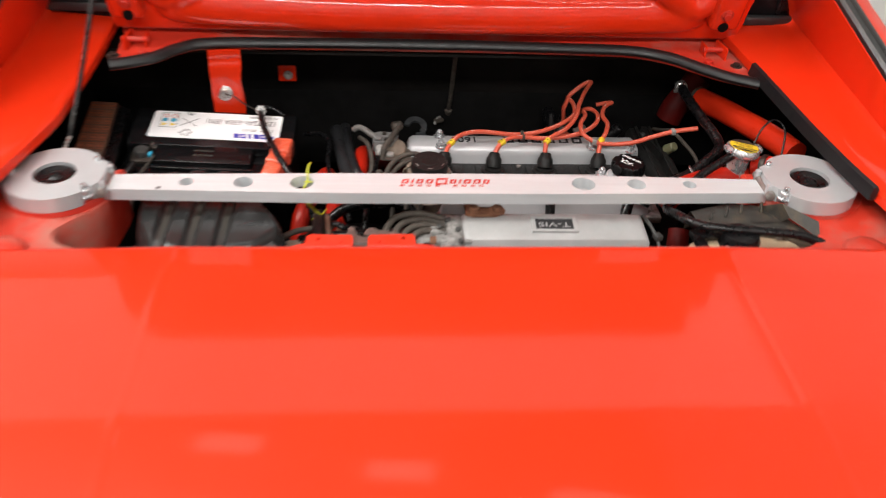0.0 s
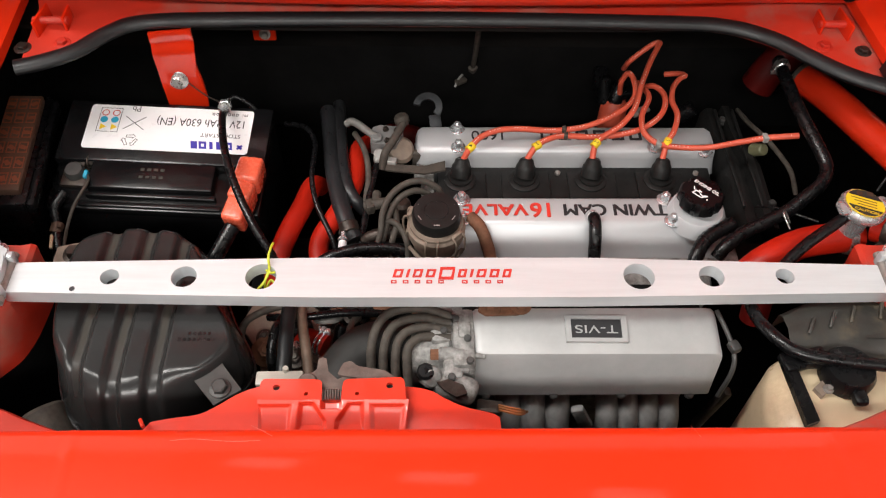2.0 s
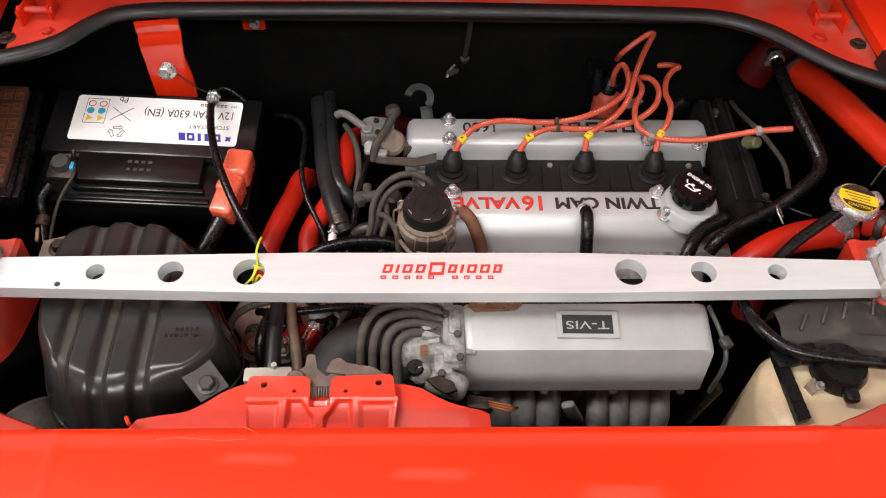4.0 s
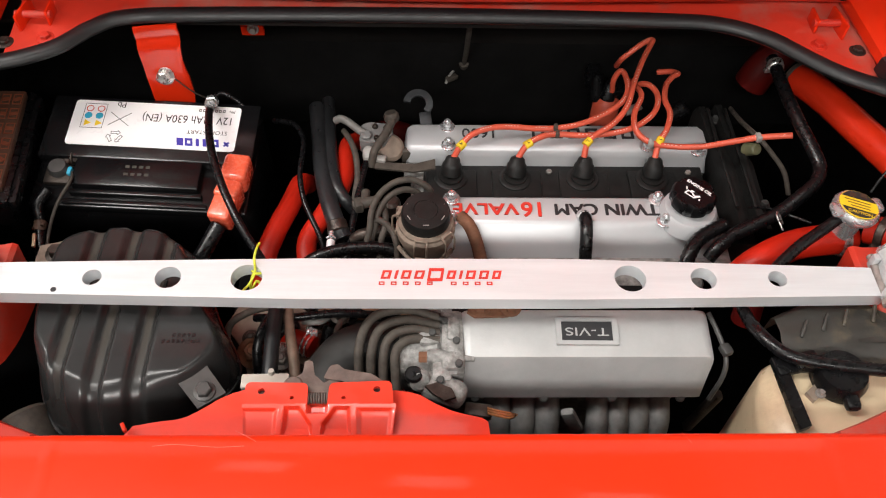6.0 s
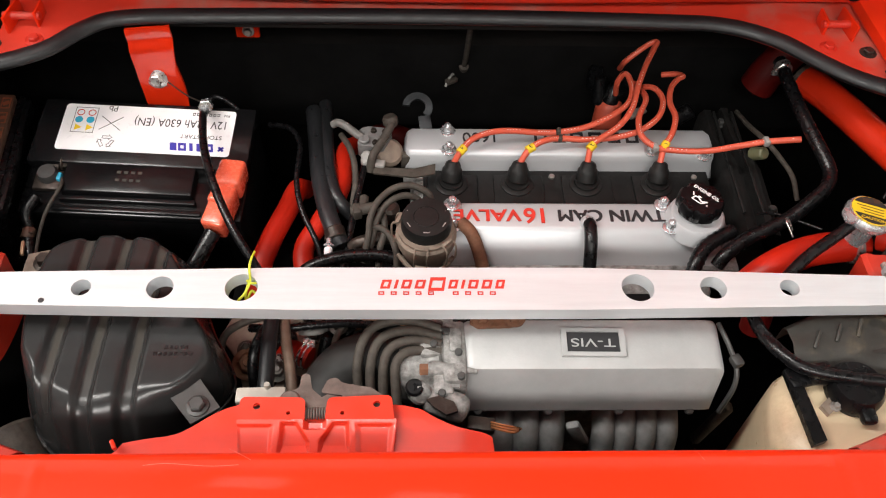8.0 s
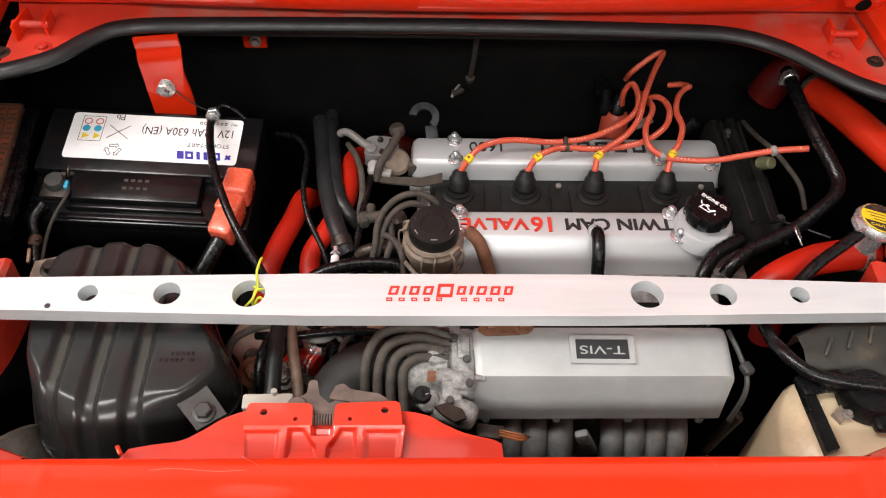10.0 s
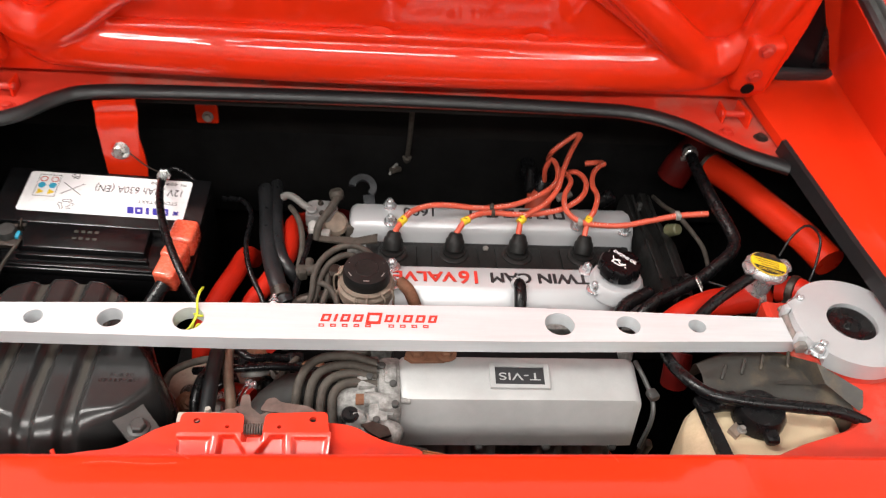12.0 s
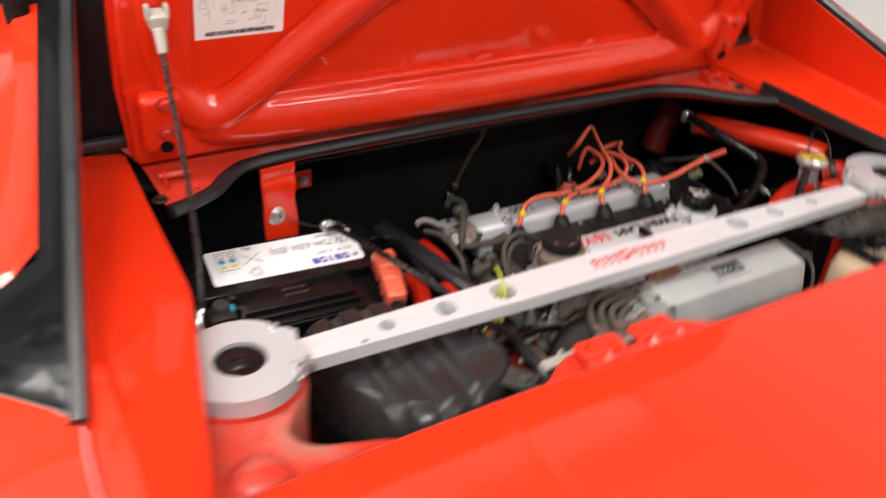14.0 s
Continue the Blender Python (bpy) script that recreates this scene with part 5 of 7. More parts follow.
for x in PLUGS:
    bm = bmesh.new()
    origin(0.006, 0.0388, -0.014)
    ax = Vector((0, 0.35, 1))
    lathe(bm, (x, 0.240, 0.714), (0, 0, 1), [(0.0230, 0), (0.0230, 0.0025), (0.0205, 0.004), (0.0165, 0.0042), (0.0160, 0.007), (0.0, 0.0075)], 28)
    lathe(bm, (x, 0.242, 0.719), Vector((0.12, 0.62, 1)), [(0.0142, 0), (0.0146, 0.011), (0.0138, 0.017), (0.0116, 0.020), (0.0098, 0.026), (0.0075, 0.028)], 10)
    part("plug_boot", bm, M["black_dusty"], engine, "black rubber spark plug boot")
origin(0.006, 0.014, -0.016)
for x, y in ((0.01, 0.280), (0.158, 0.280), (0.158, 0.214), (0.25, 0.214), (0.36, 0.280)):
    bm = bmesh.new()
    bolt(bm, (x, y, 0.712), r=0.0045, h=0.004, washer=0)
    part("cover_screw", bm, M["steel_old"], plug_cover)

origin(0.0093, 0.0165, 0.0000)
# timing belt cover at the engine's end
bm = bmesh.new()
rings = []
for x, z in ((0.390, 0.60), (0.390, 0.712), (0.396, 0.722), (0.406, 0.722), (0.410, 0.711), (0.416, 0.711), (0.420, 0.726), (0.430, 0.726), (0.434, 0.716), (0.442, 0.714), (0.448, 0.700), (0.448, 0.60)):
    rings.append([Vector((x + (0.006 if y < 0.3 else -0.004), y, z - 0.015 * abs(y - 0.28) / 0.1 * 0.3)) for y in (0.165, 0.175, 0.22, 0.28, 0.34, 0.385, 0.398)])
loft(bm, rings, closed=False)
box(bm, (0.418, 0.28, 0.62), (0.05, 0.22, 0.10), 0.006)
part("timing_cover", bm, M["black_dusty"], engine, "ridged black timing belt cover")
bm = bmesh.new()
cyl(bm, (0.352, 0.395, 0.70), (0.372, 0.395, 0.72), 0.012, seg=14, bev=0.002)
part("cam_sensor", bm, M["rubber"], engine)

origin(0.0018, -0.0098, 0.0210)
# distributor end: black cap in a dusty clamp
bm = bmesh.new()
lathe(bm, (-0.016, 0.139, 0.772), (0, -0.05, 1), [(0.0300, 0.0), (0.0300, 0.012), (0.0280, 0.017), (0.0150, 0.0175), (0.0146, 0.0168), (0.0140, 0.0175), (0.0, 0.0178)], 40)
dcap = part("vacuum_cap", bm, M["black_dusty"], engine, "round black plastic cap")
for k in range(6):
    a = 2 * math.pi * (k + 0.5) / 6
    bm = bmesh.new()
    box(bm, (-0.016 + 0.0238 * math.cos(a), 0.1381 + 0.0238 * math.sin(a), 0.7893), (0.0011, 0.0075, 0.0006), rot=(0, 0, math.degrees(a)))
    part("cap_mark", bm, M["grey"], dcap)
bm = bmesh.new()
lathe(bm, (-0.016, 0.136, 0.70), (0, 0, 1), [(0.020, 0.0), (0.027, 0.02), (0.032, 0.040), (0.0355, 0.050), (0.0365, 0.060), (0.0365, 0.064), (0.0335, 0.067), (0.0335, 0.071), (0.0, 0.072)], 36)
part("cap_housing", bm, M["beige"], engine, "dusty grey valve housing")
for a in (2.75, 4.55, 5.5):
    bm = bmesh.new()
    at = pose(-0.016, 0.136, 0.752, 0, 0, math.degrees(a))
    for w in (-0.0075, 0.0075):
        tube(bm, [at @ Vector(p) for p in ((0.0345, w, 0.022), (0.041, w, 0.016), (0.0415, w, -0.004), (0.0375, w, -0.014))], 0.0013, seg=6)
    box(bm, (0.0375, 0, -0.013), (0.004, 0.018, 0.008), 0.001, m=at)
    box(bm, (0.0345, 0, 0.022), (0.005, 0.016, 0.003), 0.001, m=at)
    part("spring_clip", bm, M["beige"], engine, "bent wire spring clip")
bm = bmesh.new()
tube(bm, [(-0.05, 0.12, 0.74), (-0.03, 0.098, 0.735), (-0.008, 0.094, 0.735), (0.012, 0.108, 0.74)], 0.003, seg=8)
part("clamp_ring", bm, M["beige"], engine)
origin()
bm = bmesh.new()
tube(bm, [(-0.0331, 0.1508, 0.757), (-0.036, 0.128, 0.752), (-0.030, 0.1195, 0.752), (-0.0161, 0.1175, 0.753), (-0.0030, 0.1215, 0.753), (0.0020, 0.130, 0.755), (0.0030, 0.142, 0.757)], 0.0021, seg=8)
part("wire_bail", bm, M["beige"], engine, "bent wire bail round the housing")
bm = bmesh.new()
tube(bm, [(-0.0111, 0.1480, 0.756), (-0.0105, 0.132, 0.760), (-0.0125, 0.118, 0.757), (-0.0231, 0.1030, 0.744), (-0.04, 0.09, 0.71)], 0.0055, seg=12)
part("drain_hose", bm, M["hose_old"], engine, "weathered rubber hose below the cap")
bm = bmesh.new()
tube(bm, [(-0.1100, 0.1670, 0.700), (-0.097, 0.1689, 0.710), (-0.0674, 0.1716, 0.715), (-0.0342, 0.1717, 0.715)], 0.0085, seg=14)
part("inlet_pipe", bm, M["grime"], engine, "dull grey metal pipe")

origin(0.0051, 0.0053, -0.0080)
# plenum over the intake runners
bm = bmesh.new()
prof = [(-0.088, 0.742), (-0.0735, 0.800), (-0.0715, 0.8045), (-0.067, 0.8065), (-0.022, 0.8125), (-0.016, 0.811), (-0.012, 0.805), (-0.008, 0.770), (-0.010, 0.742)]
rings = []
for x, k in ((0.020, 0.006), (0.024, 0.0015), (0.030, 0.0), (0.280, 0.0), (0.287, 0.0015), (0.291, 0.006)):
    rings.append([Vector((x + (0.004 if z > 0.78 and x > 0.2 else 0), y * (1 - k * 3) - k * 0.15, z - (k if z > 0.76 else 0))) for y, z in prof])
loft(bm, rings)
plenum = part("plenum", bm, M["cast"], engine, "cast aluminium intake plenum")
bm = bmesh.new()
PM = pose(0.1565, -0.0435, 0.8098, 7.6, 0, -0.6)
slab(bm, [(-0.034, -0.016), (0.034, -0.016), (0.034, 0.016), (-0.034, 0.016)], -0.004, 0.004, m=PM, cuts=[[(-0.028, -0.0115), (0.028, -0.0115), (0.028, 0.0115), (-0.028, 0.0115)]])
bmesh.ops.bevel(bm, geom=[e for e in bm.edges if len(e.link_faces) == 2 and e.calc_face_angle(0) > 0.9], offset=0.001, segments=2, affect="EDGES")
badge = part("badge_frame", bm, M["cast"], plenum)
bm = bmesh.new()
box(bm, (0, 0, 0.0005), (0.056, 0.023, 0.003), m=PM)
part("badge_field", bm, M["ink"], plenum, "black badge field with silver letters")
text("T-VIS", 0.0135, PM @ pose(0, 0, 0.0022, 0, 0, 180), M["cast"], plenum, depth=0.0004, stretch=1.6)
for k in range(4):
    bm = bmesh.new()
    bolt(bm, (0.036 + 0.078 * k, -0.086, 0.738), (0, -0.5, 0.8), r=0.0045, h=0.003, washer=1.2)
    part("plenum_bolt", bm, M["bracket"], plenum)
# flange in black: the shadow under the plenum is put into its colour
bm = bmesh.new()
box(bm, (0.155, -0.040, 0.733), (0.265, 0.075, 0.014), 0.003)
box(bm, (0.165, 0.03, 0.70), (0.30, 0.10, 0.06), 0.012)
part("shaded_plenum_flange", bm, M["deep_black"], engine)
for x0, x1 in ((0.050, 0.137), (0.170, 0.266)):
    for k in range(3 if x0 < 0.1 else 4):
        bm = bmesh.new()
        n = 3 if x0 < 0.1 else 4
        x = x0 + (x1 - x0) * (k + 0.5) / n
        tube(bm, [(x, -0.060, 0.712), (x, -0.080, 0.704), (x, -0.097, 0.682), (x, -0.106, 0.60)], 0.0155 if x0 < 0.1 else 0.0135, seg=14)
        part("intake_runner", bm, M["runner"], engine, "grey cast intake runner")
bm = bmesh.new()
box(bm, (0.150, -0.098, 0.705), (0.016, 0.010, 0.05), 0.004, (0, -22, 0))
part("runner_stay", bm, M["runner"], engine)
bm = bmesh.new()
box(bm, (0.306, -0.085, 0.70), (0.010, 0.012, 0.09), 0.003, (0, 10, 0))
part("stay_bracket", bm, M["grime"], engine)
bm = bmesh.new()
tube(bm, [(0.296, -0.02, 0.812), (0.303, -0.045, 0.808), (0.309, -0.068, 0.798), (0.308, -0.082, 0.780), (0.300, -0.092, 0.745)], 0.0028, seg=8)
part("stay_wire", bm, M["bracket"], engine)
bm = bmesh.new()
box(bm, (0.309, -0.062, 0.803), (0.012, 0.014, 0.010), 0.003, (0, 0, 20))
part("hose_clip", bm, M["bracket"], engine)
bm = bmesh.new()
slab(bm, [(0.026, -0.022), (0.034, -0.028), (0.07, -0.027), (0.085, -0.020), (0.083, -0.008), (0.03, -0.006)], 0.813, 0.8175)
bolt(bm, (0.040, -0.018, 0.8175), r=0.008, h=0.006)
bolt(bm, (0.074, -0.017, 0.8175), r=0.008, h=0.006)
part("rusty_flange", bm, M["rust"], engine, "rusty steel flange with two bolts")

origin(0.0026, 0.0026, -0.0040)
# throttle body and small hoses at the plenum's end
bm = bmesh.new()
box(bm, (0.012, -0.048, 0.770), (0.026, 0.075, 0.070), 0.006, seg=2)
cyl(bm, (-0.045, -0.050, 0.760), (0.002, -0.050, 0.765), 0.034, seg=28, bev=0.003)
cyl(bm, (-0.016, -0.067, 0.797), (0.016, -0.067, 0.797), 0.0085, seg=18, bev=0.0015)
cyl(bm, (0.014, -0.068, 0.797), (0.036, -0.069, 0.797), 0.0038, seg=12, bev=0.001)
box(bm, (0.004, -0.086, 0.796), (0.026, 0.006, 0.006), 0.002)
box(bm, (-0.012, -0.030, 0.793), (0.030, 0.045, 0.018), 0.004, (0, 8, 8))
box(bm, (0.002, -0.100, 0.785), (0.050, 0.030, 0.024), 0.010, (0, 0, -24), 3)
box(bm, (0.0, -0.082, 0.790), (0.022, 0.030, 0.02), 0.005)
cyl(bm, (-0.028, -0.085, 0.785), (-0.022, -0.098, 0.800), 0.012, seg=18, bev=0.003)
part("throttle_body", bm, M["cast_dirty"], engine, "dirty cast throttle body")
bm = bmesh.new()
cyl(bm, (-0.030, -0.090, 0.792), (-0.030, -0.092, 0.806), 0.0095, seg=18, bev=0.002)
part("rubber_plug", bm, M["rubber"], engine)
bm = bmesh.new()
cyl(bm, (-0.025, -0.067, 0.797), (-0.015, -0.067, 0.797), 0.0068, seg=6, bev=0.001)
part("brass_plug", bm, M["rust"], engine)
bm = bmesh.new()
slab(bm, [(-0.018, -0.105), (-0.006, -0.101), (0.010, -0.108), (0.014, -0.118), (0.002, -0.122), (-0.010, -0.114)], 0.800, 0.804)
part("throttle_lever", bm, M["grime"], engine, "dark throttle lever")
for bx, by, bz in ((0.004, -0.026, 0.806), (0.018, -0.080, 0.807), (-0.002, -0.096, 0.800), (-0.010, -0.040, 0.804), (0.016, -0.052, 0.807)):
    bm = bmesh.new()
    lathe(bm, (bx, by, bz), (0, -0.1, 1), [(0.0042, -0.006), (0.0042, 0.001), (0.0032, 0.002), (0.0, 0.0021)], 12)
    part("screw_head", bm, M["bracket"], engine)
bm = bmesh.new()
box(bm, (0.013, -0.036, 0.797), (0.014, 0.030, 0.022), 0.003)
part("idle_valve", bm, M["cast_dirty"], engine)
for k in range(3):
    bm = bmesh.new()
    tube(bm, [(0.050, -0.112 - 0.003 * k, 0.765), (0.060, -0.118 - 0.003 * k, 0.771), (0.072, -0.120 - 0.003 * k, 0.770), (0.082, -0.115, 0.755)], 0.0014, seg=6)
    part("sensor_wire", bm, M["copper"], engine)
bm = bmesh.new()
box(bm, (0.040, -0.112, 0.758), (0.030, 0.016, 0.012), 0.003, (0, 0, -8))
part("sensor_plug", bm, M["grime"], engine)
origin(0.0048, 0.0112, 0.0000)
bm = bmesh.new()
box(bm, (0.19, 0.145, 0.697), (0.37, 0.012, 0.007), 0.002)
part("cover_lip", bm, M["cast"], engine)
for bx in (0.05, 0.12, 0.25, 0.31):
    bm = bmesh.new()
    bolt(bm, (bx, 0.142, 0.7), r=0.005, h=0.004, washer=0)
    part("lip_bolt", bm, M["bracket"], engine)
origin(0.0093, 0.0165, 0.0000)
for x0 in (0.399, 0.425):
    bm = bmesh.new()
    box(bm, (x0, 0.285, 0.7275), (0.005, 0.19, 0.005), 0.0015, (1, 0, 0.5))
    part("timing_cover_rib", bm, M["black_dusty"], engine)
for bx, by in ((0.412, 0.372), (0.445, 0.205)):
    bm = bmesh.new()
    bolt(bm, (bx, by, 0.712), r=0.0055, h=0.006)
    part("timing_cover_bolt", bm, M["bracket"], engine)
bm = bmesh.new()
cyl(bm, (0.438, 0.300, 0.725), (0.446, 0.284, 0.742), 0.010, 0.0085, seg=16, bev=0.002)
part("plug_cap", bm, M["olive"], engine, "small olive plastic plug")
origin(0.0026, 0.0026, -0.0040)
bm = bmesh.new()
for k in range(4):
    y = -0.022 - 0.0078 * k
    cyl(bm, (-0.014, y, 0.800 - 0.002 * k), (0.004, y + 0.001, 0.802 - 0.002 * k), 0.0035, seg=10)
part("hose_spigots", bm, M["bracket"], engine)
HOSE_A = [(-0.002, -0.021, 0.803), (-0.038, -0.012, 0.806), (-0.075, -0.020, 0.803), (-0.090, -0.052, 0.792), (-0.088, -0.10, 0.760)]
HOSE_D = [(-0.002, -0.046, 0.797), (-0.034, -0.046, 0.799), (-0.049, -0.058, 0.796), (-0.050, -0.080, 0.786), (-0.046, -0.112, 0.765)]
for k in range(4):
    f = k / 3
    pts = [tuple(a[i] * (1 - f) + d[i] * f for i in range(3)) for a, d in zip(HOSE_A, HOSE_D)]
    cable("vacuum_hose", pts, 0.0052, M["hose_old"], "weathered grey-brown rubber vacuum hose", "hose", group="vacuum hoses")
duct = thing("intake_hose", (-0.11, -0.03, 0.70), "large weathered black rubber intake elbow", "hose")
bm = bmesh.new()
tube(bm, [(-0.136, -0.115, 0.70), (-0.126, -0.076, 0.732), (-0.104, -0.044, 0.746), (-0.075, -0.037, 0.752), (-0.042, -0.046, 0.755)], 0.037, seg=24)
part("elbow", bm, M["elbow"], duct)

origin(0.0153, 0.0491, -0.0200)
# coil and hook
coil = thing("ignition_coil", (0.27, 0.44, 0.62), "orange-topped ignition coil behind the cam cover", "ignition coil")
bm = bmesh.new()
lathe(bm, (0.262, 0.425, 0.64), (0.1, 0.3, 1), [(0.022, 0), (0.022, 0.040), (0.018, 0.048), (0.013, 0.054), (0.0, 0.055)], 24)
part("tower", bm, M["lead"], coil)
bm = bmesh.new()
box(bm, (0.280, 0.445, 0.700), (0.040, 0.028, 0.030), 0.006, (20, 0, 20))
cyl(bm, (0.263, 0.430, 0.690), (0.268, 0.440, 0.722), 0.0125, 0.009, seg=14, bev=0.002)
cyl(bm, (0.248, 0.440, 0.680), (0.246, 0.455, 0.722), 0.0125, 0.009, seg=14, bev=0.002)
box(bm, (0.242, 0.470, 0.705), (0.022, 0.040, 0.024), 0.006, (10, 0, -10))
box(bm, (0.300, 0.455, 0.685), (0.03, 0.03, 0.03), 0.006, (10, 30, -10))
part("connector", bm, M["rubber"], coil)
bm = bmesh.new()
box(bm, (0.285, 0.360, 0.735), (0.030, 0.012, 0.006), 0.001, (25, 0, 30))
part("bracket", bm, M["steel_old"], coil)
origin(0.0012, 0.0200, 0.0040)
hook = thing("lifting_hook", (-0.02, 0.38, 0.68), "grey flat steel engine lifting hook", "hook")
bm = bmesh.new()
HM = pose(-0.026, 0.402, 0.706, 28, 0, 0)
arc = [(0.0225 * math.cos(radians(a)), 0.0225 * math.sin(radians(a))) for a in range(-45, 180, 9)]
arc2 = [(0.0120 * math.cos(radians(a)), 0.0120 * math.sin(radians(a))) for a in range(171, -46, -9)]
slab(bm, arc + arc2, -0.003, 0.003, m=HM)
box(bm, (0.012, -0.028, 0), (0.018, 0.030, 0.006), 0.001, (0, 0, 8), m=HM)
part("plate", bm, M["hook"], hook)

origin()
# ---------- ignition leads ----------
def lead_cable(pts, number="", tag=True):
    t = cable("ignition_lead", pts, 0.0043, M["lead"], "orange silicone ignition lead with white print", "ignition lead", 12, "ignition leads")
    if tag:
        p, q = Vector(pts[1]), Vector(pts[2])
        d = (q - p).normalized()
        b = bmesh.new()
        cyl(b, Vector(pts[1]) - d * 0.005, Vector(pts[1]) + d * 0.006, 0.0058, seg=16)
        sleeve = part("number_sleeve", b, M["yellow"], t, "yellow number sleeve")
        text(number, 0.0085, pose(pts[1][0], pts[1][1] - 0.0015, pts[1][2] + 0.0062, 12, 0, 180 + math.degrees(math.atan2(d.y, d.x))), M["ink"], sleeve, depth=0.0002)
    b = bmesh.new()
    path = smooth_path(pts, 8)
    for i in range(6, len(path) - 2, 1):
        if (i // 5) % 2 == 0:
            d = (path[i + 1] - path[i])
            box(b, path[i] + Vector((0, -0.0014, 0.0038)), (min(d.length, 0.006) * 0.5, 0.0009, 0.0006), rot=(0, 0, math.degrees(math.atan2(d.y, d.x))))
    if b.verts:
        part("print", b, M["white"], t, kind="stuff")
    else:
        b.free()
    return t


lead_cable([(0.0257, 0.2940, 0.7280), (0.0355, 0.3012, 0.7440), (0.0514, 0.3172, 0.7500), (0.0777, 0.3286, 0.7520), (0.1076, 0.3341, 0.7490), (0.1441, 0.3361, 0.7440), (0.1724, 0.3384, 0.7430), (0.2088, 0.3446, 0.7460), (0.2462, 0.3604, 0.7520), (0.2722, 0.3798, 0.7580), (0.2820, 0.4017, 0.7630), (0.2807, 0.4288, 0.7660), (0.2750, 0.4373, 0.7640), (0.2699, 0.4405, 0.7450), (0.2744, 0.4493, 0.7150)], "4")
lead_cable([(0.1170, 0.2944, 0.7280), (0.1295, 0.3050, 0.7440), (0.1481, 0.3154, 0.7480), (0.1707, 0.3241, 0.7450), (0.2150, 0.3251, 0.7420), (0.2548, 0.3279, 0.7450), (0.2872, 0.3365, 0.7500), (0.3139, 0.3577, 0.7550), (0.3248, 0.3849, 0.7570), (0.3223, 0.4077, 0.7570), (0.3101, 0.4208, 0.7550), (0.2931, 0.4390, 0.7300)], "3")
lead_cable([(0.2103, 0.2949, 0.7280), (0.2139, 0.3078, 0.7450), (0.2245, 0.3171, 0.7500), (0.2537, 0.3358, 0.7570), (0.2752, 0.3630, 0.7660), (0.2895, 0.4037, 0.7720), (0.3085, 0.4486, 0.7760), (0.3262, 0.4835, 0.7770), (0.3306, 0.4941, 0.7770), (0.3211, 0.4926, 0.7760), (0.3035, 0.4840, 0.7680), (0.2864, 0.4798, 0.7520), (0.2875, 0.5022, 0.7200)], "2")
lead_cable([(0.3114, 0.2954, 0.7280), (0.3165, 0.3106, 0.7450), (0.3276, 0.3260, 0.7540), (0.3368, 0.3547, 0.7580), (0.3347, 0.3850, 0.7570), (0.3416, 0.4140, 0.7580), (0.3544, 0.4316, 0.7600), (0.3632, 0.4379, 0.7600), (0.3570, 0.4522, 0.7520), (0.3399, 0.4601, 0.7440)], "1")
main = lead_cable([(0.2940, 0.4361, 0.7480), (0.3018, 0.3942, 0.7570), (0.2852, 0.3543, 0.7580), (0.2831, 0.3235, 0.7550), (0.2988, 0.3086, 0.7480), (0.3231, 0.3049, 0.7430), (0.3670, 0.2961, 0.7500), (0.4058, 0.2864, 0.7700), (0.4392, 0.2822, 0.7830), (0.4800, 0.2766, 0.7930)], tag=False)
for p in ((0.3026, 0.3063, 0.7470), (0.4384, 0.2822, 0.7830)):
    bm = bmesh.new()
    box(bm, p, (0.008, 0.012, 0.010), 0.002, (0, 0, 6))
    part("lead_clip", bm, M["grey"], main)
cable("wiring_lead", [(0.4476, 0.4067, 0.7200), (0.4411, 0.3467, 0.7500), (0.4387, 0.2884, 0.7800), (0.4595, 0.2714, 0.7650), (0.4797, 0.2537, 0.7450), (0.4898, 0.2348, 0.7200)], 0.0035, M["hose_old"], "thin grey wire tied to the ignition lead")

# ---------- hoses on the right-hand side of the engine ----------
h = cable("coolant_hose", [(0.4728, 0.3975, 0.8240), (0.4738, 0.3797, 0.8230), (0.4749, 0.3440, 0.8210), (0.4782, 0.2976, 0.8180), (0.4856, 0.2586, 0.8120), (0.4925, 0.2290, 0.8060), (0.4950, 0.2081, 0.8000), (0.4845, 0.1885, 0.7950), (0.4655, 0.1737, 0.7880), (0.4400, 0.1587, 0.7750), (0.4083, 0.1457, 0.7650), (0.3811, 0.1357, 0.7570), (0.3573, 0.1203, 0.7480), (0.3478, 0.1123, 0.7350)], 0.0088, M["rubber"], "black rubber coolant hose bent over the timing cover", "hose", 16)
band(h, (0.4740, 0.3833, 0.8230), (-0.002, -0.999, -0.053), 0.0115, 0.012, M["steel"])
origin(0.0048, 0.0112, 0.0000)
cable("coolant_hose", [(0.372, 0.150, 0.745), (0.335, 0.128, 0.742), (0.318, 0.105, 0.735), (0.308, 0.08, 0.71)], 0.009, M["rubber"], "short ribbed black hose beside the cam cover", "hose", ripple=0.12, steps=9)
cable("breather_hose", [(0.190, 0.166, 0.742), (0.190, 0.150, 0.745), (0.189, 0.128, 0.735), (0.188, 0.10, 0.70)], 0.0085, M["rubber"], "short black breather hose on a silver spigot", "hose")
bm = bmesh.new()
cyl(bm, (0.190, 0.172, 0.734), (0.190, 0.160, 0.744), 0.0095, seg=18, bev=0.001)
part("breather_spigot", bm, M["cover"], engine)
bm = bmesh.new()
tube(bm, [(0.026, 0.168, 0.738), (0.040, 0.150, 0.735), (0.052, 0.120, 0.715), (0.055, 0.09, 0.69)], 0.0085, seg=12)
part("rusty_pipe", bm, M["rust"], engine, "rusty steel pipe")

origin(0.0039, -0.0006, 0.0050)
neck = thing("radiator_filler", (0.478, 0.094, 0.80), "metal coolant filler neck with a yellow warning cap", "radiator cap")
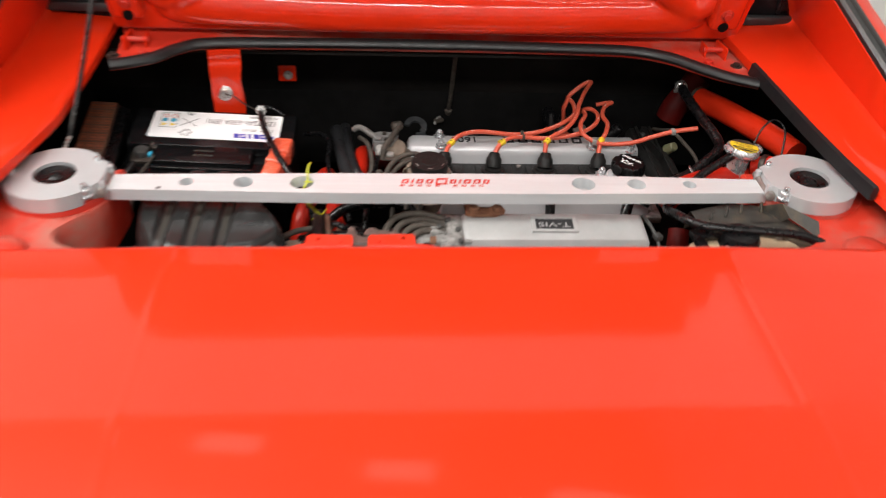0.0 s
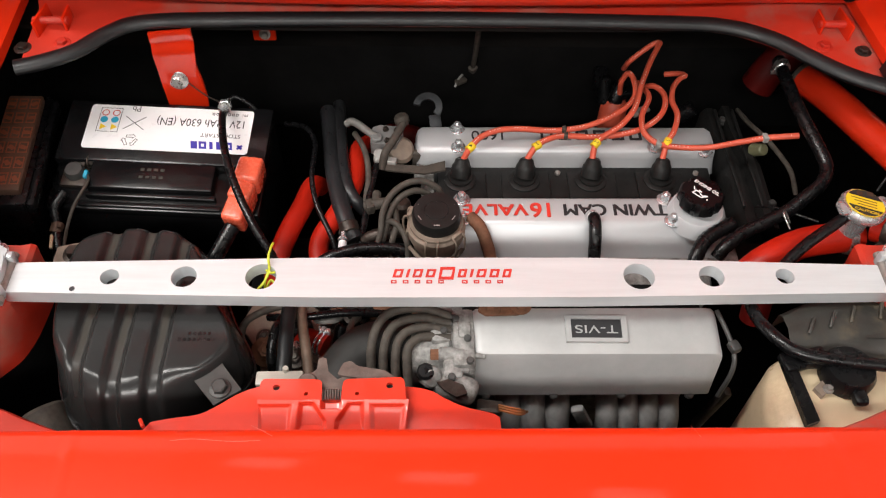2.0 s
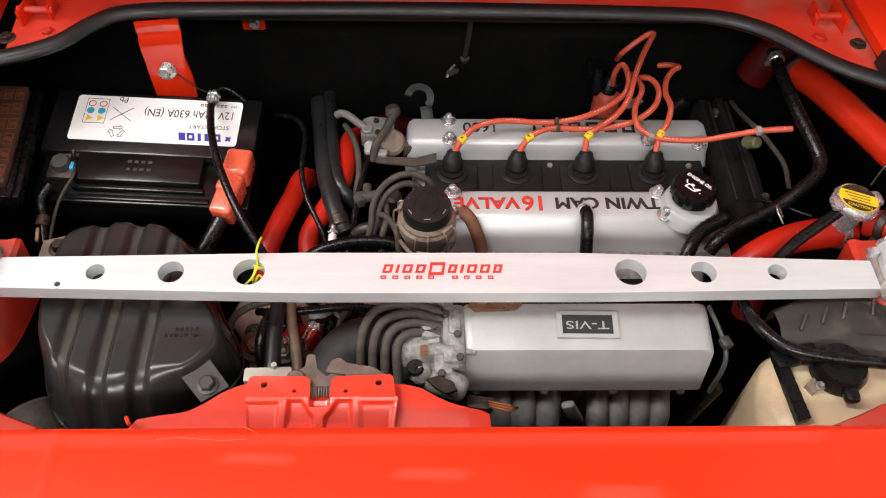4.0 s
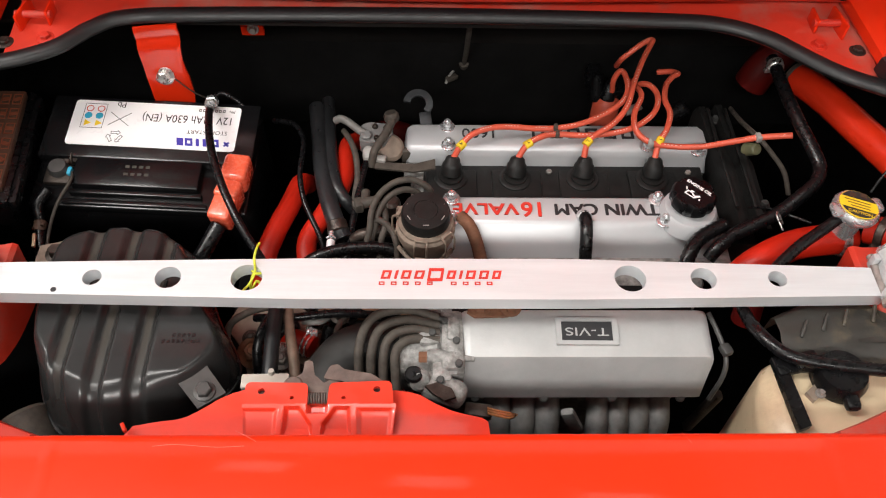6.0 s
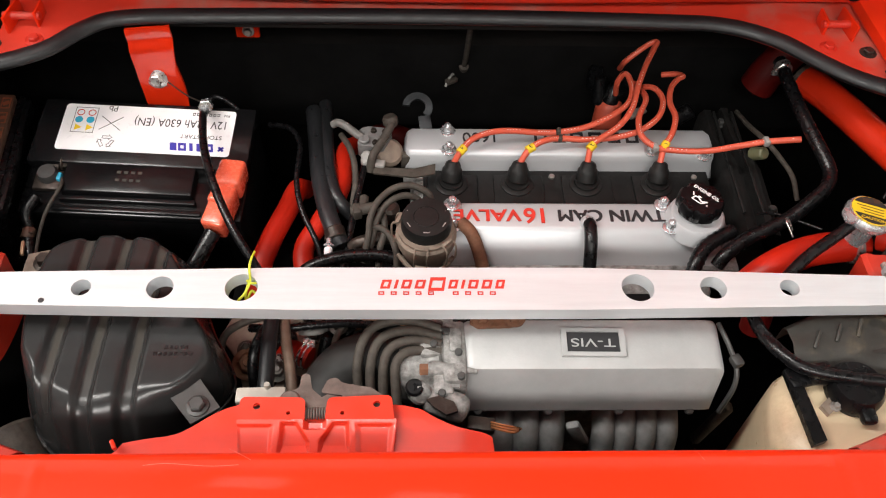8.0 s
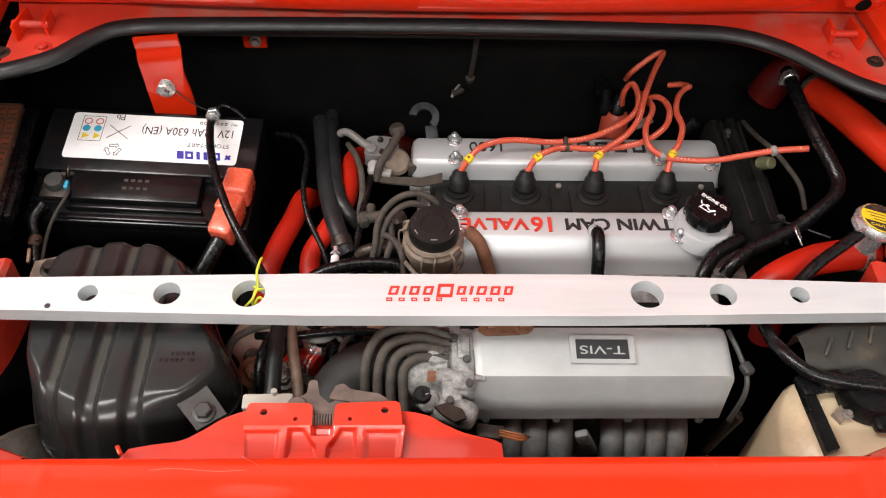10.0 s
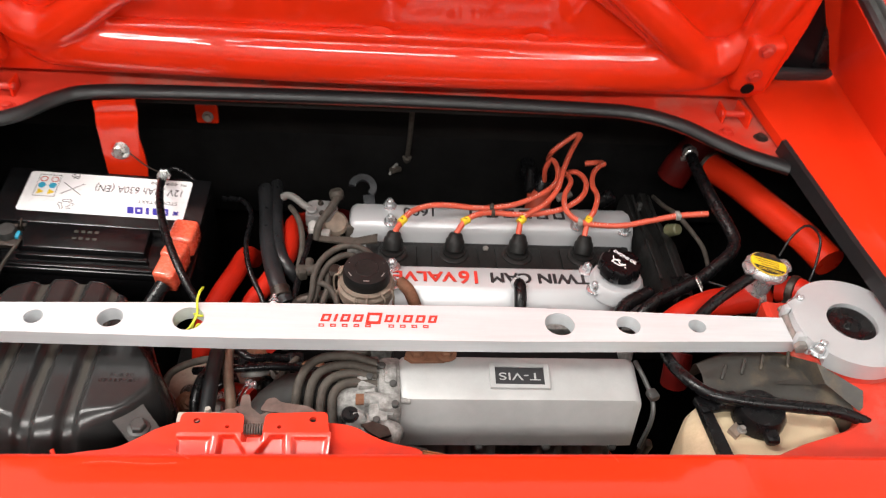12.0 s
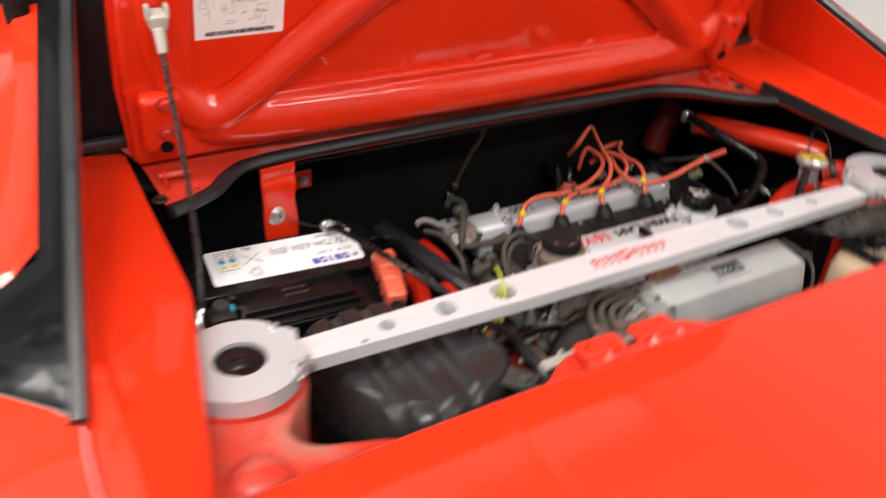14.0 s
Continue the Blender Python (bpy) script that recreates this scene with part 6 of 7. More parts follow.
RM = pose(0.478, 0.096, 0.852, -4, 6, 0)
bm = bmesh.new()
lathe(bm, RM @ Vector((0, 0, -0.06)), RM.to_3x3() @ Vector((0, 0, 1)), [(0.016, 0), (0.016, 0.045), (0.022, 0.050), (0.024, 0.053)], 28)
part("neck", bm, M["chrome"], neck)
bm = bmesh.new()
lathe(bm, RM @ Vector((0, 0, -0.008)), RM.to_3x3() @ Vector((0, 0, 1)), [(0.0255, 0), (0.027, 0.003), (0.027, 0.008), (0.0245, 0.012), (0.0, 0.0125)], 36)
box(bm, (-0.026, -0.006, 0.0), (0.014, 0.020, 0.010), 0.004, m=RM)
box(bm, (0.026, 0.006, 0.0), (0.014, 0.020, 0.010), 0.004, m=RM)
rc = part("cap", bm, M["chrome"], neck, "chromed pressure cap")
bm = bmesh.new()
lathe(bm, RM @ Vector((0, 0, 0.0046)), RM.to_3x3() @ Vector((0, 0, 1)), [(0.0225, 0), (0.0225, 0.0008), (0.0, 0.0009)], 36)
part("warning_disc", bm, M["yellow"], rc, "yellow warning disc")
bm = bmesh.new()
for a0, a1 in ((25, 155), (205, 335)):
    pts = [(0.0215 * math.cos(radians(a)), 0.0215 * math.sin(radians(a))) for a in range(a0, a1 + 1, 10)]
    slab(bm, pts, 0.0056, 0.0060, m=RM @ pose(0, 0, 0, 0, 0, -18))
part("black_segments", bm, M["ink"], rc)
text("CAUTION", 0.0062, RM @ pose(-0.004, -0.0145, 0.0063, 0, 0, -18), M["yellow"], rc, depth=0.0001, bold=0.0001)
bm = bmesh.new()
for k in range(3):
    box(bm, (0, 0.005 - 0.005 * k, 0.0057), (0.030 - 0.004 * k, 0.0012, 0.0002), rot=(0, 0, -18), m=RM)
for k in range(2):
    box(bm, (-0.006 + 0.013 * k + 0.004, 0.0145, 0.0063), (0.007, 0.007, 0.0002), rot=(0, 0, -18), m=RM)
part("small_print", bm, M["brown"], rc)

origin(0.0040, 0.0012, 0.0040)
h = cable("silicone_hose", [(0.350, 0.048, 0.775), (0.375, 0.060, 0.795), (0.420, 0.080, 0.800), (0.470, 0.088, 0.802), (0.492, 0.088, 0.800)], 0.0185, M["silicone"], "red silicone coolant hose under the filler cap", "hose", 20)
band(h, (0.478, 0.088, 0.802), (1, 0.1, 0), 0.0205, 0.010, M["steel"])
h = cable("silicone_hose", [(0.500, 0.085, 0.825), (0.520, 0.065, 0.835), (0.530, 0.03, 0.82), (0.515, 0.0, 0.78), (0.50, -0.01, 0.70)], 0.017, M["silicone"], "red silicone hose beside the strut tower", "hose", 20)
band(h, (0.512, 0.074, 0.832), (0.7, -0.7, 0.3), 0.0195, 0.010, M["grime"])
cable("silicone_hose", [(0.405, 0.085, 0.70), (0.402, 0.072, 0.685), (0.402, 0.064, 0.66)], 0.018, M["shaded_red"], "red silicone hose dropping behind the intake, darkened for shade", "hose", 20)
cable("coolant_hose", [(0.462, 0.088, 0.845), (0.438, 0.072, 0.842), (0.400, 0.048, 0.832), (0.36, 0.015, 0.815), (0.336, -0.005, 0.81), (0.331, -0.024, 0.815), (0.333, -0.056, 0.828), (0.353, -0.088, 0.834), (0.390, -0.101, 0.836), (0.445, -0.108, 0.836), (0.50, -0.114, 0.832), (0.56, -0.13, 0.81)], 0.0068, M["rubber"], "black overflow hose from filler neck to tank", "hose", 14)
origin()
for p in ((0.1721, 0.3375, 0.7450), (0.1730, 0.3241, 0.7450)):
    bm = bmesh.new()
    box(bm, p, (0.007, 0.011, 0.010), 0.003, (0, 0, -8))
    part("lead_comb", bm, M["hose_old"], main)
origin()
duct2 = thing("air_duct", (0.53, 0.30, 0.80), "glossy red painted air pipe across the bay corner", "pipe")
bm = bmesh.new()
tube(bm, [(0.521, 0.394, 0.793), (0.545, 0.340, 0.799), (0.569, 0.270, 0.806), (0.592, 0.203, 0.812), (0.607, 0.155, 0.812)], 0.0215, seg=28)
part("pipe", bm, M["duct"], duct2)
bm = bmesh.new()
lathe(bm, (0.518, 0.400, 0.792), (0.40, -0.91, 0.10), [(0.0215, 0.0), (0.0235, 0.001), (0.0235, 0.006), (0.0215, 0.007)], 28)
part("end_ring", bm, M["hose_old"], duct2)
cable("silicone_hose", [(0.556, 0.505, 0.785), (0.536, 0.496, 0.758), (0.514, 0.488, 0.728), (0.504, 0.486, 0.700)], 0.027, M["shaded_red"], "red pipe low against the bulkhead, darkened for shade", "pipe", 22)

origin(-0.0037, -0.0061, 0.0100)
# coolant expansion tank
tank = thing("expansion_tank", (0.42, -0.12, 0.55), "aged cream plastic coolant tank with a black cap", "coolant tank")
bm = bmesh.new()
rings = []
for z, g, lx in ((0.55, 0.0, -0.012), (0.70, 0.0, -0.004), (0.768, 0.0, 0.0), (0.788, 0.004, 0.005), (0.800, 0.012, 0.0), (0.806, 0.024, 0.0)):
    out = [(0.342 - lx + g, -0.165), (0.335 - lx + g, -0.14), (0.345 - lx * 0.8 + g, -0.09 - g), (0.365 + g, -0.062 - g), (0.42, -0.048 - g), (0.48, -0.045 - g), (0.515 - g, -0.06 - g), (0.522 - g, -0.10), (0.515 - g, -0.14), (0.50 - g, -0.175), (0.42, -0.19), (0.36, -0.18)]
    rings.append(smooth_path([Vector((x, y, z)) for x, y in out + [out[0]]], 4)[:-1])
loft(bm, rings)
part("body", bm, M["cream"], tank, sharp=85)
bm = bmesh.new()
lathe(bm, (0.416, -0.100, 0.808), (0, 0, 1), [(0.028, 0), (0.028, 0.012), (0.024, 0.020), (0.0, 0.021)], 30)
box(bm, (0.418, -0.128, 0.818), (0.016, 0.024, 0.012), 0.005)
box(bm, (0.396, -0.088, 0.820), (0.05, 0.018, 0.014), 0.005)
part("cap", bm, M["black"], tank, "black plastic tank cap")
bm = bmesh.new()
slab(bm, [(0.350, -0.078), (0.362, -0.072), (0.371, -0.155), (0.357, -0.160)], 0.809, 0.817)
box(bm, (0.375, -0.085, 0.816), (0.05, 0.022, 0.008), 0.003, (0, 0, 12))
part("strap", bm, M["black"], tank, "black retaining strap")
for x, y in ((0.392, -0.118), (0.478, -0.090)):
    bm = bmesh.new()
    bolt(bm, (x, y, 0.812), r=0.0036, h=0.004, washer=1.5)
    part("cover_nut", bm, M["steel_old"], tank)
bm = bmesh.new()
slab(bm, [(0.378, -0.116), (0.398, -0.100), (0.425, -0.092), (0.428, -0.100), (0.402, -0.112), (0.384, -0.126)], 0.806, 0.812)
part("retaining_clip", bm, M["beige"], tank)
M["cover_plastic"] = material("dusty_grey_cover", (0.030, 0.028, 0.024), 0.5, var=0.3, scale=30, dirt=(0.13, 0.098, 0.058), dirt_amount=0.46, dirt_scale=18, bump=0.08, bump_scale=160)
origin(0.0003, -0.0032, 0.0050)
shield = thing("tank_cover", (0.45, -0.05, 0.78), "dusty dark grey plastic cover over the coolant tank", "cover")
bm = bmesh.new()
rings = []
for k in range(13):
    f = k / 12
    x = 0.362 + 0.195 * f
    yc = -0.052 + 0.030 * math.sin(f * 3.0) - 0.045 * f
    w = 0.026 + 0.016 * math.sin(f * 3.14)
    bumpy = 0.004 * (1 if k % 3 == 1 and k < 8 else 0)
    rings.append([Vector((x, yc + w * a, 0.815 + b + bumpy * (a < 0))) for a, b in ((-1.0, -0.03), (-0.95, -0.004), (-0.7, 0.004), (0.0, 0.010), (0.7, 0.006), (0.95, -0.002), (1.0, -0.03))])
loft(bm, rings, closed=False)
part("moulding", bm, M["cover_plastic"], shield)
bm = bmesh.new()
loft(bm, [[Vector(p) for p in row] for row in (((0.440, -0.026, 0.817), (0.445, -0.062, 0.822)), ((0.474, -0.020, 0.823), (0.486, -0.066, 0.826)), ((0.484, -0.056, 0.852), (0.492, -0.074, 0.838)), ((0.53, -0.085, 0.840), (0.528, -0.105, 0.824)))], closed=False)
part("end_facet", bm, M["cover_plastic"], shield)
for x, y, turn in ((0.388, -0.049, -28), (0.413, -0.041, -26), (0.437, -0.035, -24), (0.470, -0.030, -20)):
    bm = bmesh.new()
    box(bm, (x, y, 0.826), (0.0040, 0.022, 0.006), 0.0018, (12, 0, turn))
    part("rib", bm, M["cover_plastic"], shield)

origin(0.0054, -0.0064, 0.0120)
# ---------- air box ----------
airbox = thing("air_box", (-0.34, -0.03, 0.55), "ribbed black plastic air box with dusty grooves", "air box")
AO = [(-0.462, 0.060), (-0.452, 0.110), (-0.40, 0.128), (-0.33, 0.122), (-0.292, 0.085), (-0.262, 0.015), (-0.236, -0.030), (-0.229, -0.060), (-0.248, -0.090), (-0.285, -0.116), (-0.318, -0.138), (-0.350, -0.146), (-0.388, -0.136), (-0.420, -0.108), (-0.443, -0.06), (-0.457, 0.0)]
AOUT = smooth_path([Vector((x, y, 0)) for x, y in AO + [AO[0]]], 18)[:-1]
AC = Vector((-0.350, -0.012, 0))
GROOVES = [-0.403, -0.361, -0.319]


def air_height(x, y, f):
    """Height of the moulded top; f is 0 in the middle and 1 at the rim."""
    dome = 0.803 - 0.06 * max(0.0, y + 0.02) - 0.05 * max(0.0, -0.07 - y)
    start = 0.60 + 0.22 * max(0.0, min(1.0, max((x + 0.325) / 0.05, (y + 0.10) / 0.06)))
    roll = max(0.0, (f - start) / (1 - start)) ** 2.3
    g = 0.0
    if y < 0.2 and x < -0.295:
        for gx in GROOVES:
            g = max(g, math.exp(-((x - gx) / 0.0088) ** 4))
    return dome - 0.060 * roll - 0.0080 * g * (1 - 0.3 * roll)


def air_point(i, f):
    o = AOUT[i % len(AOUT)] - AC
    p = AC + o * min(f, 1.0)
    return Vector((p.x, p.y, air_height(p.x, p.y, min(f, 1.0)) - max(0.0, f - 1.0)))


bm = bmesh.new()
FR = [0.03 + 0.97 * k / 60 for k in range(61)] + [1.03, 1.08, 1.2]
loft(bm, [[air_point(i, f) for i in range(len(AOUT))] for f in FR], cap1=False)
M["air_box"] = groove_dust(material("ribbed_black_plastic", (0.021, 0.0208, 0.0208), 0.24, spec=0.36, var=0.15, scale=24, rough_var=0.015, dirt=(0.04, 0.036, 0.030), dirt_amount=0.05, dirt_scale=16),
                           [(gx + 0.34) * S for gx in GROOVES], 0.0046, (-0.075 + 0.03) * S, (0.040, 0.035, 0.028))
part("shell", bm, M["air_box"], airbox)
bm = bmesh.new()
for r, n in ((0, 5), (1, 8)):
    for k in range(n):
        box(bm, (-0.297 + 0.0052 * k + (0.010 if r == 0 else 0), -0.044 - 0.0075 * r, 0.8030), (0.0032, 0.0042, 0.0006))
part("moulded_code", bm, M["black_gloss"], airbox)
origin(-0.0079, 0.0157, -0.0370)
bm = bmesh.new()
slab(bm, [(-0.264, -0.116), (-0.234, -0.100), (-0.212, -0.128), (-0.238, -0.146)], 0.838, 0.841)
slab(bm, [(-0.264, -0.116), (-0.234, -0.100), (-0.236, -0.0965), (-0.266, -0.1125)], 0.815, 0.841)
part("mounting_bracket", bm, M["bracket"], airbox, "grey steel mounting bracket")
bm = bmesh.new()
bolt(bm, (-0.234, -0.127, 0.841), r=0.0085, h=0.007, washer=1.35)
part("bracket_bolt", bm, M["bracket"], airbox)
origin(0.0054, -0.0064, 0.0120)
bm = bmesh.new()
cyl(bm, (-0.455, -0.100, 0.735), (-0.43, -0.140, 0.715), 0.026, seg=24, bev=0.004)
part("inlet_spout", bm, M["hose_old"], airbox)
bm = bmesh.new()
lip = [AC + (o - AC) * 1.012 + Vector((0, 0, 0.738)) for o in AOUT[::4]]
tube(bm, lip + [lip[0]], 0.0022, seg=8, steps=2)
part("case_flange", bm, M["black_gloss"], airbox)

origin()
# ---------- hoses, wires and fittings between battery and engine ----------
h = cable("heater_hose", [(-0.1784, 0.4232, 0.7000), (-0.1730, 0.3862, 0.7020), (-0.1669, 0.3418, 0.7060), (-0.1608, 0.2940, 0.7100), (-0.1533, 0.2554, 0.7120), (-0.1439, 0.2181, 0.7120), (-0.1326, 0.1864, 0.7080), (-0.1241, 0.1700, 0.7000)], 0.0125, M["hose_black"], "black rubber heater hose", "hose", 16)
band(h, (-0.1317, 0.1836, 0.7080), (0.3, -0.9, -0.3), 0.0138, 0.016, M["grime"])
cable("heater_hose", [(-0.1628, 0.4403, 0.6980), (-0.1577, 0.3922, 0.7020), (-0.1520, 0.3377, 0.7080), (-0.1452, 0.2868, 0.7120), (-0.1369, 0.2524, 0.7120), (-0.1264, 0.2352, 0.7060), (-0.1142, 0.2306, 0.6900)], 0.0095, M["hose_black"], "slim black rubber hose", "hose", 14)
origin(-0.0053, 0.0332, -0.0200)
cable("wiring_lead", [(-0.232, 0.345, 0.735), (-0.200, 0.325, 0.748), (-0.182, 0.290, 0.750), (-0.182, 0.230, 0.745), (-0.172, 0.185, 0.735), (-0.150, 0.140, 0.72), (-0.14, 0.11, 0.70)], 0.0038, M["rubber"], "thin black wiring lead in taped sheath")
origin(-0.0011, 0.0131, -0.0000)
cable("silicone_hose", [(-0.185, 0.290, 0.66), (-0.190, 0.262, 0.690), (-0.199, 0.216, 0.700), (-0.215, 0.165, 0.700), (-0.226, 0.125, 0.69), (-0.230, 0.10, 0.66), (-0.228, 0.085, 0.61), (-0.22, 0.08, 0.56)], 0.0145, M["silicone"], "red silicone hose curving beside the battery", "hose", 20)
cable("silicone_hose", [(-0.115, 0.37, 0.67), (-0.127, 0.330, 0.695), (-0.129, 0.262, 0.698), (-0.150, 0.205, 0.698), (-0.172, 0.160, 0.69), (-0.165, 0.12, 0.68), (-0.14, 0.10, 0.66)], 0.0135, M["silicone"], "red silicone hose behind the heater hoses", "hose", 20)
cable("silicone_hose", [(-0.11, 0.49, 0.55), (-0.085, 0.475, 0.585), (-0.05, 0.47, 0.585), (-0.02, 0.48, 0.55)], 0.02, M["shaded_red"], "red pipe behind the engine, darkened for shade", "pipe", 18)
origin(0.0009, 0.0090, 0.0000)
cable("coolant_hose", [(-0.185, 0.10, 0.70), (-0.155, 0.118, 0.716), (-0.110, 0.128, 0.722), (-0.060, 0.126, 0.722), (-0.03, 0.11, 0.71)], 0.0085, M["rubber"], "black hose running along the brace", "hose")
red_end = cable("silicone_hose", [(-0.200, 0.022, 0.690), (-0.186, 0.0095, 0.702), (-0.170, -0.0057, 0.715), (-0.157, -0.014, 0.720), (-0.149, -0.018, 0.720)], 0.0135, M["silicone"], "red silicone hose end in a wire clamp", "hose", 20)
band(red_end, (-0.152, -0.0165, 0.720), (1, -0.5, 0.1), 0.0150, 0.0022, M["chrome"], "wire_clamp")
band(red_end, (-0.157, -0.0142, 0.720), (1, -0.5, 0.1), 0.0150, 0.0022, M["chrome"], "wire_clamp")
origin(-0.0014, 0.0316, -0.0200)
rod = cable("throttle_cable", [(-0.092, 0.275, 0.738), (-0.099, 0.246, 0.738), (-0.108, 0.185, 0.728), (-0.117, 0.120, 0.712), (-0.12, 0.08, 0.69)], 0.0048, M["rubber"], "black sheathed throttle cable in a white clip")
bm = bmesh.new()
box(bm, (-0.092, 0.268, 0.742), (0.018, 0.014, 0.014), 0.004, (0, 0, 15))
cyl(bm, (-0.093, 0.276, 0.745), (-0.093, 0.268, 0.752), 0.008, seg=14, bev=0.002)
box(bm, (-0.077, 0.264, 0.742), (0.018, 0.012, 0.008), 0.002, (0, 0, -10))
part("cable_clip", bm, M["grey"], rod, "grey plastic cable clip")
origin()
for pts in ([(-0.094, 0.132, 0.715), (-0.0862, 0.1545, 0.740), (-0.0839, 0.1700, 0.755), (-0.0749, 0.1897, 0.765), (-0.0557, 0.2057, 0.772), (-0.0341, 0.2089, 0.775), (-0.0160, 0.2048, 0.770), (-0.0073, 0.2011, 0.760), (-0.004, 0.196, 0.74)],
            [(-0.088, 0.140, 0.712), (-0.0808, 0.1585, 0.735), (-0.0750, 0.1742, 0.750), (-0.0629, 0.1913, 0.760), (-0.0435, 0.2004, 0.765), (-0.0269, 0.2010, 0.760), (-0.0196, 0.1981, 0.750), (-0.018, 0.192, 0.73)],
            [(-0.0881, 0.1665, 0.740), (-0.0720, 0.1644, 0.745), (-0.0590, 0.1546, 0.740), (-0.0516, 0.1359, 0.735), (-0.0502, 0.1204, 0.720)],
            [(-0.072, 0.196, 0.742), (-0.068, 0.182, 0.746), (-0.066, 0.162, 0.740), (-0.072, 0.142, 0.728), (-0.074, 0.122, 0.70)],
            [(-0.1313, 0.3431, 0.730), (-0.1192, 0.3160, 0.735), (-0.1113, 0.2917, 0.730), (-0.1083, 0.2641, 0.720), (-0.1109, 0.2421, 0.710), (-0.114, 0.225, 0.695)]):
    cable("vacuum_hose", pts, 0.0043, M["hose_old"], "weathered grey-brown rubber vacuum hose", "hose", group="vacuum hoses")
bvs = thing("hose_tee", (-0.098, 0.215, 0.715), "dusty beige plastic hose tee beside the cap", "hose fitting")
bm = bmesh.new()
cyl(bm, (-0.1120, 0.2135, 0.718), (-0.0800, 0.2143, 0.726), 0.0075, seg=14, bev=0.0015)
cyl(bm, (-0.0954, 0.2135, 0.722), (-0.0954, 0.2360, 0.722), 0.0060, seg=14, bev=0.0015)
box(bm, (-0.1040, 0.2120, 0.720), (0.012, 0.018, 0.016), 0.003, (0, 0, 12))
part("tee", bm, M["hose_old"], bvs)
bm = bmesh.new()
lathe(bm, (-0.0608, 0.2180, 0.700), (0, 0, 1), [(0.013, 0), (0.0135, 0.012), (0.0125, 0.020), (0.008, 0.024), (0.0, 0.0245)], 18)
part("sender", bm, M["grime"], bvs)
fit = thing("pipe_fitting", (-0.137, 0.145, 0.71), "small bright hose fitting with a spring band", "hose fitting")
bm = bmesh.new()
cyl(bm, (-0.1376, 0.1380, 0.719), (-0.1372, 0.1500, 0.722), 0.0055, seg=12, bev=0.001)
part("barrel", bm, M["white"], fit)
bm = bmesh.new()
tube(bm, [(-0.143, 0.152, 0.724), (-0.137, 0.154, 0.727), (-0.131, 0.152, 0.724)], 0.0014, seg=6)
cyl(bm, (-0.1372, 0.150, 0.722), (-0.1371, 0.163, 0.724), 0.0032, seg=10)
part("band", bm, M["chrome"], fit)
sol = thing("vacuum_valve", (-0.085, 0.33, 0.69), "small dirty metal vacuum valve with hose stubs", "valve")
bm = bmesh.new()
slab(bm, round_poly([(-0.1075, 0.3160), (-0.1060, 0.3480), (-0.0950, 0.3540), (-0.0620, 0.3500), (-0.0600, 0.3330), (-0.0720, 0.3120)], 0.004), 0.716, 0.737)
bmesh.ops.bevel(bm, geom=[e for e in bm.edges if len(e.link_faces) == 2 and e.calc_face_angle(0) > 0.9], offset=0.002, segments=2, affect="EDGES")
cyl(bm, (-0.0980, 0.3250, 0.738), (-0.0980, 0.3250, 0.743), 0.008, seg=16, bev=0.0015)
part("valve_body", bm, M["runner"], sol)
bm = bmesh.new()
lathe(bm, (-0.0660, 0.3240, 0.712), (0.2, -0.6, 1), [(0.019, 0), (0.020, 0.006), (0.020, 0.012), (0.016, 0.017), (0.006, 0.019), (0.0, 0.0192)], 24)
part("diaphragm", bm, M["beige"], sol)
for bx, by in ((-0.0860, 0.3440), (-0.0700, 0.3420), (-0.0830, 0.3210)):
    bm = bmesh.new()
    bolt(bm, (bx, by, 0.737), r=0.0034, h=0.003, washer=1.3)
    part("valve_screw", bm, M["grime"], sol)
bm = bmesh.new()
tube(bm, [(-0.1427, 0.3524, 0.741), (-0.1350, 0.3500, 0.747), (-0.1244, 0.3430, 0.748), (-0.1100, 0.3350, 0.741), (-0.1000, 0.3300, 0.738)], 0.0056, seg=12)
part("stub", bm, M["hose_grey"], sol, "pale grey hose stub")
bm = bmesh.new()
tube(bm, [(-0.0600, 0.3470, 0.752), (-0.0640, 0.3340, 0.750), (-0.0760, 0.3130, 0.742), (-0.0857, 0.2978, 0.735), (-0.0901, 0.2880, 0.715)], 0.0058, seg=12)
part("elbow_stub", bm, M["hose_old"], sol)
bm = bmesh.new()
lathe(bm, (-0.0610, 0.3480, 0.744), (-0.2, 0.3, 1), [(0.0085, 0), (0.0110, 0.004), (0.0110, 0.011), (0.0085, 0.015), (0.0, 0.016)], 18)
part("filter_cap", bm, M["hose_old"], sol, "dusty rubber filter cap")
origin(-0.0000, 0.0296, -0.0100)
bm = bmesh.new()
slab(bm, [(-0.085, 0.262), (-0.03, 0.258), (0.0, 0.268), (0.0, 0.250), (-0.03, 0.243), (-0.085, 0.250)], 0.728, 0.731)
box(bm, (-0.028, 0.288, 0.715), (0.04, 0.012, 0.03), 0.003)
part("harness_bracket", bm, M["hose_old"], engine)

origin(0.0012, 0.0055, 0.0000)
# grimy small parts low between gearbox and brace, seen under the brace
rng = random.Random(11)
mount = thing("gearbox_mount", (-0.17, 0.0, 0.62), "brown grimy pressed steel gearbox mount with bolts", "mount")
bm = bmesh.new()
slab(bm, [(-0.225, -0.045), (-0.19, -0.058), (-0.15, -0.05), (-0.128, -0.02), (-0.135, 0.03), (-0.16, 0.055), (-0.205, 0.066), (-0.250, 0.060), (-0.262, 0.030), (-0.240, 0.0)], 0.690, 0.696)
bmesh.ops.bevel(bm, geom=[e for e in bm.edges if len(e.link_faces) == 2 and e.calc_face_angle(0) > 0.9], offset=0.0015, segments=2, affect="EDGES")
part("plate", bm, M["beige"], mount)
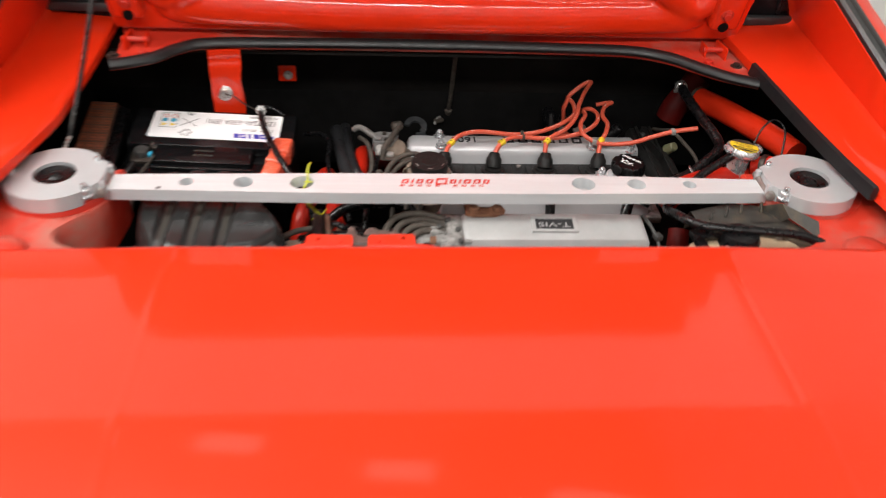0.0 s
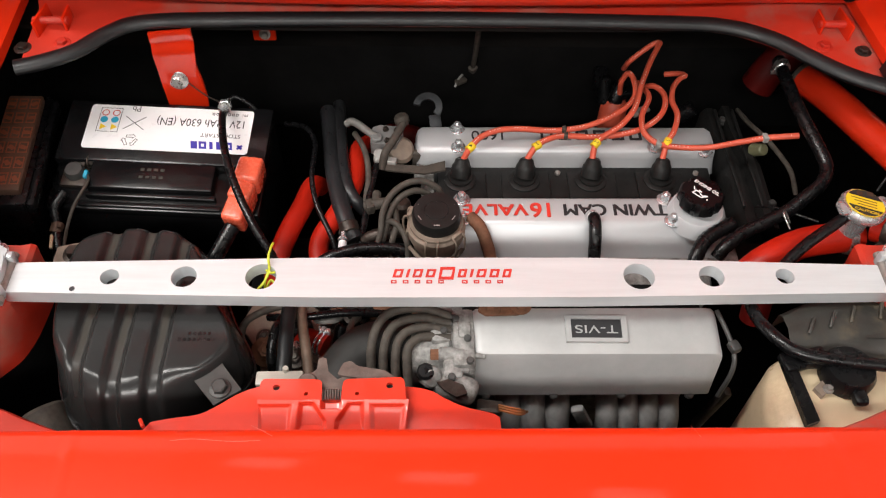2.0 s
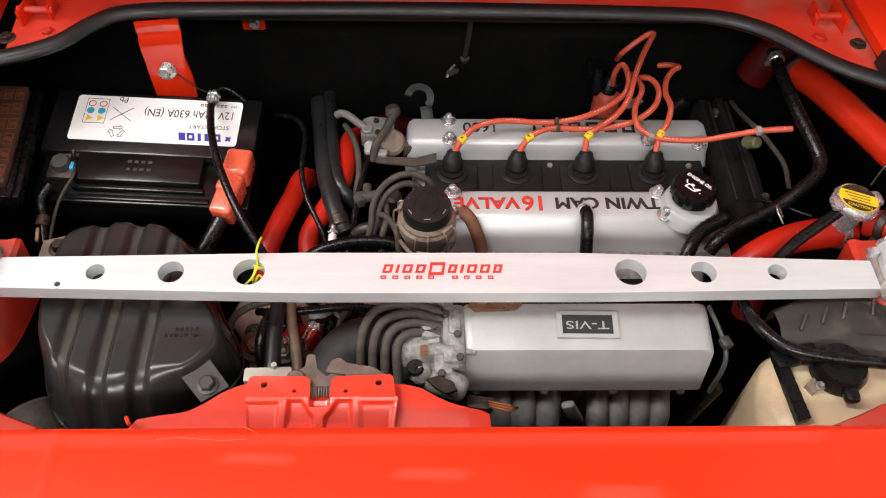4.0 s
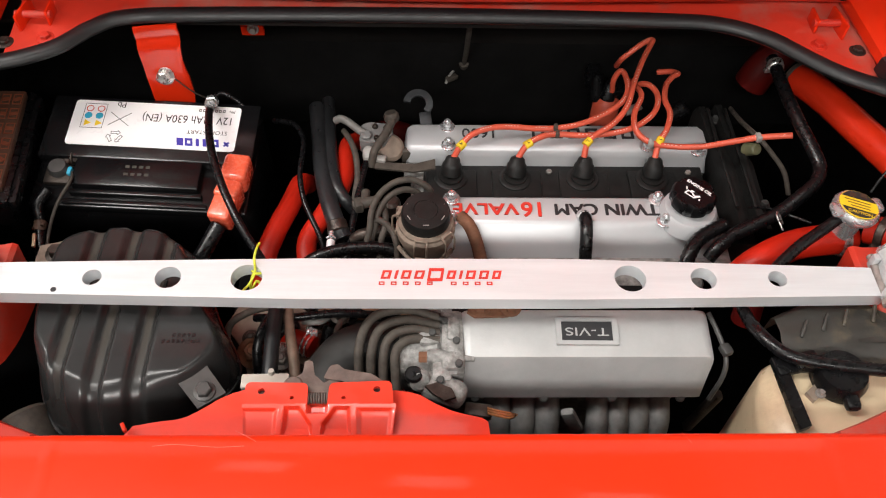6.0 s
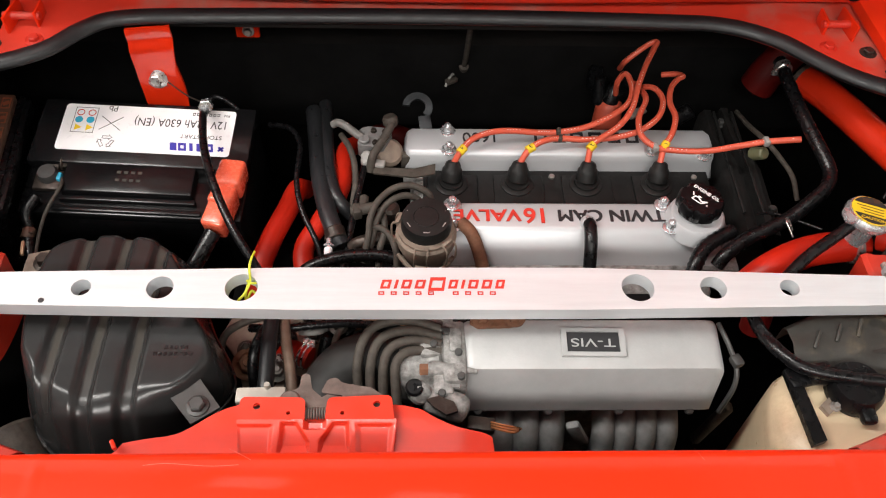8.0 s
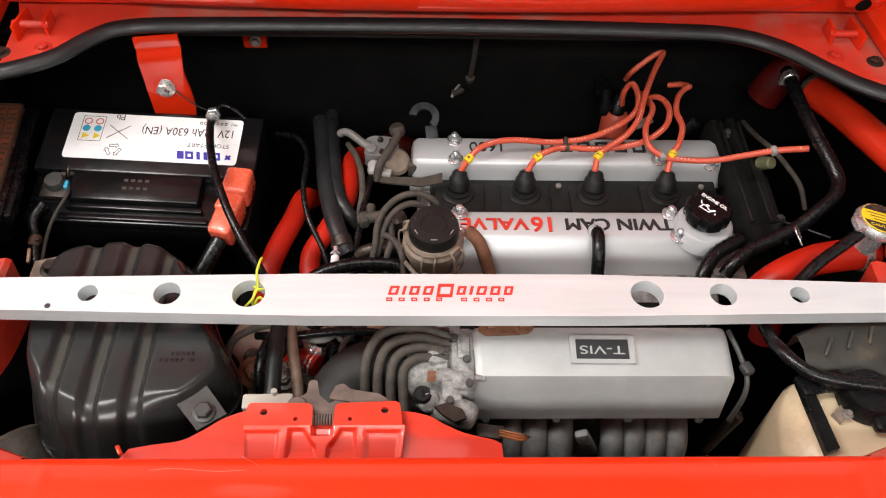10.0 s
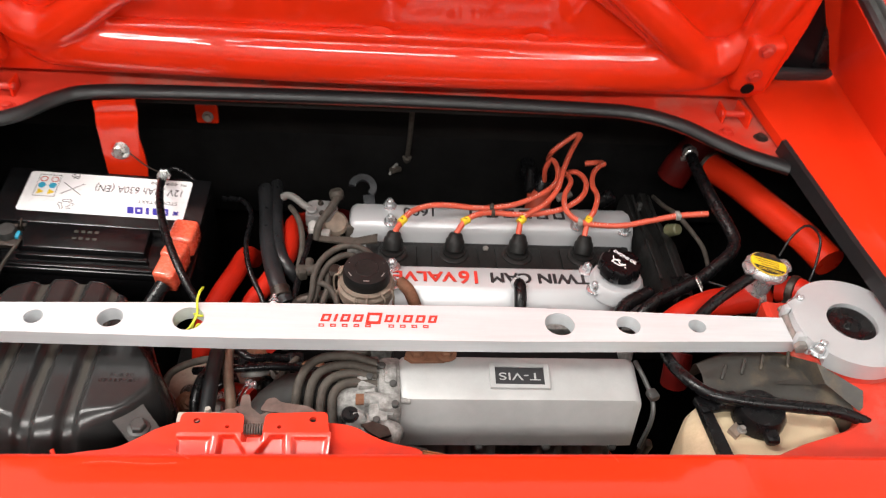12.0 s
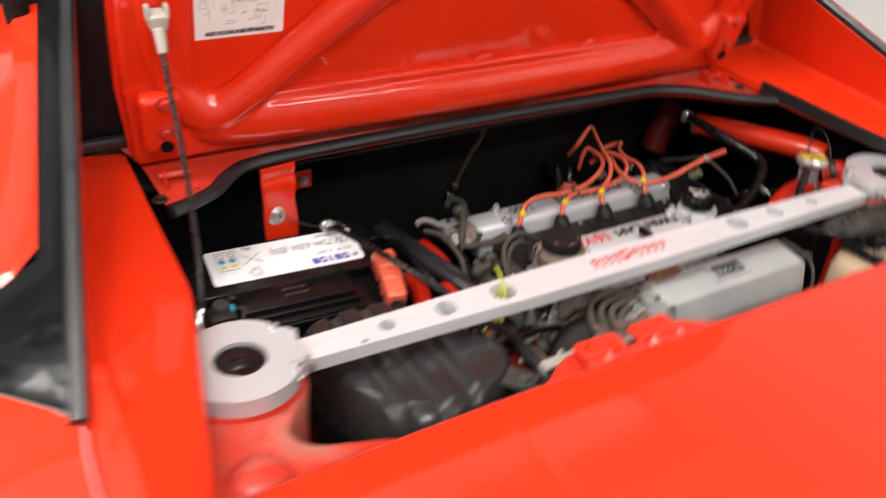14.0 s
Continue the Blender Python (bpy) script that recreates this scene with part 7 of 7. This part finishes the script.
for x, y in ((-0.200, -0.030), (-0.168, -0.036), (-0.202, 0.022), (-0.150, 0.030)):
    bm = bmesh.new()
    bolt(bm, (x, y, 0.696), r=0.008, h=0.007, washer=1.5)
    part("mount_bolt", bm, M["grime"], mount)
bm = bmesh.new()
box(bm, (-0.182, 0.012, 0.712), (0.030, 0.018, 0.030), 0.004, (0, 0, 24))
part("stop", bm, M["rubber"], mount)
low = thing("gear_linkage", (-0.13, 0.02, 0.60), "grimy brown and black linkage and plugs under the brace", "linkage")
for k in range(46):
    x, y, z = rng.uniform(-0.225, -0.02), rng.uniform(-0.06, 0.13), rng.uniform(0.62, 0.70)
    bm = bmesh.new()
    if k % 3 == 0:
        a = rng.uniform(0, 6.28)
        cyl(bm, (x, y, z), (x + 0.03 * math.cos(a), y + 0.03 * math.sin(a), z + rng.uniform(-0.01, 0.02)), rng.uniform(0.006, 0.011), seg=12, bev=0.002)
    else:
        box(bm, (x, y, z), (rng.uniform(0.015, 0.045), rng.uniform(0.012, 0.03), rng.uniform(0.012, 0.03)), 0.003, (rng.uniform(-30, 30), rng.uniform(-30, 30), rng.uniform(0, 180)))
    part("fitting", bm, rng.choice([M["black"], M["rubber"], M["cast_dirty"], M["rust"], M["black"], M["hose_old"]]), low)
for pts, r, mat in (([(-0.19, 0.03, 0.74), (-0.205, -0.01, 0.75), (-0.21, -0.04, 0.73), (-0.20, -0.08, 0.68)], 0.006, "rubber"),
                    ([(-0.190, 0.05, 0.755), (-0.1881, 0.0104, 0.770), (-0.1878, -0.0243, 0.772), (-0.1867, -0.0586, 0.770), (-0.1865, -0.0832, 0.765), (-0.186, -0.11, 0.75)], 0.0088, "seal"),
                    ([(-0.180, 0.05, 0.75), (-0.1766, 0.0169, 0.760), (-0.1717, -0.0158, 0.758), (-0.1657, -0.0431, 0.755), (-0.1614, -0.0685, 0.750), (-0.158, -0.09, 0.735)], 0.0062, "rust_pale"),
                    ([(-0.252, -0.015, 0.72), (-0.2459, 0.0028, 0.740), (-0.2304, 0.0150, 0.745), (-0.2087, 0.0243, 0.745), (-0.183, 0.0290, 0.745)], 0.0046, "hose_old"),
                    ([(-0.22, 0.02, 0.73), (-0.18, 0.01, 0.745), (-0.12, 0.02, 0.74), (-0.07, 0.03, 0.72)], 0.005, "rubber"),
                    ([(-0.10, 0.05, 0.72), (-0.12, 0.0, 0.735), (-0.11, -0.02, 0.72), (-0.08, 0.0, 0.70)], 0.004, "hose_old")):
    bm = bmesh.new()
    tube(bm, pts, r, seg=10)
    part("link", bm, M[mat], low)
bm = bmesh.new()
box(bm, (-0.183, -0.104, 0.800), (0.050, 0.017, 0.010), 0.0025, (0, 0, 1))
cyl(bm, (-0.177, -0.096, 0.803), (-0.177, -0.095, 0.809), 0.0038, 0.003, seg=12)
blk = thing("plastic_block", (-0.185, -0.096, 0.79), "white nylon cable block behind the latch", "cable block")
part("moulding", bm, M["translucent"], blk)

origin()
for at, r, mat in (((-0.2200, -0.0100, 0.708), 0.012, "rust"), ((-0.1860, -0.0180, 0.706), 0.008, "steel_old"), ((-0.2258, 0.0131, 0.702), 0.007, "grime"), ((-0.1344, 0.0571, 0.704), 0.009, "rust"), ((-0.1198, 0.0448, 0.706), 0.008, "grime")):
    bm = bmesh.new()
    bolt(bm, at, (0.1, -0.3, 1), r=r, h=0.010, washer=1.6, stud=0.006)
    part("flange_bolt", bm, M[mat], mount)
clip = thing("hose_spring_clip", (-0.179, -0.022, 0.73), "bright steel spring clip on a hose", "clip")
bm = bmesh.new()
for k in range(2):
    tube(bm, [(-0.184, -0.021 - 0.004 * k, 0.741), (-0.179, -0.019 - 0.004 * k, 0.746), (-0.174, -0.021 - 0.004 * k, 0.742)], 0.0013, seg=6)
box(bm, (-0.179, -0.023, 0.7455), (0.005, 0.010, 0.003), 0.001)
part("wire", bm, M["steel"], clip)
cable("wiring_lead", [(-0.172, 0.050, 0.735), (-0.165, 0.040, 0.748), (-0.152, 0.032, 0.748), (-0.142, 0.036, 0.742), (-0.128, 0.048, 0.73), (-0.11, 0.055, 0.72)], 0.0052, M["rubber"], "black taped wiring lead under the brace")
cable("wiring_lead", [(-0.160, 0.020, 0.730), (-0.150, 0.014, 0.738), (-0.138, 0.016, 0.737), (-0.132, 0.026, 0.728)], 0.0035, M["hose_grey"], "pale grey wiring lead under the brace")
# yellow and green wire tied through the brace
yw = thing("tie_wire", (-0.199, 0.0, 0.80), "loose yellow-green wire tied through the brace", "wire")
bm = bmesh.new()
tube(bm, [(-0.196, 0.040, 0.858), (-0.197, 0.030, 0.862), (-0.199, 0.020, 0.858), (-0.199, 0.010, 0.846), (-0.205, 0.000, 0.838), (-0.212, -0.006, 0.832), (-0.207, -0.012, 0.828), (-0.197, -0.008, 0.826), (-0.193, 0.002, 0.828), (-0.199, 0.008, 0.832), (-0.204, 0.002, 0.822), (-0.199, 0.012, 0.806), (-0.193, 0.020, 0.790), (-0.186, 0.030, 0.776), (-0.192, 0.042, 0.766), (-0.198, 0.046, 0.752)], 0.0014, seg=8)
part("strand", bm, M["yellow_wire"], yw)
bm = bmesh.new()
tube(bm, [(-0.203, 0.014, 0.842), (-0.197, 0.008, 0.846), (-0.192, 0.012, 0.842), (-0.197, 0.018, 0.838), (-0.203, 0.014, 0.836), (-0.206, 0.004, 0.820), (-0.196, 0.018, 0.792), (-0.183, 0.026, 0.776), (-0.176, 0.036, 0.778)], 0.0014, seg=8)
part("second_strand", bm, M["yellow_wire"], yw)

origin()
# cable and clip hanging on the bulkhead
cable("wiring_lead", [(0.050, 0.452, 0.866), (0.050, 0.470, 0.818), (0.051, 0.505, 0.765), (0.051, 0.535, 0.712), (0.050, 0.556, 0.672)], 0.0042, M["hose_old"], "grey cable hanging on the bulkhead")
con = thing("connector", (0.05, 0.56, 0.65), "grey cable connector hanging before the bulkhead", "connector")
bm = bmesh.new()
cyl(bm, (0.050, 0.550, 0.684), (0.050, 0.566, 0.652), 0.0085, 0.0065, seg=14, bev=0.002)
part("plug", bm, M["hose_old"], con)
bm = bmesh.new()
tube(bm, [(0.046, 0.560, 0.660), (0.034, 0.552, 0.664), (0.026, 0.535, 0.668), (0.020, 0.525, 0.660)], 0.0022, seg=8)
part("wire_tail", bm, M["grey"], con)
bm = bmesh.new()
box(bm, (0.030, 0.535, 0.664), (0.022, 0.010, 0.008), 0.002, (0, 10, 40))
part("clip", bm, M["hose_old"], con)
origin()

# thin leads and a spring clip round the filler neck
cable("wiring_lead", [(0.515, 0.130, 0.845), (0.528, 0.142, 0.868), (0.548, 0.150, 0.880), (0.565, 0.140, 0.868), (0.560, 0.118, 0.845), (0.55, 0.10, 0.82)], 0.0016, M["rubber"], "thin black wire looped beside the filler neck")
cable("wiring_lead", [(0.470, 0.135, 0.78), (0.452, 0.150, 0.775), (0.430, 0.172, 0.765), (0.415, 0.19, 0.745)], 0.0018, M["rubber"], "thin black wire over the timing cover")
cable("wiring_lead", [(0.425, 0.115, 0.79), (0.418, 0.130, 0.800), (0.424, 0.140, 0.795), (0.432, 0.132, 0.782)], 0.0012, M["steel"], "bent bare wire clip on the red hose")

origin(-0.0030, 0.0057, 0.0000)
# dusty bracket with a nut beside the strut tower, above the air box
clipb = thing("hose_bracket", (-0.44, 0.06, 0.74), "dusty brown steel bracket with a nut", "bracket")
bm = bmesh.new()
slab(bm, [(-0.475, 0.066), (-0.425, 0.074), (-0.418, 0.090), (-0.440, 0.104), (-0.475, 0.094)], 0.770, 0.774)
part("plate", bm, M["beige"], clipb)
bm = bmesh.new()
bolt(bm, (-0.452, 0.082, 0.774), r=0.009, h=0.009, washer=1.5)
part("nut", bm, M["grime"], clipb)
origin()
bm = bmesh.new()
box(bm, (-0.300, -0.170, 0.845), (0.004, 0.010, 0.005), 0.0012, (0, 0, 30))
part("lock_tab", bm, M["red_in"], body)

# pipes low between the strut tower and the air box
line = cable("brake_pipe", [(-0.515, 0.16, 0.63), (-0.49, 0.12, 0.64), (-0.465, 0.10, 0.645), (-0.44, 0.09, 0.64)], 0.0085, M["rubber"], "black hose low beside the strut tower", "hose")
band(line, (-0.478, 0.11, 0.643), (1, -0.7, 0.2), 0.0105, 0.010, M["steel"])
cable("silicone_hose", [(-0.51, 0.11, 0.60), (-0.485, 0.075, 0.61), (-0.455, 0.06, 0.605), (-0.43, 0.06, 0.59)], 0.015, M["silicone"], "red silicone hose low beside the strut tower", "hose", 18)
knuckle = thing("suspension_bracket", (-0.49, 0.03, 0.55), "dirty metal bracket low beside the strut tower", "bracket")
bm = bmesh.new()
box(bm, (-0.492, 0.045, 0.615), (0.030, 0.022, 0.016), 0.004, (10, 20, 35))
box(bm, (-0.470, 0.030, 0.605), (0.024, 0.014, 0.014), 0.003, (-15, 10, -20))
part("casting", bm, M["cast"], knuckle)
